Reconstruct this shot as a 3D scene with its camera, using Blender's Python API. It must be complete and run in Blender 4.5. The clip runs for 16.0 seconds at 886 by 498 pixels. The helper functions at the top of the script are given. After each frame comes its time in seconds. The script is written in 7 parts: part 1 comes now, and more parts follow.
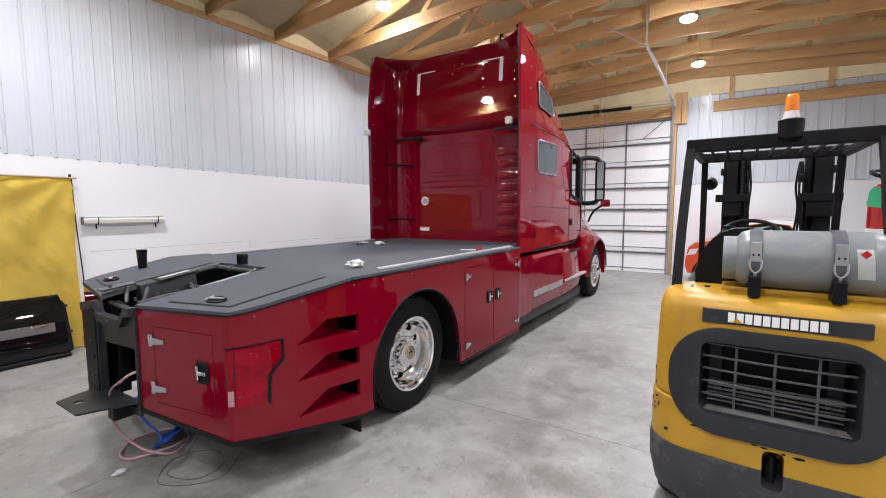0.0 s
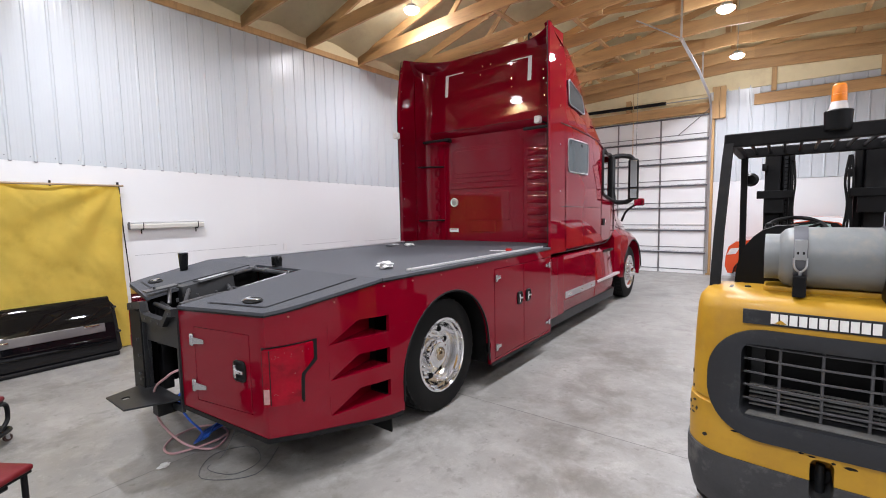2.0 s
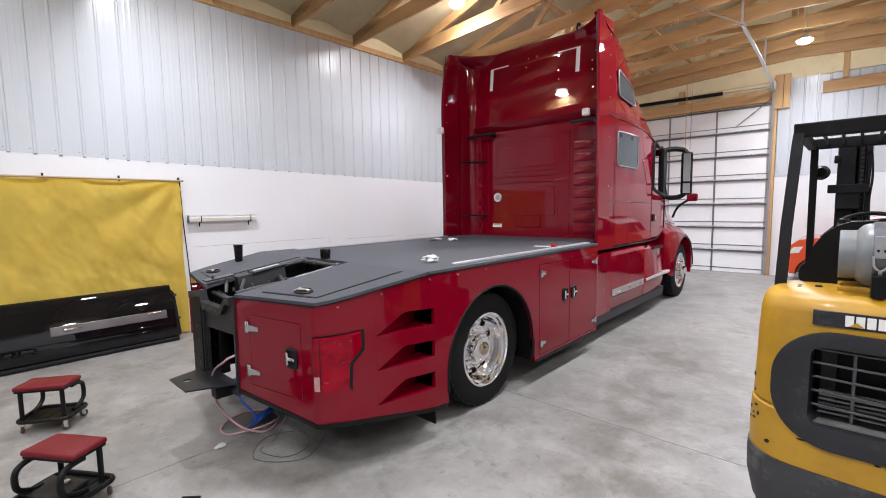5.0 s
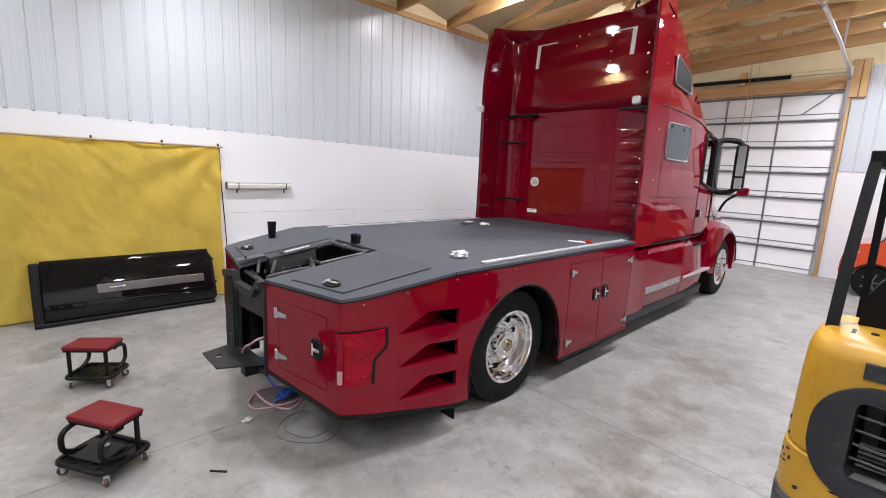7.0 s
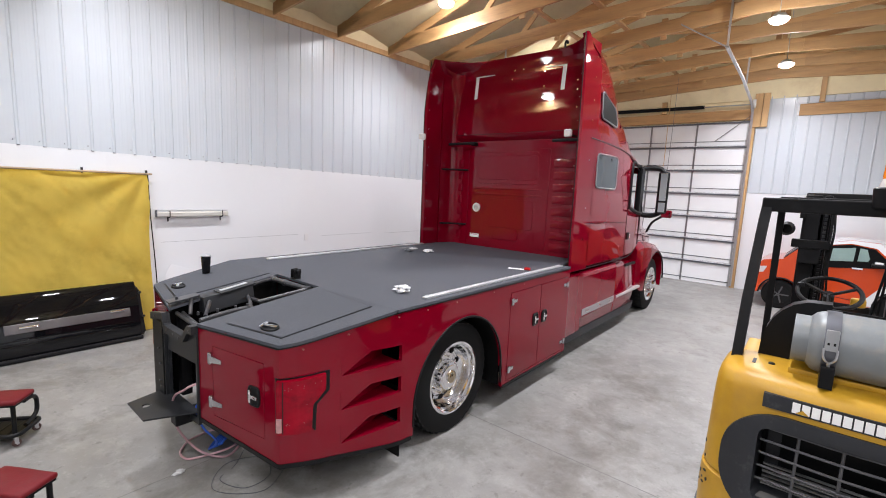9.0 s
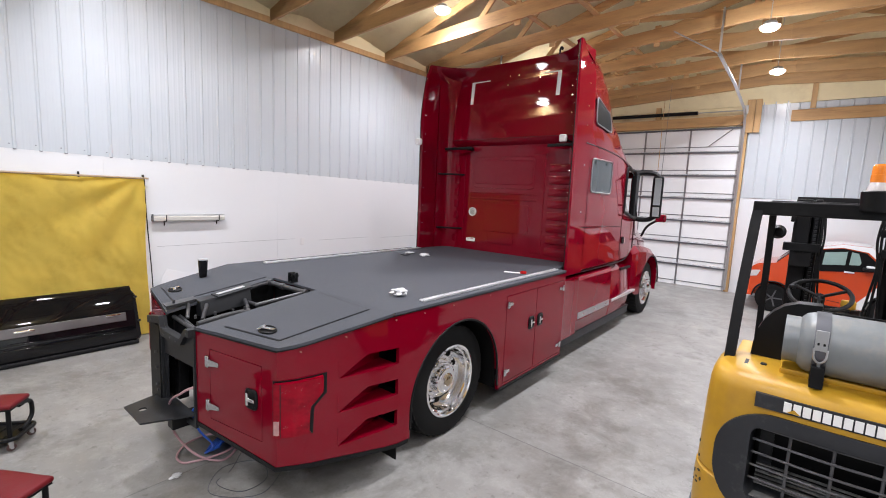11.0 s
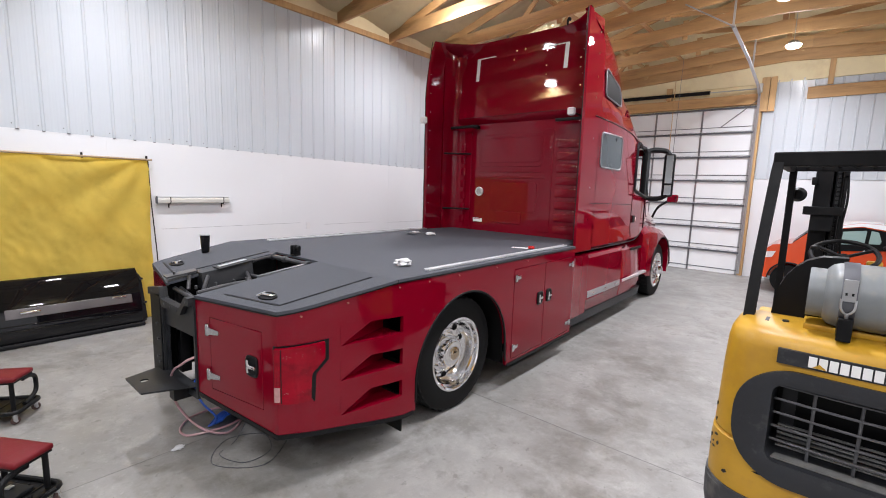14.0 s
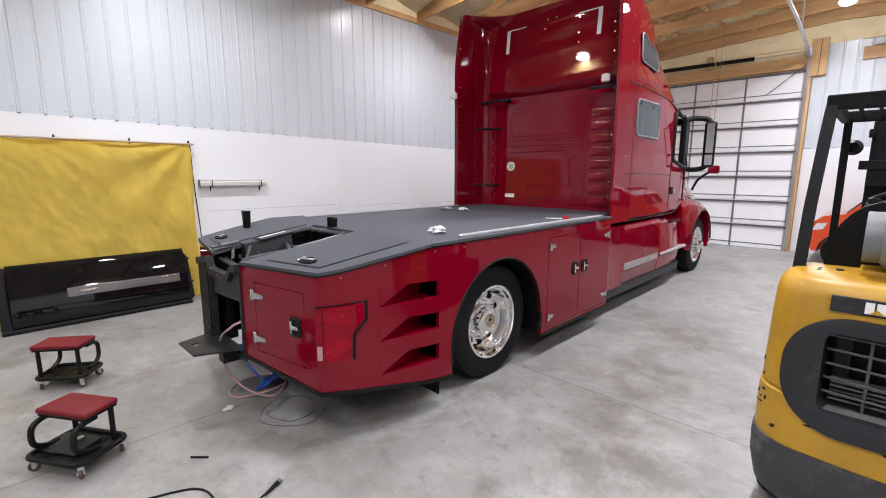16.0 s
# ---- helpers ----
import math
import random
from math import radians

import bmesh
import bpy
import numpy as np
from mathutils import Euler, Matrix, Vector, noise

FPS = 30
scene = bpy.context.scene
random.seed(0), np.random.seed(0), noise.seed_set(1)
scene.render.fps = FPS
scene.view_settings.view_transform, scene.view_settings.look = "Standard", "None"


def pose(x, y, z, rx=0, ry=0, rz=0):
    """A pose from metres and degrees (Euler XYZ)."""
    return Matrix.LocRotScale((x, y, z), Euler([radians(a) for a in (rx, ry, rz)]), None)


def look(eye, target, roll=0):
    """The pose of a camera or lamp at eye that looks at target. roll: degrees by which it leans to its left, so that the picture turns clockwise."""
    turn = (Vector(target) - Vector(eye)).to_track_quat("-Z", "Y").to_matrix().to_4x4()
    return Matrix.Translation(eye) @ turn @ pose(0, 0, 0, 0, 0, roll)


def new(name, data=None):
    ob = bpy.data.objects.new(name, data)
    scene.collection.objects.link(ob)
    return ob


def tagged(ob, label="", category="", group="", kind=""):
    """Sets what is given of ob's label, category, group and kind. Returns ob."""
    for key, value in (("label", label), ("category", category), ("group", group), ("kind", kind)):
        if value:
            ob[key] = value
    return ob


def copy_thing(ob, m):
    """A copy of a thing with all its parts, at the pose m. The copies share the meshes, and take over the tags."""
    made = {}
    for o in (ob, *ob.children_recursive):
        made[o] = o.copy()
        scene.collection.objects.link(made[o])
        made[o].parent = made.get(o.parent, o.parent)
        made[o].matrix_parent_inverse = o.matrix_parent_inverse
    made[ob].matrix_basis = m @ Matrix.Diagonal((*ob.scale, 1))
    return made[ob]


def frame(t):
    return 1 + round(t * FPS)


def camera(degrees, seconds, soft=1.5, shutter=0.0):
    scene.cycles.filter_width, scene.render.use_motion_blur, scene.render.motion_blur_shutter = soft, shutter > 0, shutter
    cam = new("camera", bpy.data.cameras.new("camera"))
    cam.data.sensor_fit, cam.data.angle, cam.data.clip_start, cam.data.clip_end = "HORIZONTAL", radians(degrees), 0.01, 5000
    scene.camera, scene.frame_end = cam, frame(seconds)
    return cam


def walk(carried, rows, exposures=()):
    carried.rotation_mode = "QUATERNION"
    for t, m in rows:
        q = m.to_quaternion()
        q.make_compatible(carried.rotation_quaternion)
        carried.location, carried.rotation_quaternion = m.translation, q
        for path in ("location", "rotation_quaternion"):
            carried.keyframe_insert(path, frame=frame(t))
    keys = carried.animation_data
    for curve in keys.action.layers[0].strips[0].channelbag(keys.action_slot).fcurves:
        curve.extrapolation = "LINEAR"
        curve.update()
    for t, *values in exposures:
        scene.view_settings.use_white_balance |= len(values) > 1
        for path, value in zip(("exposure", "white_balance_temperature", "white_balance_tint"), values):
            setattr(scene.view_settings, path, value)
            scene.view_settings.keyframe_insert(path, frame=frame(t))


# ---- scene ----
cam = camera(89.6, 16.0, 1.0)
PATH = [
    (0, (3.54, -3.011, 1.779), (2.439, -1.351, 1.599), -0.3),
    (0.5, (3.546, -3.018, 1.776), (2.414, -1.379, 1.601), -0.7),
    (1, (3.548, -3.027, 1.776), (2.369, -1.42, 1.603), -1.0),
    (1.5, (3.543, -3.015, 1.773), (2.343, -1.424, 1.601), -1.1),
    (2, (3.549, -3.011, 1.775), (2.338, -1.428, 1.604), -1.1),
    (2.5, (3.545, -3.012, 1.774), (2.331, -1.431, 1.605), -1.2),
    (3, (3.547, -3.022, 1.773), (2.332, -1.442, 1.605), -1.3),
    (3.5, (3.539, -3.025, 1.762), (2.306, -1.459, 1.59), -1.2),
    (4, (3.539, -3.034, 1.767), (2.277, -1.492, 1.592), -0.9),
    (4.5, (3.54, -3.031, 1.77), (2.249, -1.515, 1.595), -0.8),
    (5, (3.516, -3.038, 1.763), (2.169, -1.572, 1.576), -0.9),
    (5.2, (3.512, -3.04, 1.767), (2.106, -1.633, 1.56), -1.4),
    (7.3, (3.452, -2.955, 2.067), (2.056, -1.572, 1.696), 3.6),
    (7.5, (3.463, -2.946, 2.108), (2.122, -1.508, 1.743), 3.6),
    (7.7, (3.480, -2.938, 2.144), (2.159, -1.477, 1.802), 3.2),
    (8, (3.497, -2.955, 2.196), (2.205, -1.459, 1.892), 2.6),
    (8.2, (3.512, -2.953, 2.192), (2.217, -1.453, 1.922), 2.6),
    (8.5, (3.509, -2.963, 2.2), (2.226, -1.454, 1.918), 2.3),
    (9, (3.502, -2.958, 2.18), (2.234, -1.437, 1.908), 2.5),
    (11.5, (3.525, -2.987, 2.171), (2.268, -1.451, 1.925), 2.5),
    (12, (3.529, -2.979, 2.169), (2.272, -1.443, 1.927), 2.5),
    (12.5, (3.529, -2.969, 2.155), (2.267, -1.436, 1.915), 2.4),
    (13, (3.516, -2.95, 2.109), (2.248, -1.424, 1.864), 2.3),
    (13.5, (3.512, -2.92, 2.037), (2.235, -1.401, 1.787), 2.1),
    (14, (3.499, -2.902, 1.955), (2.215, -1.394, 1.678), 1.8),
    (14.5, (3.497, -2.907, 1.888), (2.201, -1.412, 1.595), 1.6),
    (15, (3.504, -2.93, 1.84), (2.175, -1.465, 1.547), 1.3),
    (15.5, (3.502, -2.942, 1.8), (2.145, -1.508, 1.48), 0.9),
    (16, (3.512, -2.95, 1.789), (2.132, -1.541, 1.456), 0.1),
]
walk(cam, [(t, look(eye, target, roll)) for t, eye, target, roll in PATH])

# ---- light ----
world = bpy.data.worlds.new("night_outside")
world.use_nodes = True
world.node_tree.nodes["Background"].inputs[0].default_value = (0.02, 0.025, 0.035, 1)
world.node_tree.nodes["Background"].inputs[1].default_value = 0.2
scene.world = world
scene.view_settings.exposure = 0.0
LAMP_WATTS = 92.0
SIDE_WATTS = 25.5
# In view: y 3.087, 5.66, 8.40; rest unseen, assumed along the rows, spaced for brightness
LAMPS = [(-1.70, y, 5.24) for y in (7.03, 3.087)] + [(-1.75, y, 5.24) for y in (-1.30, -3.9, -6.6)] + [(2.69, 5.66, 4.90), (2.65, 8.40, 4.88)] + [(2.62, y, 5.0) for y in (2.9, 0.2, -4.0, -7.2)] + [(6.7, y, 5.2) for y in (3.1, -0.9, -4.8)]



# ---- materials ----
def mat(name, color, rough=0.5, metal=0.0, vary=0.12, scale=3.0, fine=60.0, bump=0.05, coat=0.0, spots=None, spot_scale=6.0,
        spot_amount=0.5, island=0.0, objects=0.0, stretch=(1, 1, 1), rough_vary=0.1, spec=0.5, gain=1.4, spot_from=0.52, spot_to=0.70, coat_ior=1.45):
    """A surface with broad and fine variation; spots: a second colour in worn patches."""
    m = bpy.data.materials.new(name)
    m.use_nodes = True
    n, l = m.node_tree.nodes, m.node_tree.links
    b = n["Principled BSDF"]
    b.inputs["Metallic"].default_value = metal
    b.inputs["Coat Weight"].default_value = coat
    b.inputs["Coat Roughness"].default_value = 0.025
    b.inputs["Coat IOR"].default_value = coat_ior
    b.inputs["Specular IOR Level"].default_value = spec
    tc = n.new("ShaderNodeTexCoord")
    mp = n.new("ShaderNodeMapping")
    mp.inputs["Scale"].default_value = stretch
    l.new(tc.outputs["Object"], mp.inputs[0])
    broad = n.new("ShaderNodeTexNoise")
    broad.inputs["Scale"].default_value, broad.inputs["Detail"].default_value = scale, 5
    grain = n.new("ShaderNodeTexNoise")
    grain.inputs["Scale"].default_value, grain.inputs["Detail"].default_value = fine, 3
    l.new(mp.outputs[0], broad.inputs[0]), l.new(mp.outputs[0], grain.inputs[0])
    mix = n.new("ShaderNodeMix")
    mix.data_type = "RGBA"
    dark = [c * (1 - vary) for c in color]
    light = [min(1, c * (1 + vary)) for c in color]
    mix.inputs[6].default_value, mix.inputs[7].default_value = (*dark, 1), (*light, 1)
    add = n.new("ShaderNodeMath")
    add.operation = "MULTIPLY_ADD"
    add.inputs[1].default_value = 0.35
    sub = n.new("ShaderNodeMath")
    sub.operation = "MULTIPLY_ADD"
    sub.inputs[1].default_value, sub.inputs[2].default_value = gain, 0.33 - gain / 2
    l.new(broad.outputs[0], sub.inputs[0])
    l.new(grain.outputs[0], add.inputs[0]), l.new(sub.outputs[0], add.inputs[2])
    fac = add.outputs[0]
    if island or objects:
        src = n.new("ShaderNodeNewGeometry").outputs["Random Per Island"] if island else n.new("ShaderNodeObjectInfo").outputs["Random"]
        piece = n.new("ShaderNodeMath")
        piece.operation = "MULTIPLY_ADD"
        piece.inputs[1].default_value = island or objects
        l.new(src, piece.inputs[0]), l.new(fac, piece.inputs[2])
        fac = piece.outputs[0]
    l.new(fac, mix.inputs[0])
    out = mix.outputs[2]
    if spots:
        sp = n.new("ShaderNodeTexNoise")
        sp.inputs["Scale"].default_value, sp.inputs["Detail"].default_value, sp.inputs["Roughness"].default_value = spot_scale, 6, 0.65
        l.new(mp.outputs[0], sp.inputs[0])
        ramp = n.new("ShaderNodeValToRGB")
        ramp.color_ramp.elements[0].position, ramp.color_ramp.elements[1].position = spot_from, spot_to
        ramp.color_ramp.elements[0].color, ramp.color_ramp.elements[1].color = (0, 0, 0, 1), (spot_amount,) * 3 + (1,)
        l.new(sp.outputs[0], ramp.inputs[0])
        mx = n.new("ShaderNodeMix")
        mx.data_type = "RGBA"
        mx.inputs[7].default_value = (*spots, 1)
        l.new(ramp.outputs[0], mx.inputs[0]), l.new(out, mx.inputs[6])
        out = mx.outputs[2]
    l.new(out, b.inputs["Base Color"])
    rr = n.new("ShaderNodeMapRange")
    rr.inputs["To Min"].default_value, rr.inputs["To Max"].default_value = max(0.02, rough - rough_vary * rough), min(1, rough + rough_vary * rough)
    l.new(broad.outputs[0], rr.inputs[0]), l.new(rr.outputs[0], b.inputs["Roughness"])
    if bump:
        bp = n.new("ShaderNodeBump")
        bp.inputs["Strength"].default_value, bp.inputs["Distance"].default_value = bump, 0.01
        l.new(grain.outputs[0], bp.inputs["Height"]), l.new(bp.outputs[0], b.inputs["Normal"])
    return m


def glow(name, color, strength):
    m = bpy.data.materials.new(name)
    m.use_nodes = True
    b = m.node_tree.nodes["Principled BSDF"]
    b.inputs["Base Color"].default_value = (*color, 1)
    b.inputs["Emission Color"].default_value = (*color, 1)
    b.inputs["Emission Strength"].default_value = strength
    return m


def clear(name, color=(1, 1, 1), rough=0.02, ior=1.45):
    m = bpy.data.materials.new(name)
    m.use_nodes = True
    b = m.node_tree.nodes["Principled BSDF"]
    b.inputs["Base Color"].default_value = (*color, 1)
    b.inputs["Transmission Weight"].default_value = 1.0
    b.inputs["Roughness"].default_value, b.inputs["IOR"].default_value = rough, ior
    return m


# x, y, radius of dark patches; the third is part stain, part tail shade
STAINS_AND_SHADE = ((2.15, 0.75, 1.15), (2.50, -0.25, 0.75), (0.70, -1.50, 1.0), (2.1, 2.3, 1.0))


def concrete():
    """Power-trowelled slab: faint clouds, sparse dark stains, pale scuffs and a fine speckle."""
    m = bpy.data.materials.new("concrete")
    m.use_nodes = True
    n, l = m.node_tree.nodes, m.node_tree.links
    b = n["Principled BSDF"]
    co = n.new("ShaderNodeTexCoord").outputs["Object"]

    def field(scale, detail, rough, lo, hi, warp=0.0):
        t = n.new("ShaderNodeTexNoise")
        t.inputs["Scale"].default_value, t.inputs["Detail"].default_value, t.inputs["Roughness"].default_value, t.inputs["Distortion"].default_value = scale, detail, rough, warp
        r = n.new("ShaderNodeMapRange")
        r.inputs["From Min"].default_value, r.inputs["From Max"].default_value = lo, hi
        l.new(co, t.inputs[0]), l.new(t.outputs[0], r.inputs[0])
        return r.outputs[0]

    def blend(fac, a, colour, amount):
        s = n.new("ShaderNodeMath")
        s.operation = "MULTIPLY"
        s.inputs[1].default_value = amount
        x = n.new("ShaderNodeMix")
        x.data_type = "RGBA"
        l.new(fac, s.inputs[0]), l.new(s.outputs[0], x.inputs[0])
        if isinstance(a, tuple):
            x.inputs[6].default_value = (*a, 1)
        else:
            l.new(a, x.inputs[6])
        x.inputs[7].default_value = (*colour, 1)
        return x.outputs[2]

    def near(x, y, r):
        """1 round a spot on the slab, fading out at r metres."""
        d = n.new("ShaderNodeVectorMath")
        d.operation = "DISTANCE"
        d.inputs[1].default_value = (x, y, 0)
        q = n.new("ShaderNodeMapRange")
        q.inputs["From Min"].default_value, q.inputs["From Max"].default_value = r, 0.25 * r
        l.new(co, d.inputs[0]), l.new(d.outputs["Value"], q.inputs[0])
        return q.outputs[0]

    def times(a, b_):
        p = n.new("ShaderNodeMath")
        p.operation = "MULTIPLY"
        l.new(a, p.inputs[0]), l.new(b_, p.inputs[1])
        return p.outputs[0]

    c = blend(field(0.55, 10, 0.60, 0.36, 0.64), (0.222, 0.215, 0.202), (0.33, 0.322, 0.305), 1.0)
    c = blend(field(3.2, 12, 0.70, 0.49, 0.64), c, (0.42, 0.41, 0.392), 0.42)
    c = blend(field(1.1, 12, 0.72, 0.52, 0.64, 0.3), c, (0.135, 0.127, 0.112), 0.70)
    c = blend(field(5.0, 12, 0.72, 0.54, 0.66, 0.4), c, (0.125, 0.118, 0.104), 0.50)
    c = blend(field(11.0, 6, 0.60, 0.635, 0.675, 0.2), c, (0.12, 0.115, 0.102), 0.55)
    c = blend(field(26.0, 5, 0.60, 0.69, 0.72), c, (0.07, 0.066, 0.058), 0.6)
    c = blend(field(20.0, 5, 0.65, 0.57, 0.70), c, (0.45, 0.44, 0.425), 0.30)
    # stained patches; under the truck's tail the colour also carries its shade
    for x, y, r in STAINS_AND_SHADE:
        c = blend(times(near(x, y, r), field(2.4, 12, 0.72, 0.40, 0.62, 0.3)), c, (0.105, 0.093, 0.076), 0.72)
    grit = field(130.0, 3, 0.6, 0.35, 0.70)
    c = blend(grit, c, (0.20, 0.195, 0.185), 0.35)
    l.new(c, b.inputs["Base Color"])
    r = n.new("ShaderNodeMapRange")
    r.inputs["To Min"].default_value, r.inputs["To Max"].default_value = 0.30, 0.62
    l.new(field(1.9, 8, 0.6, 0.3, 0.7), r.inputs[0]), l.new(r.outputs[0], b.inputs["Roughness"])
    bp = n.new("ShaderNodeBump")
    bp.inputs["Strength"].default_value, bp.inputs["Distance"].default_value = 0.05, 0.004
    l.new(grit, bp.inputs["Height"]), l.new(bp.outputs[0], b.inputs["Normal"])
    return m


CONCRETE = concrete()
JOINT = mat("joint_filler", (0.16, 0.155, 0.15), 0.8)
PANEL = mat("white_board", (0.77, 0.785, 0.80), 0.35, vary=0.02, scale=0.8, fine=25, bump=0.015)
LINER = mat("liner_steel", (0.555, 0.597, 0.632), 0.25, metal=0.0, vary=0.03, scale=1.5, fine=5, bump=0.12, stretch=(1, 1, 0.2))
GREYW = mat("grey_board", (0.32, 0.33, 0.34), 0.5, vary=0.06, scale=0.8, fine=25, bump=0.02)
DOORW = mat("door_white", (0.86, 0.87, 0.88), 0.4, vary=0.03, bump=0.02)
WOOD = mat("pine", (0.53, 0.315, 0.135), 0.6, vary=0.28, scale=2.0, fine=22, bump=0.08, objects=0.25, stretch=(0.35, 3, 3), spots=(0.30, 0.15, 0.06), spot_scale=5, spot_amount=0.5)
WOODY = mat("pine_post", (0.58, 0.36, 0.16), 0.6, vary=0.25, scale=2.0, fine=22, bump=0.08, stretch=(3, 3, 0.35), spots=(0.30, 0.15, 0.06), spot_scale=5, spot_amount=0.4)
FOAM = mat("spray_foam", (0.88, 0.77, 0.49), 0.75, vary=0.10, scale=1.6, fine=9, bump=0.6, spots=(0.70, 0.56, 0.32), spot_scale=2.4, spot_amount=0.5)
GALV = mat("galvanised", (0.55, 0.56, 0.57), 0.35, metal=0.9, vary=0.1, fine=40)
STRUT = mat("grey_strut", (0.13, 0.135, 0.15), 0.45, metal=0.5)
RED = mat("candy_red", (0.172, 0.0008, 0.0100), 0.35, metal=0.0, spec=0.0, vary=0.06, scale=1.2, fine=300, bump=0.0, coat=1.0, rough_vary=0.05, coat_ior=1.41)
BLACKP = mat("black_paint", (0.004, 0.004, 0.005), 0.3, spec=0.0, vary=0.1, coat=1.0, bump=0.0, coat_ior=1.45)
SATIN = mat("satin_black", (0.0065, 0.0065, 0.007), 0.45, spec=0.18, vary=0.2, fine=80, bump=0.05)
STEELB = mat("black_steel", (0.017, 0.018, 0.020), 0.42, spec=0.3, vary=0.25, fine=60, bump=0.05, spots=(0.05, 0.05, 0.05), spot_scale=4, spot_amount=0.4)
LINING = mat("bedliner", (0.060, 0.064, 0.075), 0.62, spec=0.3, vary=0.12, scale=1.4, fine=160, bump=0.55, spots=(0.085, 0.088, 0.098), spot_scale=2.2, spot_amount=0.3)
CASTER = mat("caster_tread", (0.07, 0.035, 0.03), 0.5, vary=0.3, fine=60)
RUBBER = mat("rubber", (0.006, 0.006, 0.006), 0.75, spec=0.2, vary=0.25, fine=70, bump=0.1)
TREAD = mat("dusty_rubber", (0.013, 0.013, 0.013), 0.8, spec=0.2, vary=0.3, fine=50, bump=0.15, spots=(0.09, 0.087, 0.082), spot_scale=30, spot_amount=0.5, spot_from=0.58)
# chrome with the brown of a reflection put into its colour
HUB_TINT = mat("reflection_brown", (0.48, 0.40, 0.29), 0.10, metal=1.0, vary=0.1, bump=0.0)
CHROME = mat("chrome", (0.85, 0.85, 0.86), 0.07, metal=1.0, vary=0.02, bump=0.0)
ALU = mat("polished_aluminium", (0.88, 0.88, 0.89), 0.13, metal=1.0, vary=0.06, fine=90, bump=0.02)
ALUS = mat("satin_aluminium", (0.70, 0.71, 0.72), 0.38, metal=0.8, vary=0.06, fine=90, bump=0.02)
WHITEP = mat("white_plastic", (0.78, 0.78, 0.78), 0.35, vary=0.04, bump=0.0)
DARKGL = mat("dark_glass", (0.008, 0.009, 0.010), 0.35, vary=0.1, bump=0.0, coat=0.0, spec=0.03)
GLASS = clear("window_glass", (0.75, 0.80, 0.80))
LENSRED = mat("red_lens", (0.23, 0.0003, 0.010), 0.2, spec=0.0, vary=0.45, scale=4, fine=40, bump=0.10, coat=0.7, coat_ior=1.40, spots=(0.075, 0.001, 0.004), spot_scale=9, spot_amount=0.55, stretch=(1, 1, 1.6))
HINGE = mat("cast_chrome", (0.58, 0.58, 0.60), 0.22, metal=1.0, vary=0.1, fine=60, bump=0.03)
REFLECTOR = mat("lamp_reflector", (0.46, 0.045, 0.06), 0.22, metal=0.6, vary=0.35, scale=18, fine=35, bump=0.35)
# near-black: black trim, and shade put into the colour of deep recesses
PITCH = mat("black_and_shade", (0.004, 0.004, 0.004), 0.8, spec=0.1, vary=0.2)
TUBEG = mat("worn_tube", (0.055, 0.055, 0.058), 0.38, metal=0.3, vary=0.25, fine=60, bump=0.05, spots=(0.14, 0.135, 0.13), spot_scale=7, spot_amount=0.5)
BARGREY = mat("grey_bar", (0.10, 0.10, 0.105), 0.45, metal=0.3)
FRAMEG = mat("frame_grey", (0.25, 0.25, 0.26), 0.35, metal=0.6)
LENSPK = mat("pink_lens", (0.42, 0.22, 0.21), 0.12, vary=0.2, scale=30, coat=1.0)
MARKER = mat("marker_lens", (0.30, 0.10, 0.09), 0.15, vary=0.2, scale=30, coat=1.0)
LENSWH = mat("white_lens", (0.62, 0.58, 0.56), 0.12, vary=0.15, scale=18, coat=1.0)
YELLOW = mat("machine_yellow", (0.49, 0.272, 0.017), 0.42, vary=0.07, scale=2.5, fine=40, bump=0.03, coat=0.15, spots=(0.34, 0.17, 0.02), spot_scale=3.5, spot_amount=0.6, spot_from=0.48)
CHARCOAL = mat("charcoal_plastic", (0.023, 0.0245, 0.028), 0.48, spec=0.35, vary=0.3, fine=60, bump=0.08, spots=(0.07, 0.07, 0.068), spot_scale=12, spot_amount=0.5, spot_from=0.58)
MACHB = mat("machine_black", (0.0075, 0.0075, 0.008), 0.55, spec=0.15, vary=0.3, fine=60, bump=0.05, spots=(0.022, 0.022, 0.022), spot_scale=6, spot_amount=0.4)
SKIRT = mat("scraped_black", (0.050, 0.051, 0.054), 0.6, spec=0.3, vary=0.35, fine=50, bump=0.1, spots=(0.17, 0.165, 0.155), spot_scale=7, spot_amount=0.5, spot_from=0.56)
DUSTY = mat("dusty_sill", (0.13, 0.13, 0.125), 0.8, vary=0.4, scale=14, fine=90, bump=0.1)
TANK = mat("tank_grey", (0.185, 0.200, 0.205), 0.40, vary=0.16, scale=4, fine=50, bump=0.03, spots=(0.27, 0.25, 0.21), spot_scale=7, spot_amount=0.6, spot_from=0.54)
TARP = mat("yellow_canvas", (0.86, 0.66, 0.125), 0.75, vary=0.12, scale=2.2, fine=220, bump=0.25, spots=(0.60, 0.42, 0.06), spot_scale=3, spot_amount=0.35)
REDSEAT = mat("red_vinyl", (0.135, 0.007, 0.011), 0.55, spec=0.25, vary=0.25, fine=70, bump=0.08, spots=(0.10, 0.03, 0.03), spot_scale=6, spot_amount=0.5)
ORANGE = mat("orange_paint", (0.52, 0.052, 0.006), 0.25, vary=0.06, coat=0.8, bump=0.0)
CARWHITE = mat("car_white", (0.74, 0.75, 0.76), 0.25, vary=0.03, coat=0.8, bump=0.0)
AMBER = mat("amber_lens", (0.80, 0.22, 0.01), 0.2, vary=0.15, coat=0.6)
PAPER = mat("tissue", (0.62, 0.62, 0.62), 0.8, vary=0.06, bump=0.1)
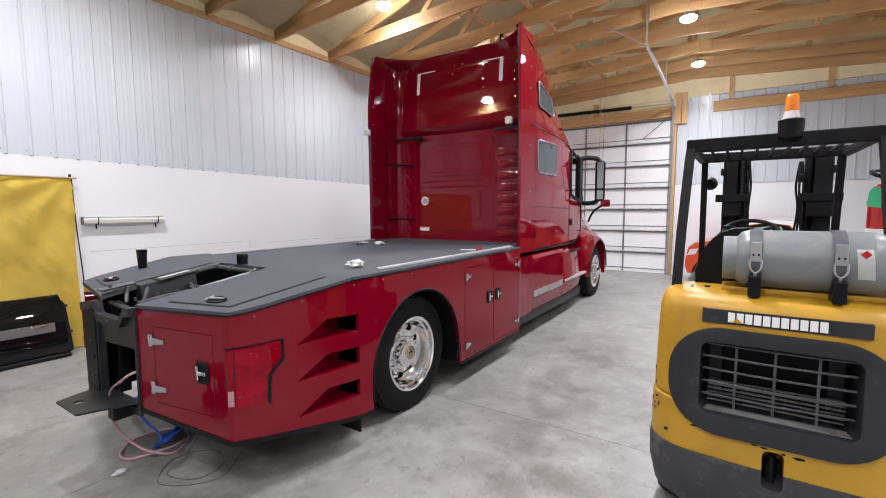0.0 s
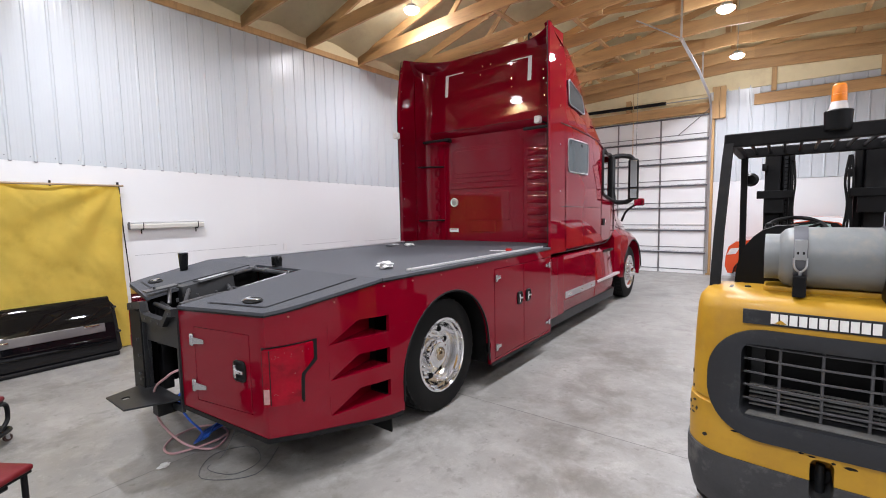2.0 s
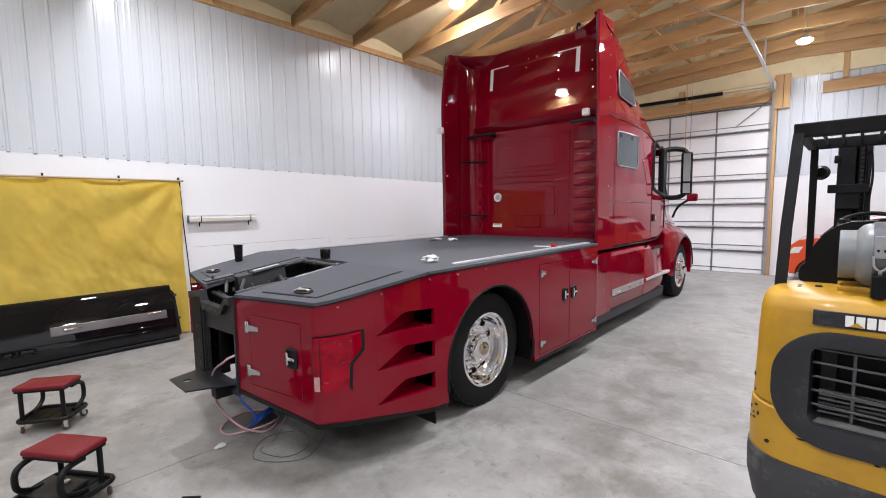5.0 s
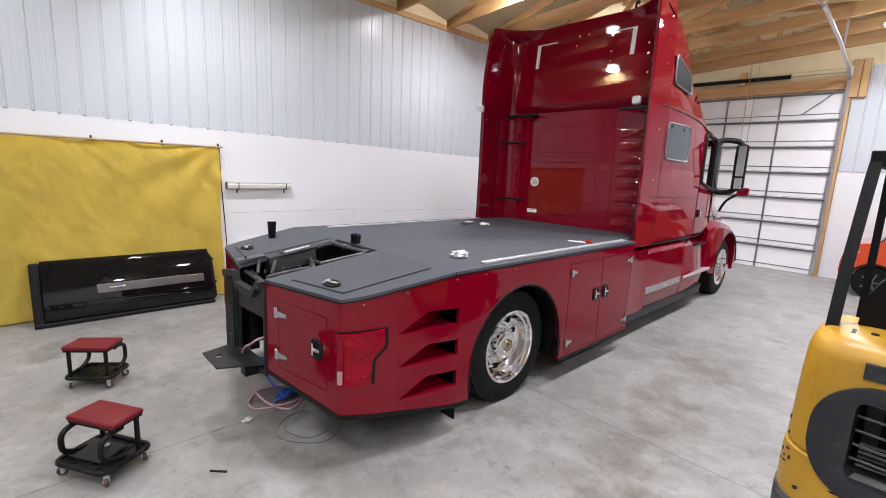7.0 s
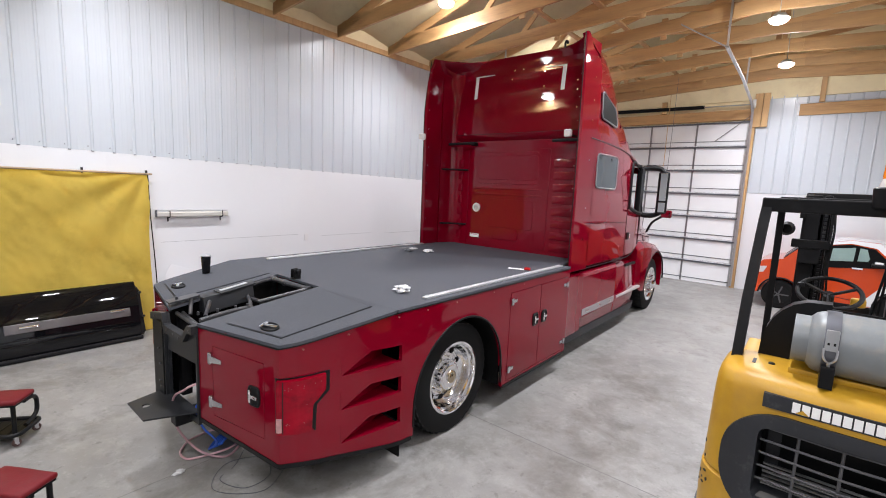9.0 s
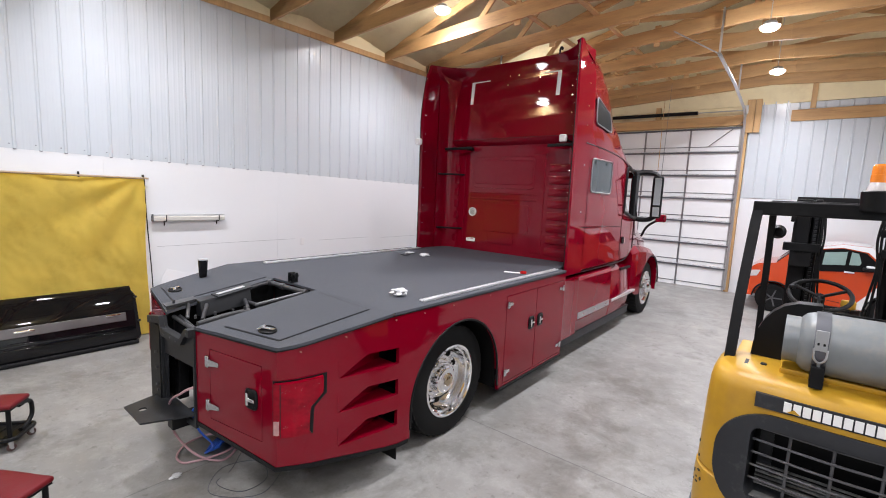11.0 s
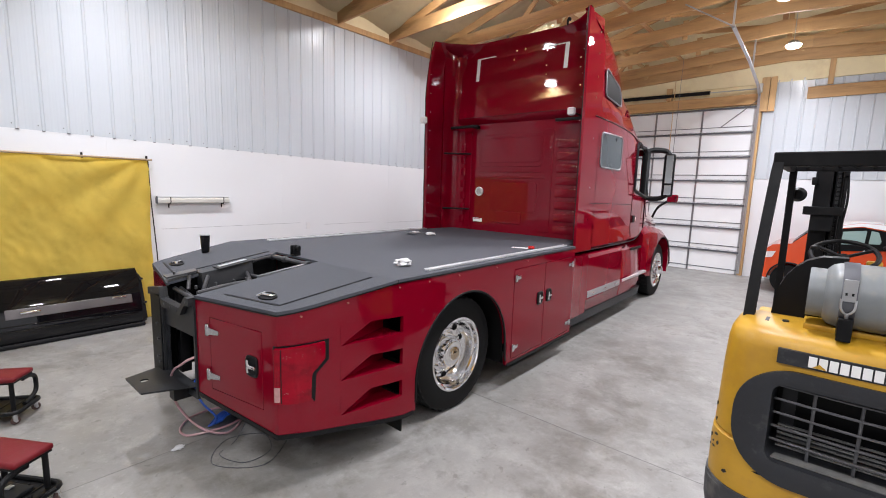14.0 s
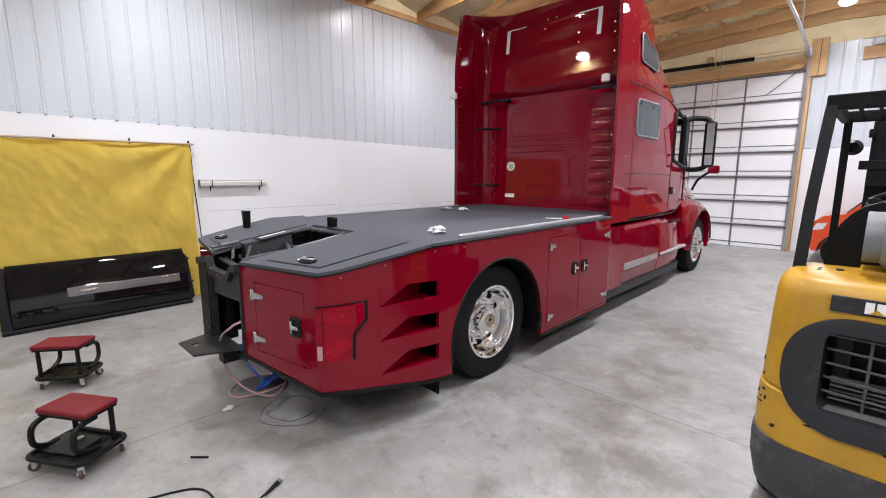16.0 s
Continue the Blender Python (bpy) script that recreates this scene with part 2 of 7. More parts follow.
BLUEH = mat("blue_hose", (0.03, 0.12, 0.62), 0.4)
REDH = mat("red_hose", (0.52, 0.31, 0.33), 0.35)
CREAM = mat("cream_paint", (0.60, 0.59, 0.54), 0.4, vary=0.06)
POLE = mat("pale_pole", (0.42, 0.32, 0.21), 0.6, stretch=(3, 0.4, 3))
GREENT = mat("green_tag", (0.05, 0.42, 0.20), 0.5)
EXTRED = mat("extinguisher_red", (0.45, 0.012, 0.012), 0.25, coat=0.6, bump=0.0)
LAMPGLOW = glow("lamp_lens", (0.95, 0.96, 1.0), 36.0)
REFLECT = mat("reflector_tape", (0.72, 0.72, 0.74), 0.45, vary=0.08, fine=120)
BAND2 = mat("rub_strip", (0.42, 0.40, 0.41), 0.30, metal=0.7, vary=0.12, scale=5)
BAND = mat("dull_band", (0.13, 0.12, 0.12), 0.32, metal=0.6, vary=0.2, scale=5)
SIGNW = mat("sign_white", (0.80, 0.80, 0.78), 0.5, bump=0.0)


# ---- building blocks ----
def part(name, bm, material, parent=None, label="", smooth=True, kind="", flat=True):
    """One mesh object from a bmesh, under a thing or part."""
    bmesh.ops.recalc_face_normals(bm, faces=bm.faces)
    crisp = []
    bm.edges.index_update()
    for e in bm.edges:
        if flat and len(e.link_faces) == 2:
            a, b = e.link_faces[0].calc_area(), e.link_faces[1].calc_area()
            if max(a, b) > 0.002 and max(a, b) > 8 * min(a, b) and e.calc_face_angle(0.0) > 0.12:
                crisp.append(e.index)
    me = bpy.data.meshes.new(name)
    bm.to_mesh(me)
    bm.free()
    mats = material if isinstance(material, (list, tuple)) else [material]
    for m in mats:
        me.materials.append(m)
    if smooth:
        me.shade_smooth()
        me.set_sharp_from_angle(angle=radians(32))
        for k in crisp:
            me.edges[k].use_edge_sharp = True
    ob = new(name, me)
    ob.parent = parent
    return tagged(ob, label, kind=kind)


def thing(name, label, category, loc=(0, 0, 0), rz=0.0, group="", kind=""):
    ob = new(name)
    ob.empty_display_size = 0.1
    ob.matrix_basis = pose(*loc, 0, 0, rz)
    return tagged(ob, label, category, group, kind)


def box(x0, x1, y0, y1, z0, z1, bevel=0.0, bm=None, m=None, seg=2):
    """A box, its edges rounded, added to bm."""
    b = bmesh.new()
    bmesh.ops.create_cube(b, size=1)
    bmesh.ops.transform(b, verts=b.verts, matrix=Matrix.Translation(((x0 + x1) / 2, (y0 + y1) / 2, (z0 + z1) / 2)) @ Matrix.Diagonal((abs(x1 - x0), abs(y1 - y0), abs(z1 - z0), 1)))
    if bevel:
        bmesh.ops.bevel(b, geom=list(b.edges), offset=bevel, segments=seg, affect="EDGES", profile=0.5)
    return merge(bm, b, m)


def merge(bm, b, m=None):
    if m is not None:
        bmesh.ops.transform(b, verts=b.verts, matrix=m)
    if bm is None:
        return b
    me = bpy.data.meshes.new("join")
    b.to_mesh(me)
    b.free()
    bm.from_mesh(me)
    bpy.data.meshes.remove(me)
    return bm


def rod(p, q, r, bm=None, r2=None, sides=14, m=None):
    p, q = Vector(p), Vector(q)
    b = bmesh.new()
    bmesh.ops.create_cone(b, cap_ends=True, segments=sides, radius1=r, radius2=r if r2 is None else r2, depth=(q - p).length)
    bmesh.ops.transform(b, verts=b.verts, matrix=Matrix.Translation((p + q) / 2) @ (q - p).to_track_quat("Z", "Y").to_matrix().to_4x4())
    return merge(bm, b, m)


def tube(points, r, bm=None, sides=8, m=None, smooth=6):
    """A round tube along a smooth curve through the points."""
    pts = [Vector(p) for p in points]
    path = []
    for i in range(len(pts) - 1):
        a, b0, c, d = pts[max(0, i - 1)], pts[i], pts[i + 1], pts[min(len(pts) - 1, i + 2)]
        for k in range(smooth):
            t = k / smooth
            path.append(0.5 * ((2 * b0) + (c - a) * t + (2 * a - 5 * b0 + 4 * c - d) * t * t + (3 * b0 - a - 3 * c + d) * t ** 3))
    path.append(pts[-1])
    b = bmesh.new()
    rings, up = [], Vector((0.13, 0.21, 0.97))
    for i, p in enumerate(path):
        d = (path[min(i + 1, len(path) - 1)] - path[max(i - 1, 0)]).normalized()
        s = d.cross(up)
        s = s.normalized() if s.length > 1e-4 else Vector((1, 0, 0))
        up = s.cross(d).normalized()
        rings.append([b.verts.new(p + r * (math.cos(a) * s + math.sin(a) * up)) for a in (2 * math.pi * k / sides for k in range(sides))])
    for u, v in zip(rings, rings[1:]):
        for k in range(sides):
            b.faces.new((u[k], u[(k + 1) % sides], v[(k + 1) % sides], v[k]))
    b.faces.new(rings[0]), b.faces.new(rings[-1])
    return merge(bm, b, m)


def lathe(profile, axis_m, sides=32, bm=None, closed=False, caps=True):
    """Turns (radius, height) pairs round the z axis of axis_m."""
    b = bmesh.new()
    rings = [[b.verts.new((r * math.cos(2 * math.pi * k / sides), r * math.sin(2 * math.pi * k / sides), h)) for k in range(sides)] for r, h in profile]
    pairs = list(zip(rings, rings[1:])) + ([(rings[-1], rings[0])] if closed else [])
    for u, v in pairs:
        for k in range(sides):
            b.faces.new((u[k], u[(k + 1) % sides], v[(k + 1) % sides], v[k]))
    if caps and not closed:
        for ring, (r, _) in ((rings[0], profile[0]), (rings[-1], profile[-1])):
            if r > 1e-4:
                b.faces.new(ring)
    bmesh.ops.remove_doubles(b, verts=b.verts, dist=1e-5)
    return merge(bm, b, axis_m)


def slab(outline, lift, thick, bm=None, m=None):
    """A plate: the outline's points through lift(u, v) -> place, thickened along the vector thick."""
    b = bmesh.new()
    f = b.faces.new([b.verts.new(lift(*p)) for p in outline])
    g = bmesh.ops.extrude_face_region(b, geom=[f])
    bmesh.ops.translate(b, verts=[e for e in g["geom"] if isinstance(e, bmesh.types.BMVert)], vec=thick)
    bmesh.ops.triangulate(b, faces=[f for f in b.faces if len(f.verts) > 4])
    return merge(bm, b, m)


def carve(bm, *cutters):
    """bm with the closed cutters taken out of it."""
    bmesh.ops.recalc_face_normals(bm, faces=bm.faces)
    me = bpy.data.meshes.new("work")
    bm.to_mesh(me)
    bm.free()
    ob = new("work", me)
    knives = []
    for c in cutters:
        bmesh.ops.recalc_face_normals(c, faces=c.faces)
        km = bpy.data.meshes.new("knife")
        c.to_mesh(km)
        c.free()
        k = new("knife", km)
        knives.append(k)
        mod = ob.modifiers.new("cut", "BOOLEAN")
        mod.operation, mod.solver, mod.object = "DIFFERENCE", "EXACT", k
    deps = bpy.context.evaluated_depsgraph_get()
    deps.update()
    done = bpy.data.meshes.new_from_object(ob.evaluated_get(deps))
    out = bmesh.new()
    out.from_mesh(done)
    for k in (ob, *knives):
        d = k.data
        bpy.data.objects.remove(k)
        bpy.data.meshes.remove(d)
    bpy.data.meshes.remove(done)
    return out


def loft(sections, bm=None, cap=True, loop=True):
    """Skins equal rings of places."""
    b = bmesh.new()
    rings = [[b.verts.new(p) for p in s] for s in sections]
    for u, v in zip(rings, rings[1:]):
        for k in range(len(u) if loop else len(u) - 1):
            j = (k + 1) % len(u)
            b.faces.new((u[k], u[j], v[j], v[k]))
    if cap:
        b.faces.new(rings[0]), b.faces.new(rings[-1])
    return merge(bm, b)


# ---- the building ----
WALL_X, END_Y, BACK_Y, RIGHT_X = -3.62, 10.22, -9.0, 8.52
RIDGE_X = 2.45
EAVE = 4.80


def chord_z(x):
    """Underside of the truss chords, rising to the ridge."""
    return EAVE + 0.062 * (min(x, 2 * RIDGE_X - x) - WALL_X)


def roof_z(x):
    return 5.02 + 0.30 * (min(x, 2 * RIDGE_X - x) - WALL_X)


floor = part("floor", box(WALL_X - 0.2, RIGHT_X + 0.2, BACK_Y - 0.2, END_Y + 0.2, -0.15, 0.0), CONCRETE, None, smooth=False)
tagged(floor, "grey power-trowelled concrete slab with dusty stains", "floor", kind="structure")
for x0, x1, y0, y1 in ((WALL_X, RIGHT_X, 0.402, 0.408), (0.098, 0.102, BACK_Y, END_Y)):
    part("floor_joint", box(x0, x1, y0, y1, 0.0004, 0.0012), JOINT, floor, "thin saw-cut joint", smooth=False)


def ribbed(length, z0, z1, tilt=0.0):
    """Ribbed steel sheet, along +x from 0, facing -y, with a rib each 0.229 m and small ribs between."""
    b = bmesh.new()
    prof = []
    x = 0.0
    while x < length:
        prof += [(x, 0), (x + 0.012, -0.013), (x + 0.028, -0.013), (x + 0.040, 0), (x + 0.090, 0), (x + 0.100, -0.0012), (x + 0.112, -0.0012), (x + 0.122, 0),
                 (x + 0.150, 0), (x + 0.160, -0.0012), (x + 0.172, -0.0012), (x + 0.182, 0)]
        x += 0.229
    prof = [p for p in prof if p[0] <= length] + [(length, 0)]
    lo = [b.verts.new((u, v, z0 + tilt * u)) for u, v in prof]
    hi = [b.verts.new((u, v, z1)) for u, v in prof]
    for i in range(len(prof) - 1):
        b.faces.new((lo[i], lo[i + 1], hi[i + 1], hi[i]))
    # back skin
    p, q, r, s = (b.verts.new(c) for c in ((0, 0.03, z0), (length, 0.03, z0), (length, 0.03, z1), (0, 0.03, z1)))
    b.faces.new((p, q, r, s))
    return b


SEAM0, SEAM_TILT = 2.405, -0.0185


def seam_z(y):
    return SEAM0 + SEAM_TILT * (y - 1.0)


# left wall: smooth boards below, ribbed steel above
wl = part("wall_west", box(WALL_X - 0.2, WALL_X - 0.035, BACK_Y, END_Y, 0, EAVE + 0.3), PANEL, None, smooth=False)
tagged(wl, "white-lined shop wall, smooth boards under ribbed steel", "wall", kind="structure")
y = -8.6
while y < END_Y:
    y1 = min(y + 2.44, END_Y)
    part("wall_board", slab([(y + 0.0004, 0.0), (y1 - 0.0004, 0.0), (y1 - 0.0004, seam_z(y1)), (y + 0.0004, seam_z(y))], lambda u, v: (WALL_X - 0.03, u, v), (0.03, 0, 0)), PANEL, wl, smooth=False)
    y = y1
length = END_Y - BACK_Y
lin = part("wall_liner", ribbed(length, seam_z(BACK_Y), EAVE + 0.2, SEAM_TILT), LINER, wl, "white ribbed steel liner", smooth=False)
lin.matrix_basis = Matrix(((0, -1, 0, WALL_X), (1, 0, 0, BACK_Y), (0, 0, 1, 0), (0, 0, 0, 1)))
screw, gap = bmesh.new(), bmesh.new()
yy = BACK_Y + 0.020
while yy < END_Y:
    # dark box for the shade in the open rib end
    box(WALL_X - 0.004, WALL_X + 0.011, yy - 0.014, yy + 0.014, seam_z(yy) - 0.008, seam_z(yy) + 0.004, 0.0, gap)
    rod((WALL_X - 0.01, yy - 0.045, seam_z(yy) + 0.055), (WALL_X + 0.007, yy - 0.045, seam_z(yy) + 0.055), 0.0065, screw, sides=6)
    yy += 0.229
part("rib_end_shade", gap, STRUT, wl, "row of dark boxes for shade in the rib ends", kind="stuff", smooth=False)
part("liner_screws", screw, STRUT, wl, "row of small dark screws", kind="stuff")
for zz in (1.22,):
    for ya, yb in ((-0.7, 1.5), (2.0, 3.2), (3.6, 5.5)):
        part("board_seam", box(WALL_X, WALL_X + 0.0012, ya, yb, zz + SEAM_TILT * ya, zz + 0.004 + SEAM_TILT * ya), GREYW, wl, "hairline joint in the boards", smooth=False)
part("outlet", box(WALL_X, WALL_X + 0.012, 1.62, 1.69, 1.12, 1.24, 0.004), WHITEP, wl, "white outlet plate")

# end wall with the big door's opening
DX0, DX1, DZ = -2.35, 1.98, 4.10
we = thing("wall_north", "white-lined end wall round the overhead door", "wall", kind="structure")
part("wall_body", box(WALL_X - 0.2, DX0, END_Y + 0.02, END_Y + 0.2, 0, 7.5), PANEL, we, smooth=False)
part("wall_body", box(DX1, RIGHT_X + 0.2, END_Y + 0.04, END_Y + 0.2, 0, 7.5), PANEL, we, smooth=False)
part("wall_body", box(DX0, DX1, END_Y + 0.04, END_Y + 0.2, DZ, 7.5), FOAM, we, smooth=False)
x = 2.09
while x < RIGHT_X:
    x1 = min(x + 2.44, RIGHT_X)
    part("wall_board", box(x + 0.0004, x1 - 0.0004, END_Y, END_Y + 0.035, 0.0, 2.36), PANEL, we, smooth=False)
    x = x1
for xa, xb, za, zb in ((2.09, 2.10 + 0.229 * 3 + 0.05, 2.37, 4.62), (2.09 + 0.737, RIGHT_X, 2.37, 4.16), (2.09 + 0.9, RIGHT_X, 4.42, 4.56)):
    s = part("wall_liner", ribbed(xb - xa, za, zb), LINER, we, "white ribbed steel liner", smooth=False)
    s.matrix_basis = Matrix.Translation((xa, END_Y, 0))
lf = part("wall_liner", ribbed(DX0 - WALL_X - 0.1, 0.0, 4.7), LINER, we, smooth=False)
lf.matrix_basis = Matrix.Translation((WALL_X, END_Y + 0.01, 0))
nail = part("nailer", box(2.88, RIGHT_X, END_Y - 0.045, END_Y + 0.03, 4.15, 4.40, 0.004), WOOD, we, "pine beam with knots")
part("jamb", box(DX1, DX1 + 0.10, END_Y - 0.05, END_Y + 0.1, 0, 3.95, 0.004), WOODY, we, "pine door jamb")
part("post", box(2.02, 2.18, END_Y - 0.09, END_Y + 0.02, 3.93, 4.70, 0.004), WOODY, we, "pine post")
part("post", box(2.19, 2.31, END_Y - 0.09, END_Y + 0.02, 3.93, 4.70, 0.004), WOODY, we, "pine post")
part("header", box(DX0 - 0.1, DX1, END_Y - 0.05, END_Y + 0.03, 4.12, 4.36, 0.004), WOOD, we, "pine header over the door")
for x in (3.25, 5.1, 6.9):
    part("stud", box(x - 0.05, x + 0.05, END_Y - 0.05, END_Y - 0.012, 4.42, chord_z(x) - 0.10, 0.003), WOODY, we, "short pine gable stud")
for xa, xb in ((WALL_X, RIDGE_X), (RIDGE_X, RIGHT_X)):
    part("gable_beam", slab([(xa, chord_z(xa) - 0.17), (xb, chord_z(xb) - 0.17), (xb, chord_z(xb) + 0.10), (xa, chord_z(xa) + 0.10)], lambda u, v: (u, END_Y - 0.09, v), (0, 0.06, 0)), WOOD, we, "pine gable beam")
part("foam_infill", box(WALL_X, RIGHT_X, END_Y - 0.01, END_Y + 0.06, 4.57, 7.4), FOAM, we, "yellow spray foam over the gable", smooth=False)

# plain walls that close the place behind the camera
wr = part("wall_east", box(RIGHT_X, RIGHT_X + 0.2, BACK_Y, END_Y, 0, 5.2), PANEL, None, smooth=False)
tagged(wr, "plain white-lined shop wall", "wall", kind="structure")
# unseen; made grey to dim its reflection in the red paint
wb = part("wall_south", box(WALL_X - 0.2, RIGHT_X + 0.2, BACK_Y - 0.2, BACK_Y, 0, 7.5), GREYW, None, smooth=False)
tagged(wb, "plain unseen wall, grey to dim reflections", "wall", kind="structure")

# roof: a foam-sprayed underside, lumpy, in two slopes
roof = bmesh.new()
nx, ny = 70, 84
grid = []
for i in range(nx + 1):
    xx = WALL_X - 0.2 + (RIGHT_X - WALL_X + 0.4) * i / nx
    row = []
    for j in range(ny + 1):
        yy = BACK_Y + (END_Y - BACK_Y) * j / ny
        bay = ((yy - 2.30) / 1.255) % 1.0
        arch = 0.10 * math.cos(2 * math.pi * bay) * (1 if abs(math.cos(math.pi * bay)) > 0.1 else 0.6)
        lump = 0.05 * noise.noise(Vector((xx * 1.3, yy * 1.7, 0))) + 0.025 * noise.noise(Vector((xx * 4.1, yy * 4.3, 3)))
        row.append(roof.verts.new((xx, yy, roof_z(xx) - arch * 0.6 + lump)))
    grid.append(row)
for i in range(nx):
    for j in range(ny):
        roof.faces.new((grid[i][j], grid[i][j + 1], grid[i + 1][j + 1], grid[i + 1][j]))
bmesh.ops.solidify(roof, geom=list(roof.faces), thickness=0.12)
tagged(part("ceiling", roof, FOAM, None), "cream spray-foam underside of the roof", "ceiling", kind="structure")

# ledger on the left wall and the trusses
tagged(part("ledger", box(WALL_X, WALL_X + 0.04, BACK_Y, END_Y, EAVE - 0.03, EAVE + 0.07, 0.004), WOODY, None), "pine ledger along the wall's top", "beam", kind="structure")


foam_edge = part("foam_edge", box(WALL_X - 0.02, WALL_X + 0.03, BACK_Y, END_Y, EAVE + 0.072, EAVE + 0.45), FOAM, None, smooth=False)
tagged(foam_edge, "spray foam packed above the ledger", "insulation", kind="structure")


def truss():
    """A scissor truss of doubled planks: bottom chord, top chord, webs."""
    t = thing("roof_truss", "knotty pine roof truss with web members", "truss", group="roof trusses")
    for a, b_ in ((WALL_X + 0.02, RIDGE_X), (RIDGE_X, RIGHT_X)):
        za, zb = chord_z(a), chord_z(b_)
        part("bottom_chord", slab([(a, za), (b_, zb), (b_, zb + 0.235), (a, za + 0.235)], lambda u, v: (u, -0.02, v), (0, 0.04, 0)), WOOD, t)
        part("top_chord", slab([(a, roof_z(a) - 0.22), (b_, roof_z(b_) - 0.22), (b_, roof_z(b_) - 0.06), (a, roof_z(a) - 0.06)], lambda u, v: (u, -0.02, v), (0, 0.04, 0)), WOOD, t)
    zr = chord_z(RIDGE_X) + 0.12
    for p, q in (((RIDGE_X, zr), (RIDGE_X, roof_z(RIDGE_X) - 0.15)), ((RIDGE_X - 0.1, zr + 0.05), (-0.75, roof_z(-0.75) - 0.17)), ((RIDGE_X + 0.1, zr + 0.05), (5.65, roof_z(5.65) - 0.17)),
                 ((-1.35, chord_z(-1.35) + 0.12), (-0.75, roof_z(-0.75) - 0.15)), ((6.25, chord_z(6.25) + 0.12), (5.65, roof_z(5.65) - 0.15))):
        p, q = Vector((p[0], 0.022, p[1])), Vector((q[0], 0.022, q[1]))
        d = (q - p).normalized()
        s = Vector((-d.z, 0, d.x)) * 0.045
        part("web", slab([(0, 0), (1, 0), (1, 1), (0, 1)], lambda u, v, p=p, q=q, s=s: tuple(p.lerp(q, u) + s * (2 * v - 1)), (0, 0.036, 0)), WOOD, t)
    part("ridge_plate", slab([(RIDGE_X - 0.42, -0.026), (RIDGE_X, 0.0), (RIDGE_X + 0.42, -0.026), (RIDGE_X + 0.42, 0.21), (RIDGE_X, 0.26), (RIDGE_X - 0.42, 0.21)], lambda u, v: (u, -0.036, chord_z(RIDGE_X) + v), (0, 0.015, 0)), WOOD, t, "plywood ridge plate", smooth=False)
    for xb in (-0.52, 0.95):
        part("block", box(xb - 0.05, xb + 0.05, 0.022, 0.06, chord_z(xb) - 0.07, chord_z(xb) + 0.30, 0.003), WOODY, t, "short pine block")
    return t


first = truss()
first.matrix_basis = pose(0, 2.30 - 8 * 1.255, 0)
for k in range(1, 15):
    copy_thing(first, pose(0, 2.30 + (k - 8) * 1.255, 0))
# long purlin braces lying along the chords
for xb in (-0.62, 0.28, 4.6):
    tagged(part("truss_brace", box(xb - 0.02, xb + 0.07, BACK_Y, END_Y - 0.1, chord_z(xb) + 0.237, chord_z(xb) + 0.275, 0.003), WOODY, None), "pine brace lying across the truss chords", "beam", kind="structure")


def ceiling_lamp(x, y, z):
    """A round high-bay lamp under the roof."""
    t = thing("ceiling_light", "round white high-bay lamp, lit, under the roof", "ceiling light", (x, y, z), group="ceiling lamps")
    up = pose(0, 0, 0)
    part("housing", lathe([(0.0, 0.085), (0.07, 0.085), (0.085, 0.07), (0.098, 0.035), (0.100, 0.020), (0.095, 0.010), (0.0, 0.010)], up, 28), GALV, t)
    lens = part("lens", lathe([(0.0, -0.066), (0.05, -0.062), (0.09, -0.047), (0.118, -0.026), (0.130, -0.006), (0.132, 0.008), (0.0, 0.008)], up, 28), LAMPGLOW, t, "glowing lens")
    lens.visible_shadow = False
    rz = roof_z(x)
    part("stem", rod((0, 0, 0.08), (0, 0, max(0.2, rz - z - 0.02)), 0.006), GALV, t)
    d = bpy.data.lights.new("lamp", "AREA")
    d.shape, d.size, d.energy, d.color = "DISK", 0.28, LAMP_WATTS, (0.91, 0.912, 1.0)
    d.spread = radians(150)
    lo = new("lamp", d)
    lo.parent = t
    lo.matrix_basis = pose(0, 0, -0.076)
    e = bpy.data.lights.new("lamp_side", "POINT")
    e.energy, e.shadow_soft_size, e.color = SIDE_WATTS, 0.05, (0.93, 0.93, 1.0)
    le = new("lamp_side", e)
    le.parent = t
    le.matrix_basis = pose(0, 0, -0.055)
    return t


for p in LAMPS:
    ceiling_lamp(*p)

# overhead door
door = thing("door_1", "white sectional overhead door with grey struts", "garage door", kind="structure")
sec = DZ / 7
for k in range(7):
    z0 = k * sec
    s = part("panel", box(DX0, DX1, END_Y + 0.0, END_Y + 0.035, z0 + 0.003, z0 + sec - 0.003, 0.004), DOORW, door, smooth=False)
    part("strut", box(DX0, DX1 - 0.02, END_Y - 0.045, END_Y - 0.002, z0 + sec - 0.055, z0 + sec - 0.015, 0.004), STRUT, s, "grey reinforcing strut", smooth=False)
    part("rail", box(DX0, DX1 - 0.02, END_Y - 0.012, END_Y - 0.002, z0 + 0.10, z0 + 0.115), STRUT, s, smooth=False)
    for xs in (-2.30, -1.36, -0.25, 0.85, 1.94):
        part("stile", box(xs - 0.02, xs + 0.02, END_Y - 0.012, END_Y - 0.002, z0 + 0.01, z0 + sec - 0.01), GALV if xs > 1.9 else FRAMEG, s, smooth=False)

# ---- the truck: y runs forward, the rear axle stands at y = 0.05 ----
truck = thing("truck", "glossy candy-red hauler truck with tall sleeper and flat deck", "truck")
TAIL_Z, DECK_Z = 1.165, 1.305      # deck's top at the tail and over the main body
BEND_Y = -0.78


def deck_top(y):
    return DECK_Z if y > BEND_Y else TAIL_Z + (DECK_Z - TAIL_Z) * (y + 1.70) / (BEND_Y + 1.70)


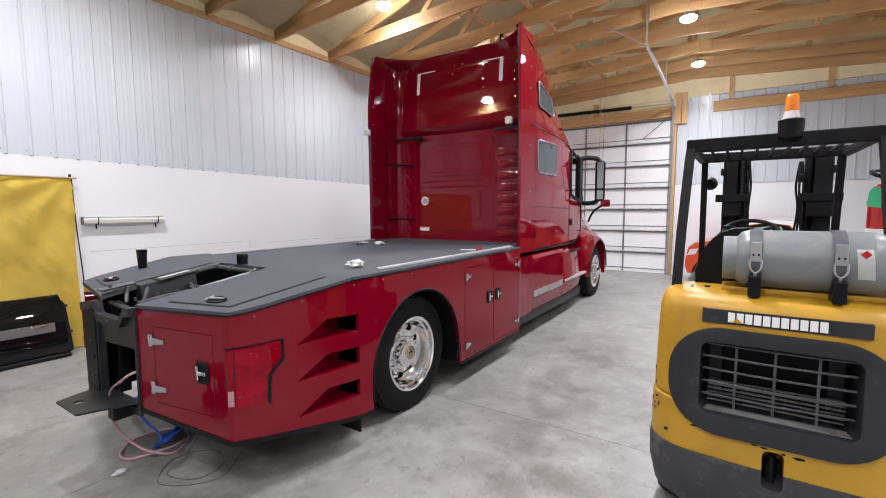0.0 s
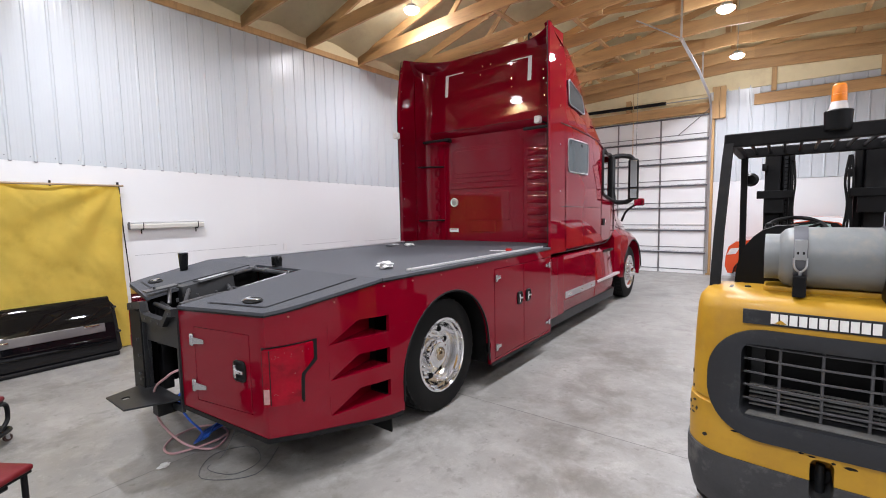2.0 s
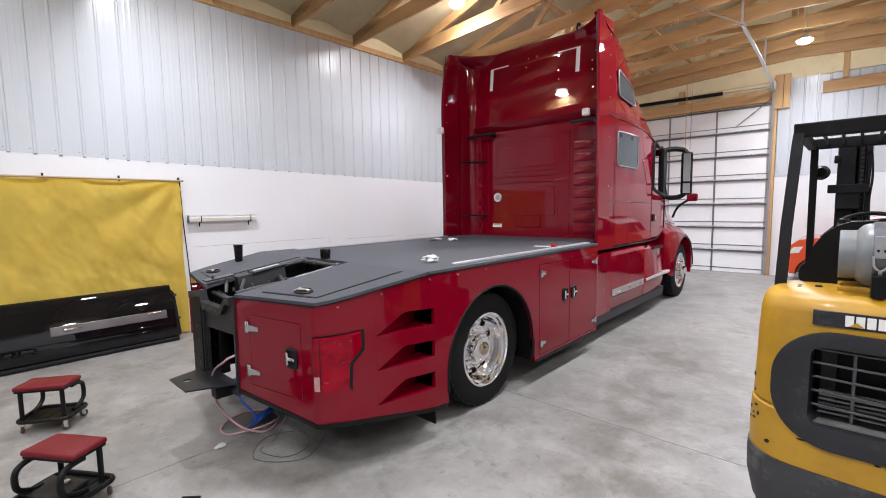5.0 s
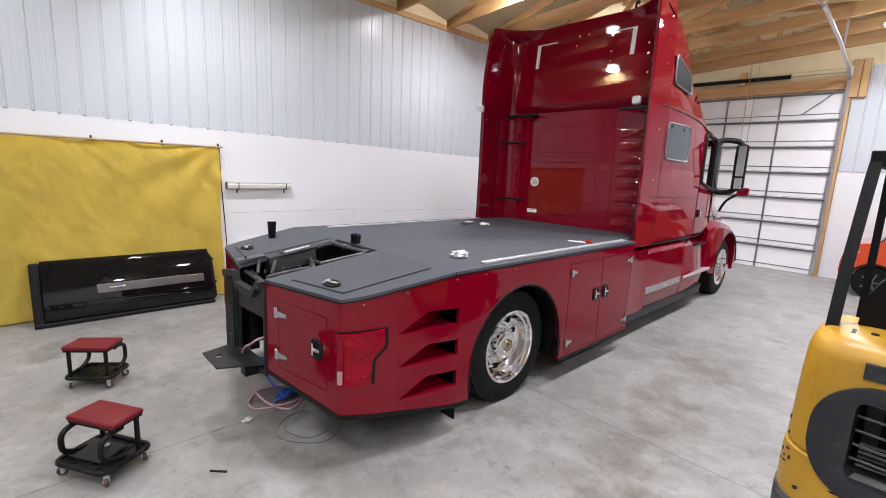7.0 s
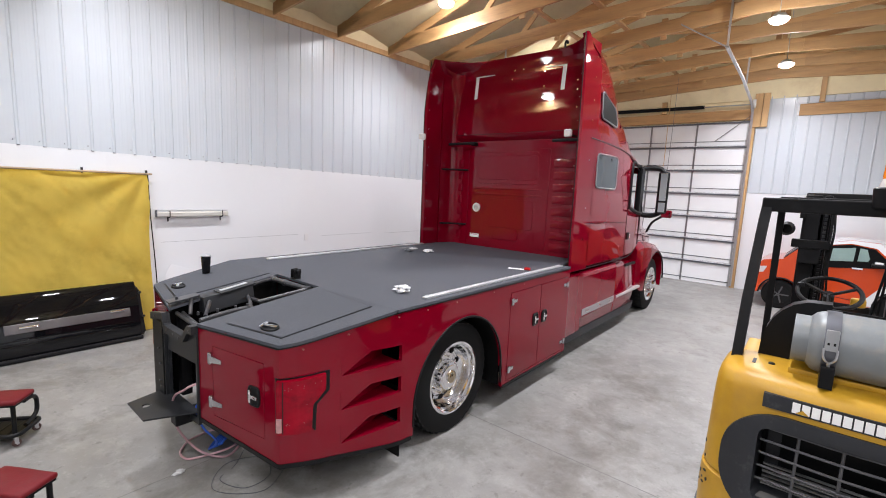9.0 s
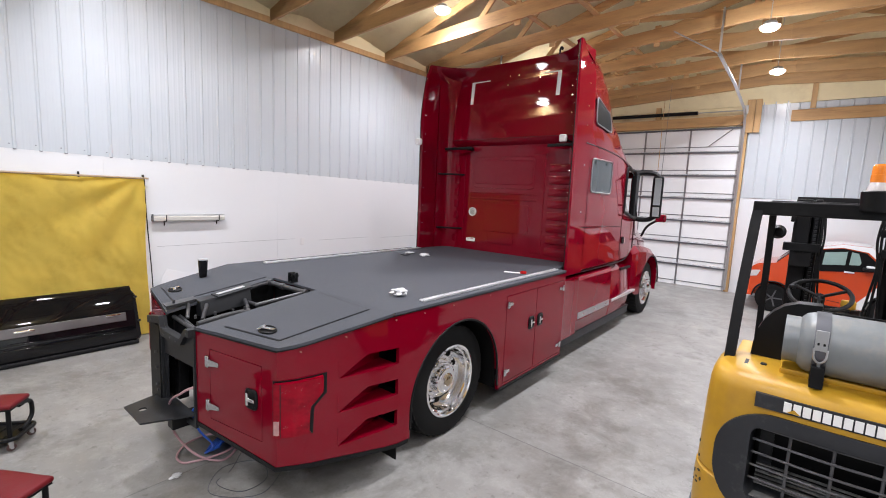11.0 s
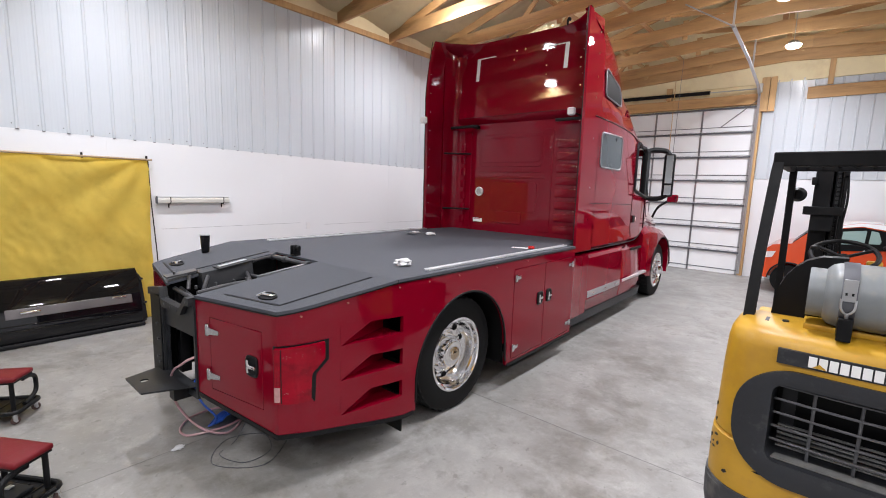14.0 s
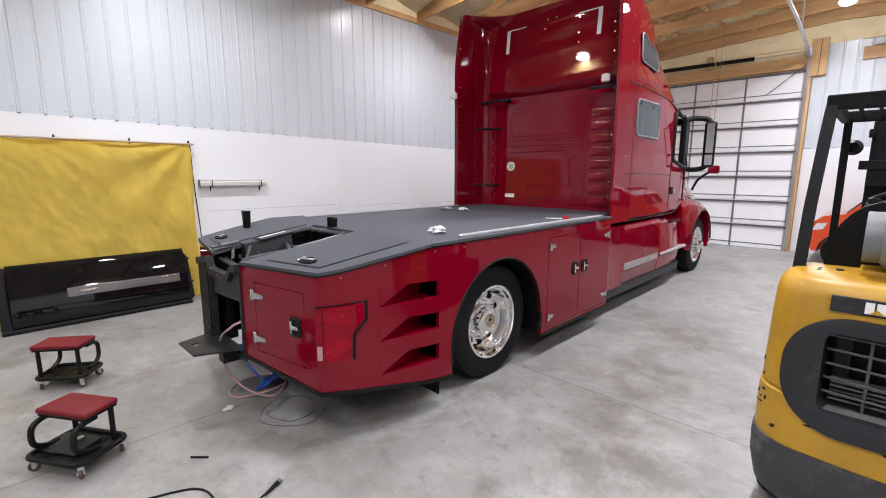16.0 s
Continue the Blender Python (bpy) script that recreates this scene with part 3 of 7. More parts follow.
def outline():
    """Plan of the right body skin from the rear bay round the corner to the cab."""
    pts = [(0.26, -1.722), (0.50, -1.680), (0.80, -1.627), (1.02, -1.588)]
    pts += [(1.064, -1.581), (1.078, -1.574), (1.128, -1.492), (1.136, -1.472)]
    pts += [(1.165, -1.38), (1.20, -1.20), (1.245, -1.0), (1.28, -0.82), (1.292, -0.70), (1.295, -0.4), (1.295, 0.3), (1.295, 1.2), (1.295, 2.10)]
    return pts


def skirt_bottom(x, y):
    if y < -1.5:
        return 0.45 - 0.065 * min(1, max(0, (x - 0.26) / 0.8))
    return 0.385 - 0.135 * min(1, (y + 1.5) / 0.9)


def skin(sx=1, grow=0.0, low=None, high=None, inner=0.03):
    """The closed band of body panel along the outline."""
    pts = outline()
    if sx < 0:
        pts[0] = (0.43, -1.692)
    rings = []
    for i, (x, y) in enumerate(pts):
        a, b = pts[max(0, i - 1)], pts[min(len(pts) - 1, i + 1)]
        nrm = Vector((b[1] - a[1], -(b[0] - a[0]), 0)).normalized()
        z0 = skirt_bottom(x, y) if low is None else skirt_bottom(x, y) + low
        z1 = deck_top(y) - 0.012 if high is None else skirt_bottom(x, y) + high
        o, n_ = Vector((x, y, 0)) + nrm * grow, Vector((x, y, 0)) - nrm * inner
        rings.append([(sx * o.x, o.y, z0), (sx * o.x, o.y, z1), (sx * n_.x, n_.y, z1), (sx * n_.x, n_.y, z0)])
    return loft(rings)


def wedge(y0, y1, x, z_tip, z_lo, z_hi):
    """Louvre cutter: tall at the front, running out to a tip at the rear."""
    return slab([(y1, z_lo), (y1, z_hi), (y0 + 0.22, z_hi + 0.01), (y0, z_tip)], lambda u, v: (x - 0.4, u, v), (0.6, 0, 0))


ARCH_Y, ARCH_Z, ARCH_R = 0.035, 0.47, 0.615
cutters = [rod((0.9, ARCH_Y, ARCH_Z), (1.6, ARCH_Y, ARCH_Z), ARCH_R, sides=72), box(0.9, 1.6, ARCH_Y - ARCH_R, ARCH_Y + ARCH_R + 0.03, 0.1, ARCH_Z)]
for zc in (0.905, 0.665, 0.425):
    cutters.append(wedge(-1.20, -0.72, 1.3, zc + 0.0, zc + 0.005, zc + 0.125))
cutters.append(box(1.2, 1.6, 0.76, 2.05, 0.285, 1.19))                         # side lockers
REAR_DIR = Vector((1.02 - 0.26, -1.588 + 1.722, 0)).normalized()
REAR_N = Vector((REAR_DIR.y, -REAR_DIR.x, 0))
REAR_M = Matrix(((REAR_DIR.x, -REAR_N.x, 0, 0.26), (REAR_DIR.y, -REAR_N.y, 0, -1.722), (0, 0, 1, 0), (0, 0, 0, 1)))   # x along the rear panel, y inward
cutters.append(box(0.157, 0.698, -0.1, 0.1, 0.522, 1.033, m=REAR_M))
body = part("rear_body", carve(skin(), *cutters), RED, truck, "red body panel with louvres and a wheel arch")
part("rear_body", skin(-1), RED, truck)
# near-black plates put the shade behind louvres, lockers and the arch
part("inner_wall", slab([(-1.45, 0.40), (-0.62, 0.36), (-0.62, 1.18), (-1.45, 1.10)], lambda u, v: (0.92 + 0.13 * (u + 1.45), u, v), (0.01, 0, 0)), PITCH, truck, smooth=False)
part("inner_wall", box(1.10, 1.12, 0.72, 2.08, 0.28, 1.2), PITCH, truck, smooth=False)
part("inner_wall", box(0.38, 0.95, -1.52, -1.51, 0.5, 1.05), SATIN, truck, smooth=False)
for zc in (0.905, 0.665, 0.425):
    part("louvre_floor", slab([(-1.20, 1.196), (-0.735, 1.283), (-0.735, 1.085), (-1.20, 1.192)], lambda u, v, zc=zc: (v, u, zc - 0.004), (0, 0, 0.006)), RED, truck, smooth=False)
    part("louvre", slab([(-1.20, 0.0), (-0.735, -0.205), (-0.735, -0.21), (-1.20, -0.005)], lambda u, v, zc=zc: (1.2 + 0.2 * (u + 1.2) + v + 0.002, u, zc + 0.0), (0, 0, 0.13)), RED, truck, "red louvre vane", smooth=False)
# arch lip and liner
lip = bmesh.new()
arc = [(ARCH_Y + (ARCH_R + 0.0) * math.cos(a), ARCH_Z + ARCH_R * math.sin(a)) for a in (math.pi * (1.02 - 1.04 * k / 40) for k in range(41))]
tube([(1.292, u, v) for u, v in [(arc[0][0], 0.33)] + arc + [(arc[-1][0] + 0.02, 0.3)]], 0.011, lip, 6, smooth=1)
part("arch_lip", lip, SATIN, truck, "black rubber arch lip")
# liner and end walls carry the arch's shade in their near-black colour
lin_ = bmesh.new()
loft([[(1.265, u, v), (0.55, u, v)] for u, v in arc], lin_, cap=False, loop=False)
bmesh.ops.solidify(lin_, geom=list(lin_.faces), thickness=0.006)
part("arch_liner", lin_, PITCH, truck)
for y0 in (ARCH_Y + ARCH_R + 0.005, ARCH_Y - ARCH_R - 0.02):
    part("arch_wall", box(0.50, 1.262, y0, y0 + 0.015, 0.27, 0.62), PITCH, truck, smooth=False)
for y0, y1 in ((-3.0, ARCH_Y - ARCH_R - 0.02), (ARCH_Y + ARCH_R + 0.05, 4.0)):
    keep = [box(-3, 3, -4.0, y0, -1, 3), box(-3, 3, y1, 5.0, -1, 3)]
    part("bottom_trim", carve(skin(1, 0.006, -0.022, 0.008), *keep), SATIN, truck, "black lower trim")
part("mud_flap", box(0.85, 1.27, -0.71, -0.695, 0.13, 0.42, 0.004), RUBBER, truck)

# deck: main plate and two sloping tail plates, either side of the rear bay
BAY = 0.335
deck = slab([(-1.30, BEND_Y), (1.30, BEND_Y), (1.30, 2.10), (1.145, 2.10), (1.145, 2.72), (-1.145, 2.72), (-1.145, 2.10), (-1.30, 2.10)], lambda u, v: (u, v, DECK_Z - 0.02), (0, 0, 0.02))
part("deck", deck, LINING, truck, "dark grey textured deck coating")


def edge_trim(sx):
    """Thin black bead under the deck's edge."""
    rings = []
    pts = outline()
    for i, (x, y) in enumerate(pts):
        a, b = pts[max(0, i - 1)], pts[min(len(pts) - 1, i + 1)]
        nrm = Vector((b[1] - a[1], -(b[0] - a[0]), 0)).normalized()
        o, n_ = Vector((x, y, 0)) + nrm * 0.005, Vector((x, y, 0)) - nrm * 0.01
        z = deck_top(y)
        rings.append([(sx * o.x, o.y, z - 0.031), (sx * o.x, o.y, z - 0.0215), (sx * n_.x, n_.y, z - 0.0215), (sx * n_.x, n_.y, z - 0.031)])
    return loft(rings)


for sx in (1, -1):
    part("edge_bead", edge_trim(sx), SATIN, truck, "black bead under the deck edge", smooth=False)
edge = outline()
tail = [(x + 0.012, y) for x, y in edge if y < BEND_Y]
lim = 1.292
for sx in (1, -1):
    poly = [(BAY - 0.07, -1.730)] + tail[1:] + [(lim, BEND_Y), (BAY, BEND_Y)]
    part("tail_deck", slab([(sx * u, v) for u, v in poly], lambda u, v: (u, v, deck_top(v) - 0.02), (0, 0, 0.02)), LINING, truck, "sloping dark grey tail deck")
    hatch = [(0.46, -1.60), (1.00, -1.51), (1.08, -0.85), (0.43, -0.82)]
    dark = [(0.452, -1.61), (1.006, -1.518), (1.09, -0.842), (0.422, -0.81)]
    part("hatch_seal", slab([(sx * u, v) for u, v in dark], lambda u, v: (u, v, deck_top(v) - 0.004), (0, 0, 0.007)), SATIN, truck, smooth=False)
    h = part("hatch", slab([(sx * u, v) for u, v in hatch], lambda u, v: (u, v, deck_top(v) - 0.004), (0, 0, 0.010)), LINING, truck, "dark grey storage hatch")
    hx, hy = sx * 0.79, -1.475
    pk = part("latch_pocket", lathe([(0.0, 0.004), (0.80, 0.004), (0.92, 0.012), (1.0, 0.010), (1.0, 0.0), (0.0, 0.0)], pose(hx, hy, deck_top(hy) + 0.006, 8.5) @ Matrix.Diagonal((0.088, 0.052, 1, 1)) , 28), SATIN, h, "black oval latch pocket")
    tl = bmesh.new()
    box(-0.062, 0.062, -0.013, 0.013, 0.012, 0.022, 0.004, tl, m=pose(hx, hy, deck_top(hy) + 0.004, 8.5, 0, 20 * sx))
    box(-0.060, -0.036, -0.036, 0.036, 0.012, 0.022, 0.004, tl, m=pose(hx, hy, deck_top(hy) + 0.004, 8.5, 0, 20 * sx))
    part("latch", tl, CHROME, pk, "chrome folding T latch")
for ya, yb, xa, sx in ((-0.40, 2.02, 1.205, 1), (-0.45, 2.1, 1.12, -1)):
    st = bmesh.new()
    box(sx * xa - 0.027, sx * xa + 0.027, ya, yb, DECK_Z + 0.0005, DECK_Z + 0.012, 0.003, st)
    for dx in (-0.02, 0.02):
        box(sx * xa + dx - 0.006, sx * xa + dx + 0.006, ya, yb, DECK_Z + 0.010, DECK_Z + 0.017, 0.002, st)
    part("track", st, ALUS, truck, "aluminium tie-down track")

# rear bay: dark frame, rails and hitch
bay = part("rear_frame", box(-0.46, 0.46, -1.5, -1.44, 0.46, 0.62, 0.01), STEELB, truck, "black steel rear frame bay with rails")
# floor and walls carry the bay's shade in their near-black colour
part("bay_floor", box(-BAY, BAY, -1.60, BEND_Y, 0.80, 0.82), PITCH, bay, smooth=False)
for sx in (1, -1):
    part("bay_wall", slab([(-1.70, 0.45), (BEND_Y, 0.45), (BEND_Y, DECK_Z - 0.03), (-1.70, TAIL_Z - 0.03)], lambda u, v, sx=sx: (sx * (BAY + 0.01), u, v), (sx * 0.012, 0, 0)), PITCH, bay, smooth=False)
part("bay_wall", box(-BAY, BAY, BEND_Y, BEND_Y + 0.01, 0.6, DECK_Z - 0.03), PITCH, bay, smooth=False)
# back plate with a scooped, folded top and an opening


def plate_y(x):
    return -1.735 + 0.07 * (x - 0.26)


scoop = [(-0.405, 1.120), (-0.23, 1.150), (-0.205, 1.150), (-0.185, 1.075), (-0.165, 1.062), (0.10, 1.048), (0.125, 1.055), (0.185, 1.128), (0.20, 1.140), (0.258, 1.142)]
plate = slab([(-0.205, 0.40), (0.258, 0.40)] + scoop[:1:-1], lambda u, v: (u, plate_y(u), v), (0, 0.02, 0))
part("back_plate", carve(plate, box(-0.19, 0.235, -1.9, -1.6, 0.45, 0.86)), STEELB, bay, "grey-black steel back plate")
part("plate_lip", slab(scoop + [(u, v - 0.055) for u, v in scoop[::-1]], lambda u, v: (u, plate_y(u) - 0.035, v), (0, 0.034, 0)), STEELB, bay, "folded steel lip", smooth=False)
part("side_post", box(-0.415, -0.212, -1.80, -1.775, 0.40, 1.075, 0.004), SATIN, bay, "black side plate")
part("side_post", box(-0.410, -0.385, -1.773, -1.55, 0.40, 1.10, 0.004), SATIN, bay)
part("side_post", box(-0.225, -0.200, -1.79, -1.74, 0.40, 1.07, 0.004), STEELB, bay)
for px, pz in ((-0.12, 1.035), (-0.02, 1.03), (0.07, 1.022), (0.225, 1.11), (-0.33, 1.105)):
    part("bolt", rod((px, plate_y(px) - 0.040, pz), (px, plate_y(px) - 0.034, pz), 0.008, sides=8), TUBEG, bay)
for px, pz in ((-0.27, 0.86), (-0.26, 0.74), (-0.27, 0.60), (-0.25, 0.56)):
    part("bolt", rod((px, plate_y(px) - 0.042, pz), (px, plate_y(px) - 0.02, pz), 0.010, sides=8), TUBEG, bay)
for sx in (1, -1):
    part("bumper_post", box(sx * 0.29 - 0.04, sx * 0.29 + 0.04, -1.66, -1.58, 0.42, 1.08, 0.01), SATIN, bay)
# folded box along the bay, with a bare strip on its top
bm = bmesh.new()
box(-0.31, -0.20, -1.49, -1.07, 1.08, 1.21, 0.006, bm)
for v in bm.verts:
    v.co.z += 0.055 * (v.co.y + 1.49) / 0.42
    v.co.x -= 0.03 * (v.co.z > 1.15)
part("cross_box", bm, STEELB, bay, "black folded steel box")
part("cover_strip", slab([(-0.36, -1.72), (-0.25, -1.73), (-0.27, -1.50), (-0.37, -1.49)], lambda u, v: (u, v, 1.195 + 0.10 * (v + 1.72)), (0, 0, 0.012)), TUBEG, bay, "worn black metal strip", smooth=False)
part("cover_strip", slab([(-0.34, -1.36), (-0.19, -1.36), (-0.22, -1.05), (-0.34, -1.04)], lambda u, v: (u, v, 1.229 + 0.13 * (v + 1.36)), (0, 0, 0.008)), STEELB, bay, smooth=False)
part("cover_edge", slab([(-0.29, -1.34), (-0.245, -1.34), (-0.265, -1.10), (-0.31, -1.10)], lambda u, v: (u, v, 1.240 + 0.13 * (v + 1.36)), (0, 0, 0.003)), ALUS, bay, "bare bright metal strip", smooth=False)
RAILS = (((-0.31, -1.66, 1.10), (-0.10, -1.65, 1.08), (0.14, -1.64, 1.07)), ((0.14, -1.66, 1.14), (0.12, -1.45, 1.16), (0.13, -1.26, 1.17)),
         ((-0.26, -1.06, 1.255), (-0.28, -0.95, 1.27), (-0.29, -0.84, 1.275)), ((-0.29, -0.845, 1.275), (-0.05, -0.83, 1.27), (0.22, -0.81, 1.265)),
         ((0.22, -0.82, 1.265), (0.12, -0.96, 1.22), (0.0, -1.14, 1.165)), ((-0.22, -1.12, 1.15), (-0.12, -1.10, 1.15), (0.02, -1.10, 1.15)))
for k, pts in enumerate(RAILS):
    part("rail", tube(pts, (0.016, 0.019, 0.014, 0.022, 0.018, 0.016)[k], None, 10), TUBEG, bay, "worn black tube rail")
for p_, q_ in (((-0.28, -1.56, 1.20), (-0.20, -1.60, 1.10)), ((-0.18, -1.46, 1.19), (-0.02, -1.56, 1.12)), ((-0.19, -1.14, 1.18), (0.03, -1.22, 1.16)), ((0.06, -1.24, 1.19), (0.12, -1.30, 1.13)), ((-0.30, -1.62, 1.1), (0.10, -1.58, 1.0))):
    part("brace", rod(p_, q_, 0.014, sides=10), TUBEG, bay)
for c_ in ((-0.29, -0.845, 1.275), (0.22, -0.815, 1.265), (-0.10, -0.835, 1.27)):
    part("clamp", lathe([(0.0, -0.024), (0.026, -0.024), (0.030, -0.016), (0.030, 0.016), (0.026, 0.024), (0.0, 0.024)], Matrix.Translation(c_) @ pose(0, 0, 0, 0, 90, 0), 14), TUBEG, bay)
for sx in (-1, 1):
    part("air_spring", lathe([(0.0, 0.0), (0.05, 0.0), (0.07, 0.03), (0.06, 0.06), (0.07, 0.09), (0.05, 0.12), (0.0, 0.12)], pose(sx * 0.2, -1.05, 0.82), 20), RUBBER, bay)
for xx, yy, zz in ((0.10, -1.38, 1.18), (0.06, -1.50, 1.17), (-0.05, -1.60, 1.14), (0.13, -1.30, 1.19), (-0.30, -1.66, 1.22)):
    part("nut", rod((xx, yy, zz - 0.01), (xx, yy, zz + 0.016), 0.010, sides=6), TUBEG, bay)
part("wire_loom", tube([(-0.25, -1.6, 1.0), (-0.1, -1.45, 1.06), (0.05, -1.35, 1.03), (0.2, -1.2, 1.08), (0.26, -0.9, 1.14)], 0.011, None, 6), RUBBER, bay)
bm = bmesh.new()
box(-0.09, -0.03, -0.79, -0.72, DECK_Z + 0.0, DECK_Z + 0.012, 0.004, bm)
for dx in (-0.085, -0.035):
    box(dx - 0.006, dx + 0.006, -0.79, -0.72, DECK_Z + 0.01, DECK_Z + 0.09, 0.006, bm)
rod((-0.10, -0.755, DECK_Z + 0.065), (0.0, -0.755, DECK_Z + 0.065), 0.02, bm)
part("latch_bracket", bm, SATIN, bay, "black upright latch bracket")
# hitch step plate
step = slab([(-0.25, -2.03), (0.10, -2.03), (0.26, -1.72), (-0.32, -1.72)], lambda u, v: (u - 0.02, v, 0.475 + 0.03 * (v + 2.03)), (0, 0, 0.012))
part("step_plate", carve(step, rod((-0.13, -1.95, 0.3), (-0.13, -1.95, 0.7), 0.028)), STEELB, bay, "flat black steel step plate")
part("receiver", box(0.02, 0.12, -1.84, -1.6, 0.37, 0.46, 0.008), SATIN, bay)

# rear locker door, hinges, latch
rd = part("locker_door", box(0.160, 0.695, -0.002, 0.02, 0.525, 1.030, 0.004, m=REAR_M), RED, truck, "red locker door with rounded edges")
for zz in (0.94, 0.625):
    b = bmesh.new()
    box(0.133, 0.167, -0.026, 0.0, zz - 0.038, zz + 0.048, 0.010, b, m=REAR_M, seg=3)
    loft([[(0.16, -0.02, zz - 0.025), (0.16, -0.002, zz - 0.025), (0.16, -0.002, zz + 0.025), (0.16, -0.02, zz + 0.025)],
          [(0.265, -0.010, zz - 0.014), (0.265, -0.002, zz - 0.014), (0.265, -0.002, zz + 0.014), (0.265, -0.010, zz + 0.014)]], b)
    for v in b.verts[-8:]:
        v.co = REAR_M @ v.co
    part("hinge", b, HINGE, rd, "chrome strap hinge")


def paddle(m, parent, s=1.0):
    """A black rounded pocket with a chrome T handle, facing -y of m."""
    def lip(w, h, y):
        pts = []
        for k in range(32):
            a = -2 * math.pi * k / 32
            ca, sa = math.cos(a), math.sin(a)
            pts.append(m @ Vector((w * s * math.copysign(abs(ca) ** 0.5, ca), y, h * s * math.copysign(abs(sa) ** 0.5, sa))))
        return pts

    pl = part("latch_pocket", loft([lip(0.060, 0.070, 0.0), lip(0.060, 0.070, -0.007), lip(0.055, 0.065, -0.012), lip(0.047, 0.056, -0.012), lip(0.043, 0.052, -0.006)]), SATIN, parent, "black rounded latch pocket")
    b = bmesh.new()
    box(-0.034 * s, -0.014 * s, -0.026, -0.012, -0.044 * s, 0.044 * s, 0.006, b, m=m)
    box(-0.02 * s, 0.046 * s, -0.024, -0.012, -0.012 * s, 0.012 * s, 0.004, b, m=m)
    part("handle", b, CHROME, pl, "chrome T handle")


paddle(REAR_M @ pose(0.60, -0.001, 0.79), rd)

# side locker pair
for k, (ya, yb) in enumerate(((0.765, 1.385), (1.393, 2.045))):
    d = part("locker_door", box(1.270, 1.297, ya, yb, 0.29, 1.185, 0.004), RED, truck, "red locker door")
    yh = ya + 0.015 if k == 0 else yb - 0.015
    for zz in (1.10, 0.40):
        b = bmesh.new()
        box(1.297, 1.318, yh - 0.02, yh + 0.02, zz - 0.035, zz + 0.035, 0.005, b)
        box(1.297, 1.310, min(yh, yh + (0.09 if k == 0 else -0.09)), max(yh, yh + (0.09 if k == 0 else -0.09)), zz - 0.018, zz + 0.018, 0.005, b)
        part("hinge", b, HINGE, d, "chrome strap hinge")
    yl = yb - 0.10 if k == 0 else ya + 0.09
    paddle(Matrix.Translation((1.297, yl, 0.82)) @ pose(0, 0, 0, 0, 0, 90), d)
# marker studs along the deck edge
for sx in (1, -1):
    for y in (-1.45, -1.15, -0.76, -0.46, -0.1, 0.45, 1.0):
        x = next((p[0] + (q[0] - p[0]) * (y - p[1]) / (q[1] - p[1]) for p, q in zip(outline()[3:], outline()[4:]) if p[1] <= y <= q[1]), 1.295)
        part("marker_stud", rod((sx * (x - 0.01), y, deck_top(y) - 0.06), (sx * (x + 0.008), y, deck_top(y) - 0.06), 0.0065, sides=10), MARKER, truck)


# taillight wrapping the corner
def corner(s):
    """Place and outward normal s metres along the skin from the rear panel's end."""
    pts = [Vector((x, y, 0)) for x, y in outline()[2:]]
    for a, b in zip(pts, pts[1:]):
        d = (b - a).length
        if s <= d:
            t = (b - a).normalized()
            return a + t * s, Vector((t.y, -t.x, 0))
        s -= d
    return pts[-1], Vector((1, 0, 0))


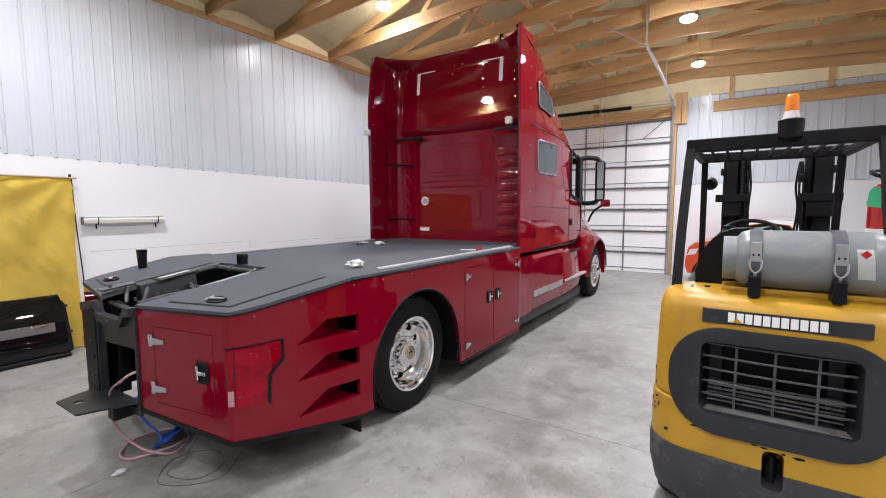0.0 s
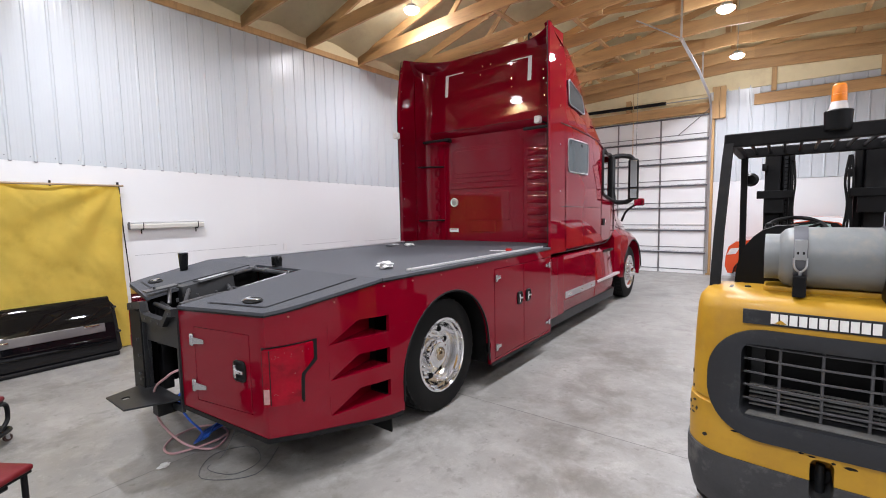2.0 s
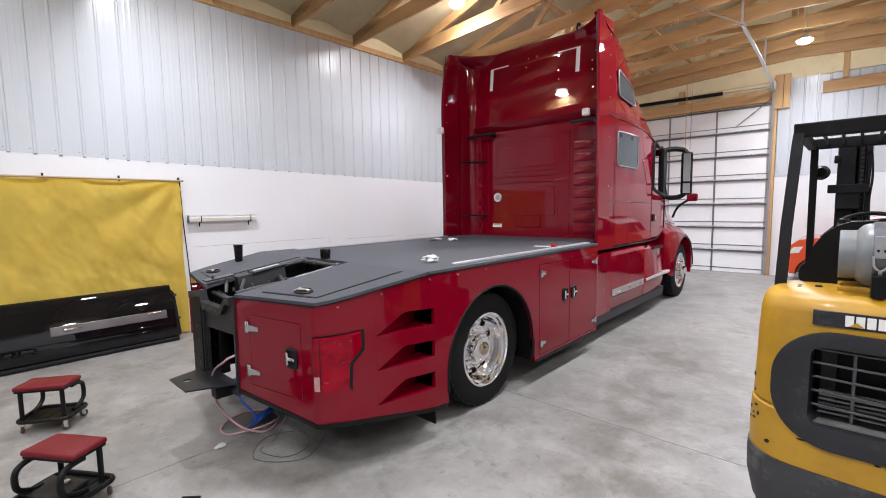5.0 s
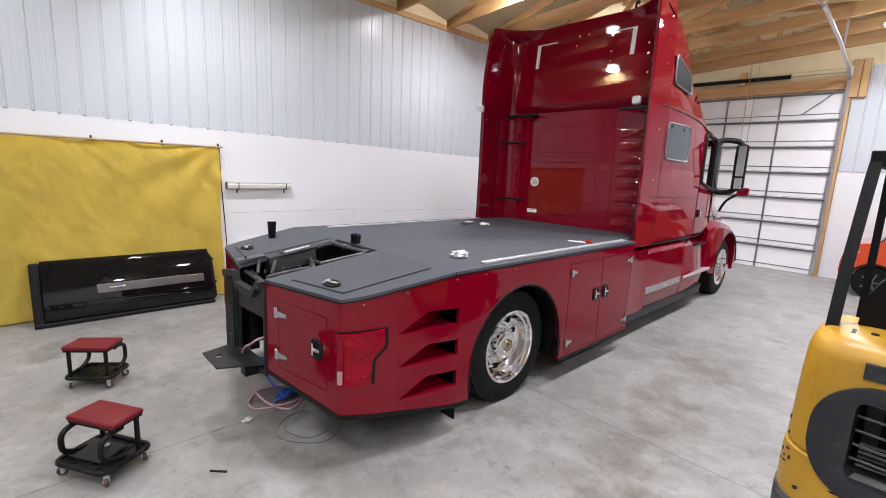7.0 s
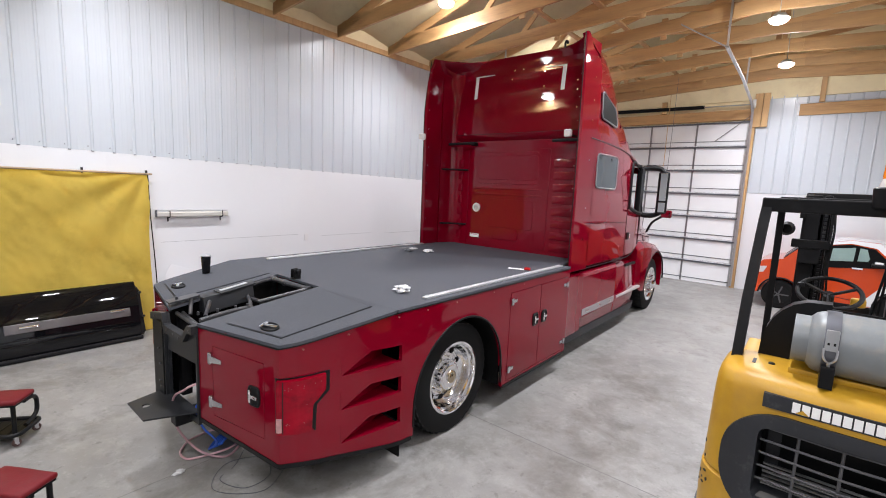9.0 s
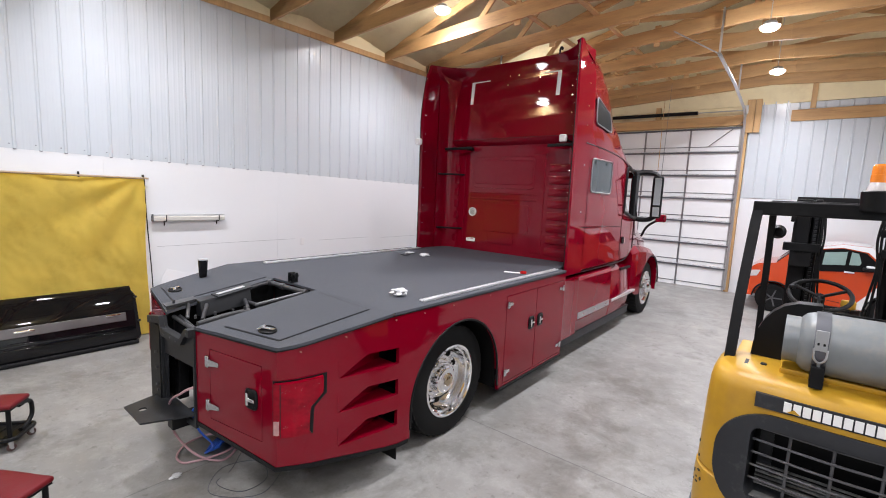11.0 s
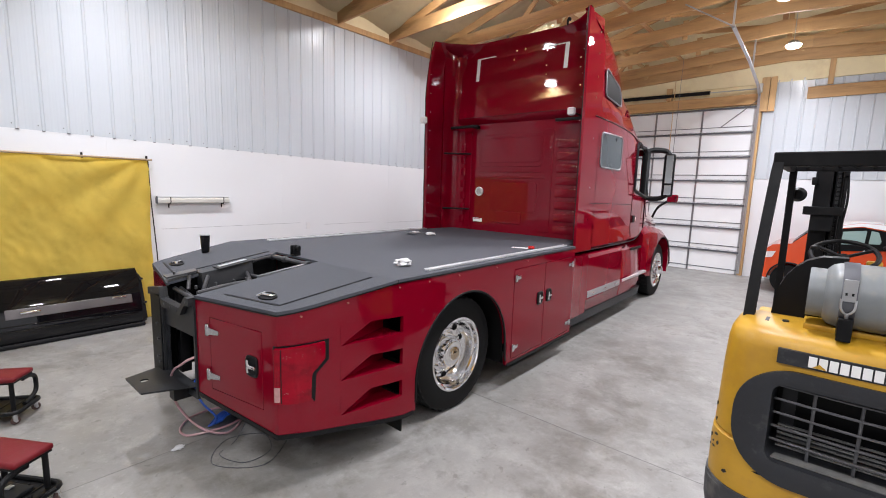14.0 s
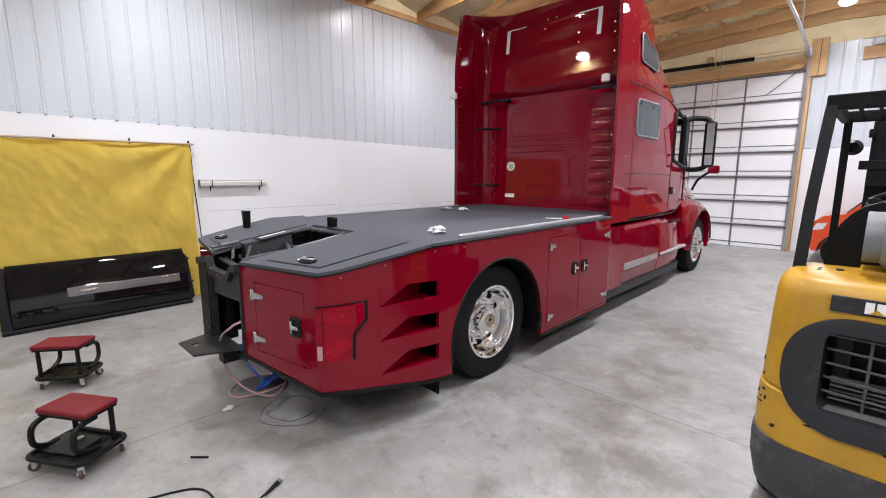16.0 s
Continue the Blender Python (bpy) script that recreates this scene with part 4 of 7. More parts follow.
def tail_light(sx, white):
    def sheet(cols, off, bulge=0.0):
        b = bmesh.new()
        front, back = [], []
        for s, z0, z1 in cols:
            p, n_ = corner(s)
            f, g = p + n_ * (off + bulge * max(0.0, math.sin((s - 0.24) / 0.36 * math.pi))), p - n_ * 0.02
            front.append([b.verts.new((sx * f.x, f.y, z)) for z in (z0, z1)])
            back.append([b.verts.new((sx * g.x, g.y, z)) for z in (z0, z1)])
        for (a0, a1), (b0, b1), (c0, c1), (d0, d1) in zip(front, front[1:], back, back[1:]):
            for q in ((a0, b0, b1, a1), (c0, c1, d1, d0), (a0, c0, d0, b0), (a1, b1, d1, c1)):
                b.faces.new(q)
        b.faces.new((*front[0], *reversed(back[0]))), b.faces.new((*front[-1], *reversed(back[-1])))
        return b
    cols = []
    for k in range(60):
        s = 0.274 + 0.292 * k / 59
        lo = 0.605 if s < 0.472 else 0.605 + 0.175 * min(1, (s - 0.472) / 0.006) + 0.9 * max(0, s - 0.478)
        cols.append((s, lo, 0.955 + 0.03 * (s - 0.245)))
    frame_cols = [(s + (0.034 if s > 0.4 else -0.020 if s < 0.285 else 0), lo - (0.022 if s > 0.46 else 0.004), hi + 0.010) for s, lo, hi in cols]
    t = part("tail_light", sheet(frame_cols, 0.004), SATIN, truck, "black-edged wraparound tail light")
    part("reflector", sheet([(s, lo + 0.004, hi - 0.004) for s, lo, hi in cols[:-1]], 0.008), REFLECTOR, t, "faceted reflector")
    ln = part("lens", sheet([(s, lo, hi) for s, lo, hi in cols], 0.020, 0.020), LENSRED, t, "deep red moulded lens")
    ln.visible_shadow = False
    # chrome pins put the lens's sparkle into the shape
    pins = bmesh.new()
    rr = random.Random(7)
    for k in range(15):
        p, nn = corner(rr.uniform(0.31, 0.53 if k % 3 else 0.45))
        zc = rr.choice((0.93, 0.915, 0.90, 0.80, 0.68)) + rr.uniform(-0.014, 0.014)
        rod((sx * p.x, p.y, zc), (sx * (p.x + nn.x * 0.045), p.y + nn.y * 0.045, zc), rr.uniform(0.003, 0.006), pins, r2=0.002, sides=6)
    part("sparkle_pins", pins, CHROME, t, "scatter of chrome pins for sparkle in the lens", kind="stuff")
    part("reverse_lens", sheet([(s, 0.622, 0.715) for s in (0.278, 0.284, 0.290, 0.296)], 0.030), white, t, "white reversing lens")
    part("lens_rib", sheet([(s, 0.61, 0.955) for s in (0.300, 0.303, 0.306)], 0.031), SATIN, t)


tail_light(1, LENSPK)
tail_light(-1, LENSPK)


# ---- wheels ----
def wheel(x, y, r, rim_r, dish, front):
    w = part("wheel", lathe([(rim_r, -0.27), (r - 0.05, -0.28), (r - 0.012, -0.25), (r, -0.21), (r, -0.05), (r - 0.012, -0.015), (r - 0.05, 0.0), (rim_r + 0.06, 0.008), (rim_r, 0.0)], pose(x, y, r, 0, 90, 0), 56, closed=True), RUBBER, truck, "black truck tyre")
    tread = bmesh.new()
    for k in range(40):
        a = 2 * math.pi * k / 40
        box(-0.07, 0.0, -0.016, 0.016, r - 0.008, r + 0.004, 0.0, tread, m=pose(x - 0.035, y, r, math.degrees(a), 0, 0))
        box(-0.17, -0.10, -0.016, 0.016, r - 0.006, r + 0.004, 0.0, tread, m=pose(x - 0.035, y, r, math.degrees(a) + 4.5, 0, 0))
        box(-0.040, -0.011, -0.019, 0.019, r - 0.050, r - 0.011, 0.0, tread, m=pose(x, y, r, math.degrees(a) + 4.5, 0, 0))
    part("tread", tread, TREAD, w, "tread blocks", smooth=False, kind="stuff")
    if front:
        prof = [(rim_r + 0.008, -0.012), (rim_r + 0.012, 0.006), (rim_r - 0.012, 0.008), (rim_r - 0.03, -0.02), (rim_r - 0.045, -dish * 0.8), (rim_r - 0.06, -dish), (0.20, -dish + 0.012), (0.12, -dish), (0.10, -dish - 0.02)]
    else:
        prof = [(rim_r + 0.008, -0.012), (rim_r + 0.012, 0.006), (rim_r - 0.004, 0.010), (rim_r - 0.016, 0.0), (rim_r - 0.020, -0.035), (rim_r - 0.034, -0.045), (rim_r - 0.042, -0.09), (rim_r - 0.056, -dish + 0.02), (rim_r - 0.075, -dish - 0.006), (0.205, -dish - 0.004), (0.19, -dish + 0.012), (0.14, -dish + 0.012), (0.10, -dish - 0.02)]
    part("rim", lathe(prof, pose(x, y, r, 0, 90, 0), 64, caps=False), ALU, w, "polished aluminium rim")
    for k in range(10):
        a = 2 * math.pi * (k + 0.5) / 10
        c = Vector((x - dish + 0.002, y + 0.225 * math.cos(a), r + 0.225 * math.sin(a)))
        # black disc for the shade inside the hole
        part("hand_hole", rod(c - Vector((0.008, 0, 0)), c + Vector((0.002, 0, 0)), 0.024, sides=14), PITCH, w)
    for k in range(10):
        a = 2 * math.pi * k / 10
        c = Vector((x - dish, y + 0.165 * math.cos(a), r + 0.165 * math.sin(a)))
        part("lug_nut", rod(c, c + Vector((0.075 if front else 0.045, 0, 0)), 0.019 if front else 0.011, None, r2=0.009, sides=8), CHROME, w)
    if front:
        hub = [(0.115, -dish - 0.02), (0.112, -dish + 0.077), (0.10, -dish + 0.087), (0.075, -dish + 0.092), (0.07, -dish + 0.126), (0.055, -dish + 0.14), (0.0, -dish + 0.144)]
    else:
        hub = [(0.130, -dish - 0.02), (0.128, -dish + 0.085), (0.124, -dish + 0.094), (0.112, -dish + 0.100), (0.060, -dish + 0.106), (0.0, -dish + 0.108)]
    hb = part("hub_cap", lathe(hub, pose(x, y, r, 0, 90, 0), 40), CHROME, w, "chrome hub cover")
    if not front:
        part("hub_face", lathe([(0.105, -dish + 0.100), (0.100, -dish + 0.1045), (0.062, -dish + 0.108), (0.058, -dish + 0.114)], pose(x, y, r, 0, 90, 0), 36, caps=False), CHROME, hb, "chrome hub face")
        # boss tinted brown in place of what the chrome mirrors
        part("hub_boss", lathe([(0.058, -dish + 0.104), (0.057, -dish + 0.120), (0.045, -dish + 0.131), (0.024, -dish + 0.137), (0.0, -dish + 0.139)], pose(x, y, r, 0, 90, 0), 30), HUB_TINT, hb, "chrome hub boss tinted for a brown reflection")
    return w


wheel(1.185, 0.05, 0.505, 0.315, 0.14, False)
wheel(0.85, 0.05, 0.505, 0.315, 0.05, False)
wheel(1.14, 6.18, 0.505, 0.315, 0.03, True)
for x in (-0.90, -0.60):
    w = lathe([(0.315, -0.27), (0.455, -0.28), (0.505, -0.21), (0.505, -0.05), (0.455, 0.0), (0.315, 0.0)], pose(x, 0.05, 0.505, 0, 90, 0), 40, closed=True)
    part("wheel", w, RUBBER, truck)
part("wheel", lathe([(0.1, -0.25), (0.455, -0.28), (0.505, -0.21), (0.505, -0.05), (0.455, 0.0), (0.1, 0.0)], pose(-0.86, 6.18, 0.505, 0, 90, 0), 40, closed=True), RUBBER, truck)
part("axle", rod((-1.0, 0.05, 0.505), (1.05, 0.05, 0.505), 0.09), SATIN, truck)
part("chassis_rail", box(0.36, 0.44, -1.5, 7.0, 0.62, 0.90, 0.01), SATIN, truck)
part("chassis_rail", box(-0.44, -0.36, -1.5, 7.0, 0.62, 0.90, 0.01), SATIN, truck)
part("front_axle", rod((-1.0, 6.18, 0.505), (1.0, 6.18, 0.505), 0.07), SATIN, truck)


# ---- cab and sleeper ----
def ring(y, levels, top):
    """Closed section at y: levels of (half width, z) upwards, with a rounded top."""
    pts = [(w, y, z) for w, z in levels]
    w, z = levels[-1]
    for k in range(1, 7):
        a = k / 6 * math.pi / 2
        pts.append((w * (1 - 0.0) - 0.16 * (1 - math.cos(a)) * 1.0, y, z + (top - z) * math.sin(a)))
    right = pts
    left = [(-x, yy, zz) for x, yy, zz in reversed(pts)]
    return right + left


SIDE = 1.212
BACK = 2.76
cab = part("sleeper_shell", loft([
    ring(BACK, [(1.17, 1.185), (SIDE, 1.235), (SIDE, 2.0), (SIDE, 2.85), (1.205, 3.3), (1.175, 3.72)], 4.08),
    ring(3.10, [(1.17, 1.185), (SIDE, 1.235), (SIDE, 2.0), (SIDE, 2.85), (1.195, 3.3), (1.15, 3.66)], 4.05),
    ring(3.55, [(1.17, 1.185), (SIDE, 1.235), (SIDE, 2.0), (SIDE, 2.83), (1.165, 3.25), (1.085, 3.55)], 3.93),
    ring(4.00, [(1.17, 1.185), (SIDE, 1.235), (SIDE, 2.0), (SIDE, 2.80), (1.13, 3.12), (1.01, 3.36)], 3.70),
    ring(4.24, [(1.165, 1.19), (1.208, 1.24), (1.208, 2.0), (1.206, 2.77), (1.10, 3.02), (0.96, 3.20)], 3.52),
]), RED, truck, "red sleeper shell")
front_shell = loft([
    ring(4.24, [(1.165, 1.19), (1.208, 1.24), (1.208, 2.0), (1.206, 2.77), (1.10, 3.02), (0.96, 3.20)], 3.52),
    ring(4.70, [(1.15, 1.20), (1.195, 1.25), (1.195, 2.0), (1.17, 2.70), (1.05, 2.84), (0.92, 2.95)], 3.18),
    ring(5.05, [(1.10, 1.30), (1.165, 1.36), (1.165, 2.0), (1.13, 2.64), (1.00, 2.70), (0.86, 2.74)], 2.88),
    ring(5.30, [(1.05, 1.40), (1.12, 1.44), (1.12, 1.95), (1.08, 2.30), (0.95, 2.50), (0.82, 2.58)], 2.64),
    ring(5.75, [(0.95, 1.50), (1.02, 1.55), (1.02, 1.80), (0.98, 1.86), (0.88, 1.88), (0.80, 1.89)], 1.90),
])
win_door = slab([(4.30, 2.0), (4.98, 1.90), (4.93, 2.10), (4.88, 2.62), (4.32, 2.66)], lambda u, v: (0.7, u, v), (0.9, 0, 0))
front_shell = carve(front_shell, win_door, slab([(4.30, 2.0), (4.98, 1.90), (4.93, 2.10), (4.88, 2.62), (4.32, 2.66)], lambda u, v: (-1.6, u, v), (0.9, 0, 0)), box(-1.115, 1.115, 4.30, 5.03, 1.5, 2.62), box(-1.06, 1.06, 5.0, 5.25, 1.5, 2.56), box(-1.0, 1.0, 5.2, 5.9, 1.93, 2.56))
part("cab_shell", front_shell, RED, truck, "red cab shell with open-view door windows")
part("hood", loft([
    ring(5.74, [(0.80, 1.0), (0.95, 1.2), (0.98, 1.5), (0.96, 1.68), (0.90, 1.76), (0.80, 1.80)], 1.86),
    ring(6.60, [(0.70, 0.9), (0.82, 1.1), (0.86, 1.35), (0.84, 1.5), (0.78, 1.60), (0.7, 1.64)], 1.72),
    ring(7.40, [(0.60, 0.6), (0.72, 0.9), (0.74, 1.1), (0.72, 1.3), (0.66, 1.38), (0.6, 1.42)], 1.48),
    ring(7.60, [(0.50, 0.6), (0.60, 0.8), (0.62, 1.0), (0.6, 1.15), (0.55, 1.2), (0.5, 1.25)], 1.30)]), RED, truck, "red bonnet")
# front fenders with a wheel opening
for sx in (1, -1):
    fen = loft([[(sx * 0.78, y, zb), (sx * (w + 0.02), y, zb), (sx * (w + 0.02), y, zt - 0.12), (sx * (w - 0.06), y, zt - 0.02), (sx * 0.78, y, zt + 0.04)]
                for y, w, zt, zb in ((5.10, 1.15, 1.36, 0.62), (5.35, 1.18, 1.40, 0.50), (5.8, 1.20, 1.36, 0.45), (6.3, 1.20, 1.28, 0.45), (6.75, 1.17, 1.12, 0.40), (7.2, 1.06, 0.90, 0.38), (7.5, 0.9, 0.72, 0.38))])
    part("fender", carve(fen, rod((sx * 0.9, 6.18, 0.52), (sx * 1.5, 6.18, 0.52), 0.62, sides=60), rod((sx * 0.5, 6.18, 0.5), (sx * 1.0, 6.18, 0.5), 0.6, sides=40)), RED, truck, "red front fender")
    part("fender_lip", tube([(sx * 1.21, 6.18 + 0.625 * math.cos(a), 0.52 + 0.625 * math.sin(a)) for a in (math.pi * (0.02 + 0.9 * k / 24) for k in range(25))], 0.014, None, 6, smooth=1), SATIN, truck)
part("bumper", box(-1.0, 1.0, 7.45, 7.75, 0.35, 0.75, 0.06), RED, truck)

# windscreen, door glass
part("windscreen", slab([(-0.85, 0), (0.85, 0), (0.80, 1), (-0.80, 1)], lambda u, v: (u, 5.70 - 0.42 * v, 1.92 + 0.66 * v), (0, 0.006, 0.006)), GLASS, truck).visible_shadow = False
# seat backs and dash darken the cab
part("cab_floor", box(-1.0, 1.0, 4.25, 5.3, 1.40, 1.45), SATIN, truck, smooth=False)
part("bulkhead", box(-1.0, 1.0, 4.22, 4.25, 1.4, 2.6), SATIN, truck, smooth=False)
for sx in (1, -1):
    part("seat", box(sx * 0.6 - 0.24, sx * 0.6 + 0.24, 4.34, 4.48, 1.7, 2.25, 0.05), SATIN, truck)
part("window_seal", tube([(1.205, 4.30, 2.0), (1.19, 4.98, 1.90), (1.175, 4.93, 2.15), (1.165, 4.88, 2.62), (1.18, 4.6, 2.66), (1.205, 4.32, 2.66), (1.205, 4.30, 2.0)], 0.026, None, 6), SATIN, truck)

# side extenders behind the sleeper: thick fins reaching back over the deck
for sx in (1, -1):
    secs = []
    for z, yb, wo, yf in ((1.20, 2.265, SIDE, BACK), (2.0, 2.265, SIDE, BACK), (2.85, 2.26, SIDE, BACK), (3.4, 2.26, 1.207, BACK), (3.74, 2.26, 1.200, BACK), (3.83, 2.262, 1.197, 2.70), (3.91, 2.266, 1.194, 2.50), (4.00, 2.275, 1.190, 2.40), (4.05, 2.288, 1.188, 2.37), (4.075, 2.305, 1.184, 2.35)):
        yb -= 0.0 if sx > 0 else 0.155 if z < 3.5 else 0.115 if z < 3.8 else 0.085 if z < 3.95 else 0.05
        secs.append([(sx * (wo - 0.045), yb + 0.03, z), (sx * (wo - 0.02), yb, z), (sx * wo, yb + 0.02, z), (sx * wo, yb + 0.85 * (yf - yb), z), (sx * wo, yf + 0.02, z), (sx * (wo - 0.10), yf + 0.02, z), (sx * (wo - 0.06), yb + 0.85 * (yf - yb), z)])
    part("side_fairing", loft(secs), RED, truck, "red side fairing fin")
    back_by = 0.0 if sx > 0 else -0.155
    part("fairing_edge", tube([(sx * (SIDE - 0.025), 2.258 + back_by, 1.21), (sx * (SIDE - 0.025), 2.258 + back_by, 2.0), (sx * (SIDE - 0.025), 2.254 + back_by, 2.85), (sx * 1.185, 2.252 + 0.95 * back_by, 3.4), (sx * 1.18, 2.258 + 0.3 * back_by, 4.05)], 0.0055, None, 6), SATIN, truck, "thin dark edge strip")
for sx in (1, -1):
    for z in (3.09, 3.33, 3.60, 3.84, 2.6, 2.0, 1.6):
        part("stud", rod((sx * 1.19, 2.575, z), (sx * (SIDE + 0.006), 2.575, z), 0.011, sides=10), CHROME, truck)
    for k in range(9):
        z = 1.7 + 0.27 * k
        part("stud", rod((sx * 1.16, 2.275 - (0.0 if sx > 0 else 0.10), z), (sx * 1.152, 2.27 - (0.0 if sx > 0 else 0.10), z), 0.006, sides=8), HINGE, truck)
# roof fairing's rear lip, sweeping up to the fins
lipb = bmesh.new()
rows = []
for k in range(41):
    u = -1 + 2 * k / 40
    x_ = 1.184 * u
    yb = 2.755 - 0.46 * max(0.0, (abs(x_) - 0.40) / 0.80) ** 2.5
    zt = 4.062 + 0.012 * abs(u) ** 4
    rows.append([(x_, yb, zt), (0.995 * x_, yb + 0.012, zt + 0.012), (0.84 * x_, BACK + 0.14, zt + 0.010), (0.95 * x_, BACK + 0.14, zt - 0.20), (x_, BACK - 0.008, zt - 0.19), (x_, max(yb + 0.07, min(yb + 0.16, BACK - 0.02)) if yb < BACK - 0.1 else BACK - 0.012, zt - 0.10), (x_, yb + 0.02, zt - 0.030)])
loft(rows, lipb)
part("roof_lip", lipb, RED, truck, "red roof fairing lip")
# back wall: a panel with pressed fields and ribs
bw = part("back_wall", slab([(-1.1, 1.27), (1.1, 1.27), (1.1, 4.06), (-1.1, 4.06)], lambda u, v: (u, BACK - 0.012, v), (0, 0.03, 0)), RED, truck, "red pressed sleeper back wall")


def pressing(x0, x1, z0, z1, lift=0.010, r=0.03, name="pressed_field"):
    lift *= 0.8
    b = box(x0, x1, BACK - 0.012 - lift, BACK - 0.005, z0, z1, 0.0)
    es = [e for e in b.edges if abs(e.verts[0].co.y - e.verts[1].co.y) > 1e-4]
    bmesh.ops.bevel(b, geom=es, offset=min(r, (x1 - x0) / 2.2, (z1 - z0) / 2.2), segments=4, affect="EDGES", profile=0.5)
    fs = [e for e in b.edges if all(v.co.y < BACK - 0.012 - lift + 1e-4 for v in e.verts)]
    bmesh.ops.bevel(b, geom=fs, offset=lift * 0.7, segments=2, affect="EDGES", profile=0.5)
    return part(name, b, RED, bw, flat=name != "rib")


def upper_y(z):
    return BACK - 0.088 + 0.098 * (z - 3.0) / 1.06


part("upper_panel", slab([(-1.0, 3.0), (1.0, 3.0), (1.0, 4.05), (-1.0, 4.05)], lambda u, v: (u, upper_y(v), v), (0, 0.04, 0)), RED, bw, "red upper back panel")
for u, v in ((-0.06, 3.88), (0.08, 3.88), (-0.09, 3.76), (0.42, 3.81), (0.43, 3.61), (0.44, 3.49), (0.91, 3.64), (0.92, 3.52), (0.94, 3.29), (-0.42, 4.0), (0.46, 4.0)):
    part("stud", rod((u, upper_y(v) + 0.005, v), (u, upper_y(v) - 0.006, v), 0.010, sides=8), CHROME, bw)


# curved corner columns between wall and fins
for sx in (1, -1):
    secs = []
    for z in (1.27, 2.0, 2.9, 3.6, 4.05):
        secs.append([(sx * (0.93 + 0.02 * (z > 3)), BACK - 0.012, z), (sx * 1.0, BACK - 0.03, z), (sx * 1.06, BACK - 0.075, z), (sx * 1.105, BACK - 0.16, z), (sx * 1.135, BACK - 0.30, z), (sx * 1.17, BACK - 0.30, z), (sx * 1.17, BACK + 0.01, z), (sx * 0.93, BACK + 0.01, z)])
    part("corner_column", loft(secs), RED, bw, "rounded red corner column")
part("seam_slope", loft([[(x, BACK - 0.010, 2.905), (x, BACK - 0.016, 2.905), (x, BACK - 0.070, 2.955), (x, BACK - 0.0885, 2.999), (x, BACK - 0.010, 2.999)] for x in (-1.02, 0.0, 1.02)]), RED, bw, "red sloped shoulder under the upper panel")
part("seam_gap", box(-1.0, 1.0, BACK - 0.0905, BACK - 0.06, 2.9985, 3.0035), SATIN, bw, smooth=False)
pressing(-0.63, 0.46, 2.27, 2.74, 0.012, 0.09)
pressing(-0.60, 0.43, 2.33, 2.69, 0.016, 0.07)
pressing(-0.68, 0.50, 2.10, 2.135, 0.014, 0.01)
pressing(-0.68, 0.50, 2.19, 2.215, 0.012, 0.01)
pressing(-0.40, 0.38, 1.62, 2.05, 0.010, 0.05)
pressing(-0.30, 0.15, 1.44, 1.62, 0.014, 0.04)
pressing(0.42, 0.60, 1.36, 2.78, 0.010, 0.03)
pressing(-0.88, -0.78, 1.30, 2.80, 0.016, 0.03)
for k in range(8):
    z0 = 1.36 + 0.165 * k
    pressing(0.66, 1.00, z0, z0 + 0.115, 0.020 + 0.002 * (k % 3), 0.02, "rib")
for k in range(7):
    z0 = 1.40 + 0.185 * k
    pressing(-1.02, -0.90, z0, z0 + 0.12, 0.016, 0.02, "rib")
riv = bmesh.new()
for k in range(16):
    rod((-0.2 + 0.058 * k, BACK - 0.013, 2.895), (-0.2 + 0.058 * k, BACK - 0.022, 2.895), 0.007, riv, sides=6)
for k in range(8):
    rod((0.63, BACK - 0.013, 2.35 + 0.07 * k), (0.63, BACK - 0.022, 2.35 + 0.07 * k), 0.007, riv, sides=6)
    rod((0.555, BACK - 0.02, 2.30 + 0.075 * k), (0.555, BACK - 0.03, 2.30 + 0.075 * k), 0.007, riv, sides=6)
part("rivets", riv, RED, bw, "rows of painted rivets", kind="stuff")
# reflective corner marks
for sx, xo in ((-1, -0.735), (1, 0.735)):
    z1 = 3.905
    x_in = xo - sx * 0.33
    part("corner_mark", slab([(xo, z1), (x_in, z1), (x_in, z1 - 0.055), (xo - sx * 0.055, z1 - 0.055), (xo - sx * 0.055, z1 - 0.37), (xo, z1 - 0.37)], lambda u, v: (u, upper_y(v) - 0.002, v), (0, -0.002, 0)), REFLECT, bw, "silver reflective corner mark", smooth=False)
rv = part("round_vent", rod((-0.60, BACK - 0.010, 1.90), (-0.60, BACK - 0.034, 1.90), 0.066, sides=28), ALUS, bw, "round silver vent")
part("vent_ring", lathe([(0.062 + 0.008 * math.cos(a), 0.008 * math.sin(a)) for a in (2 * math.pi * k / 8 for k in range(8))], Matrix.Translation((-0.60, BACK - 0.034, 1.90)) @ pose(0, 0, 0, 90), 28, closed=True), WHITEP, rv)
for k in range(4):
    part("vent_slot", box(-0.64, -0.56, BACK - 0.0355, BACK - 0.034, 1.872 + 0.016 * k, 1.878 + 0.016 * k), STRUT, rv, smooth=False)
pl = part("data_plate", box(-0.70, -0.53, BACK - 0.030, BACK - 0.024, 1.435, 1.49), SIGNW, bw, "small white data plate", smooth=False)
part("text_bar", box(-0.685, -0.56, BACK - 0.0315, BACK - 0.030, 1.475, 1.482), EXTRED, pl, smooth=False)
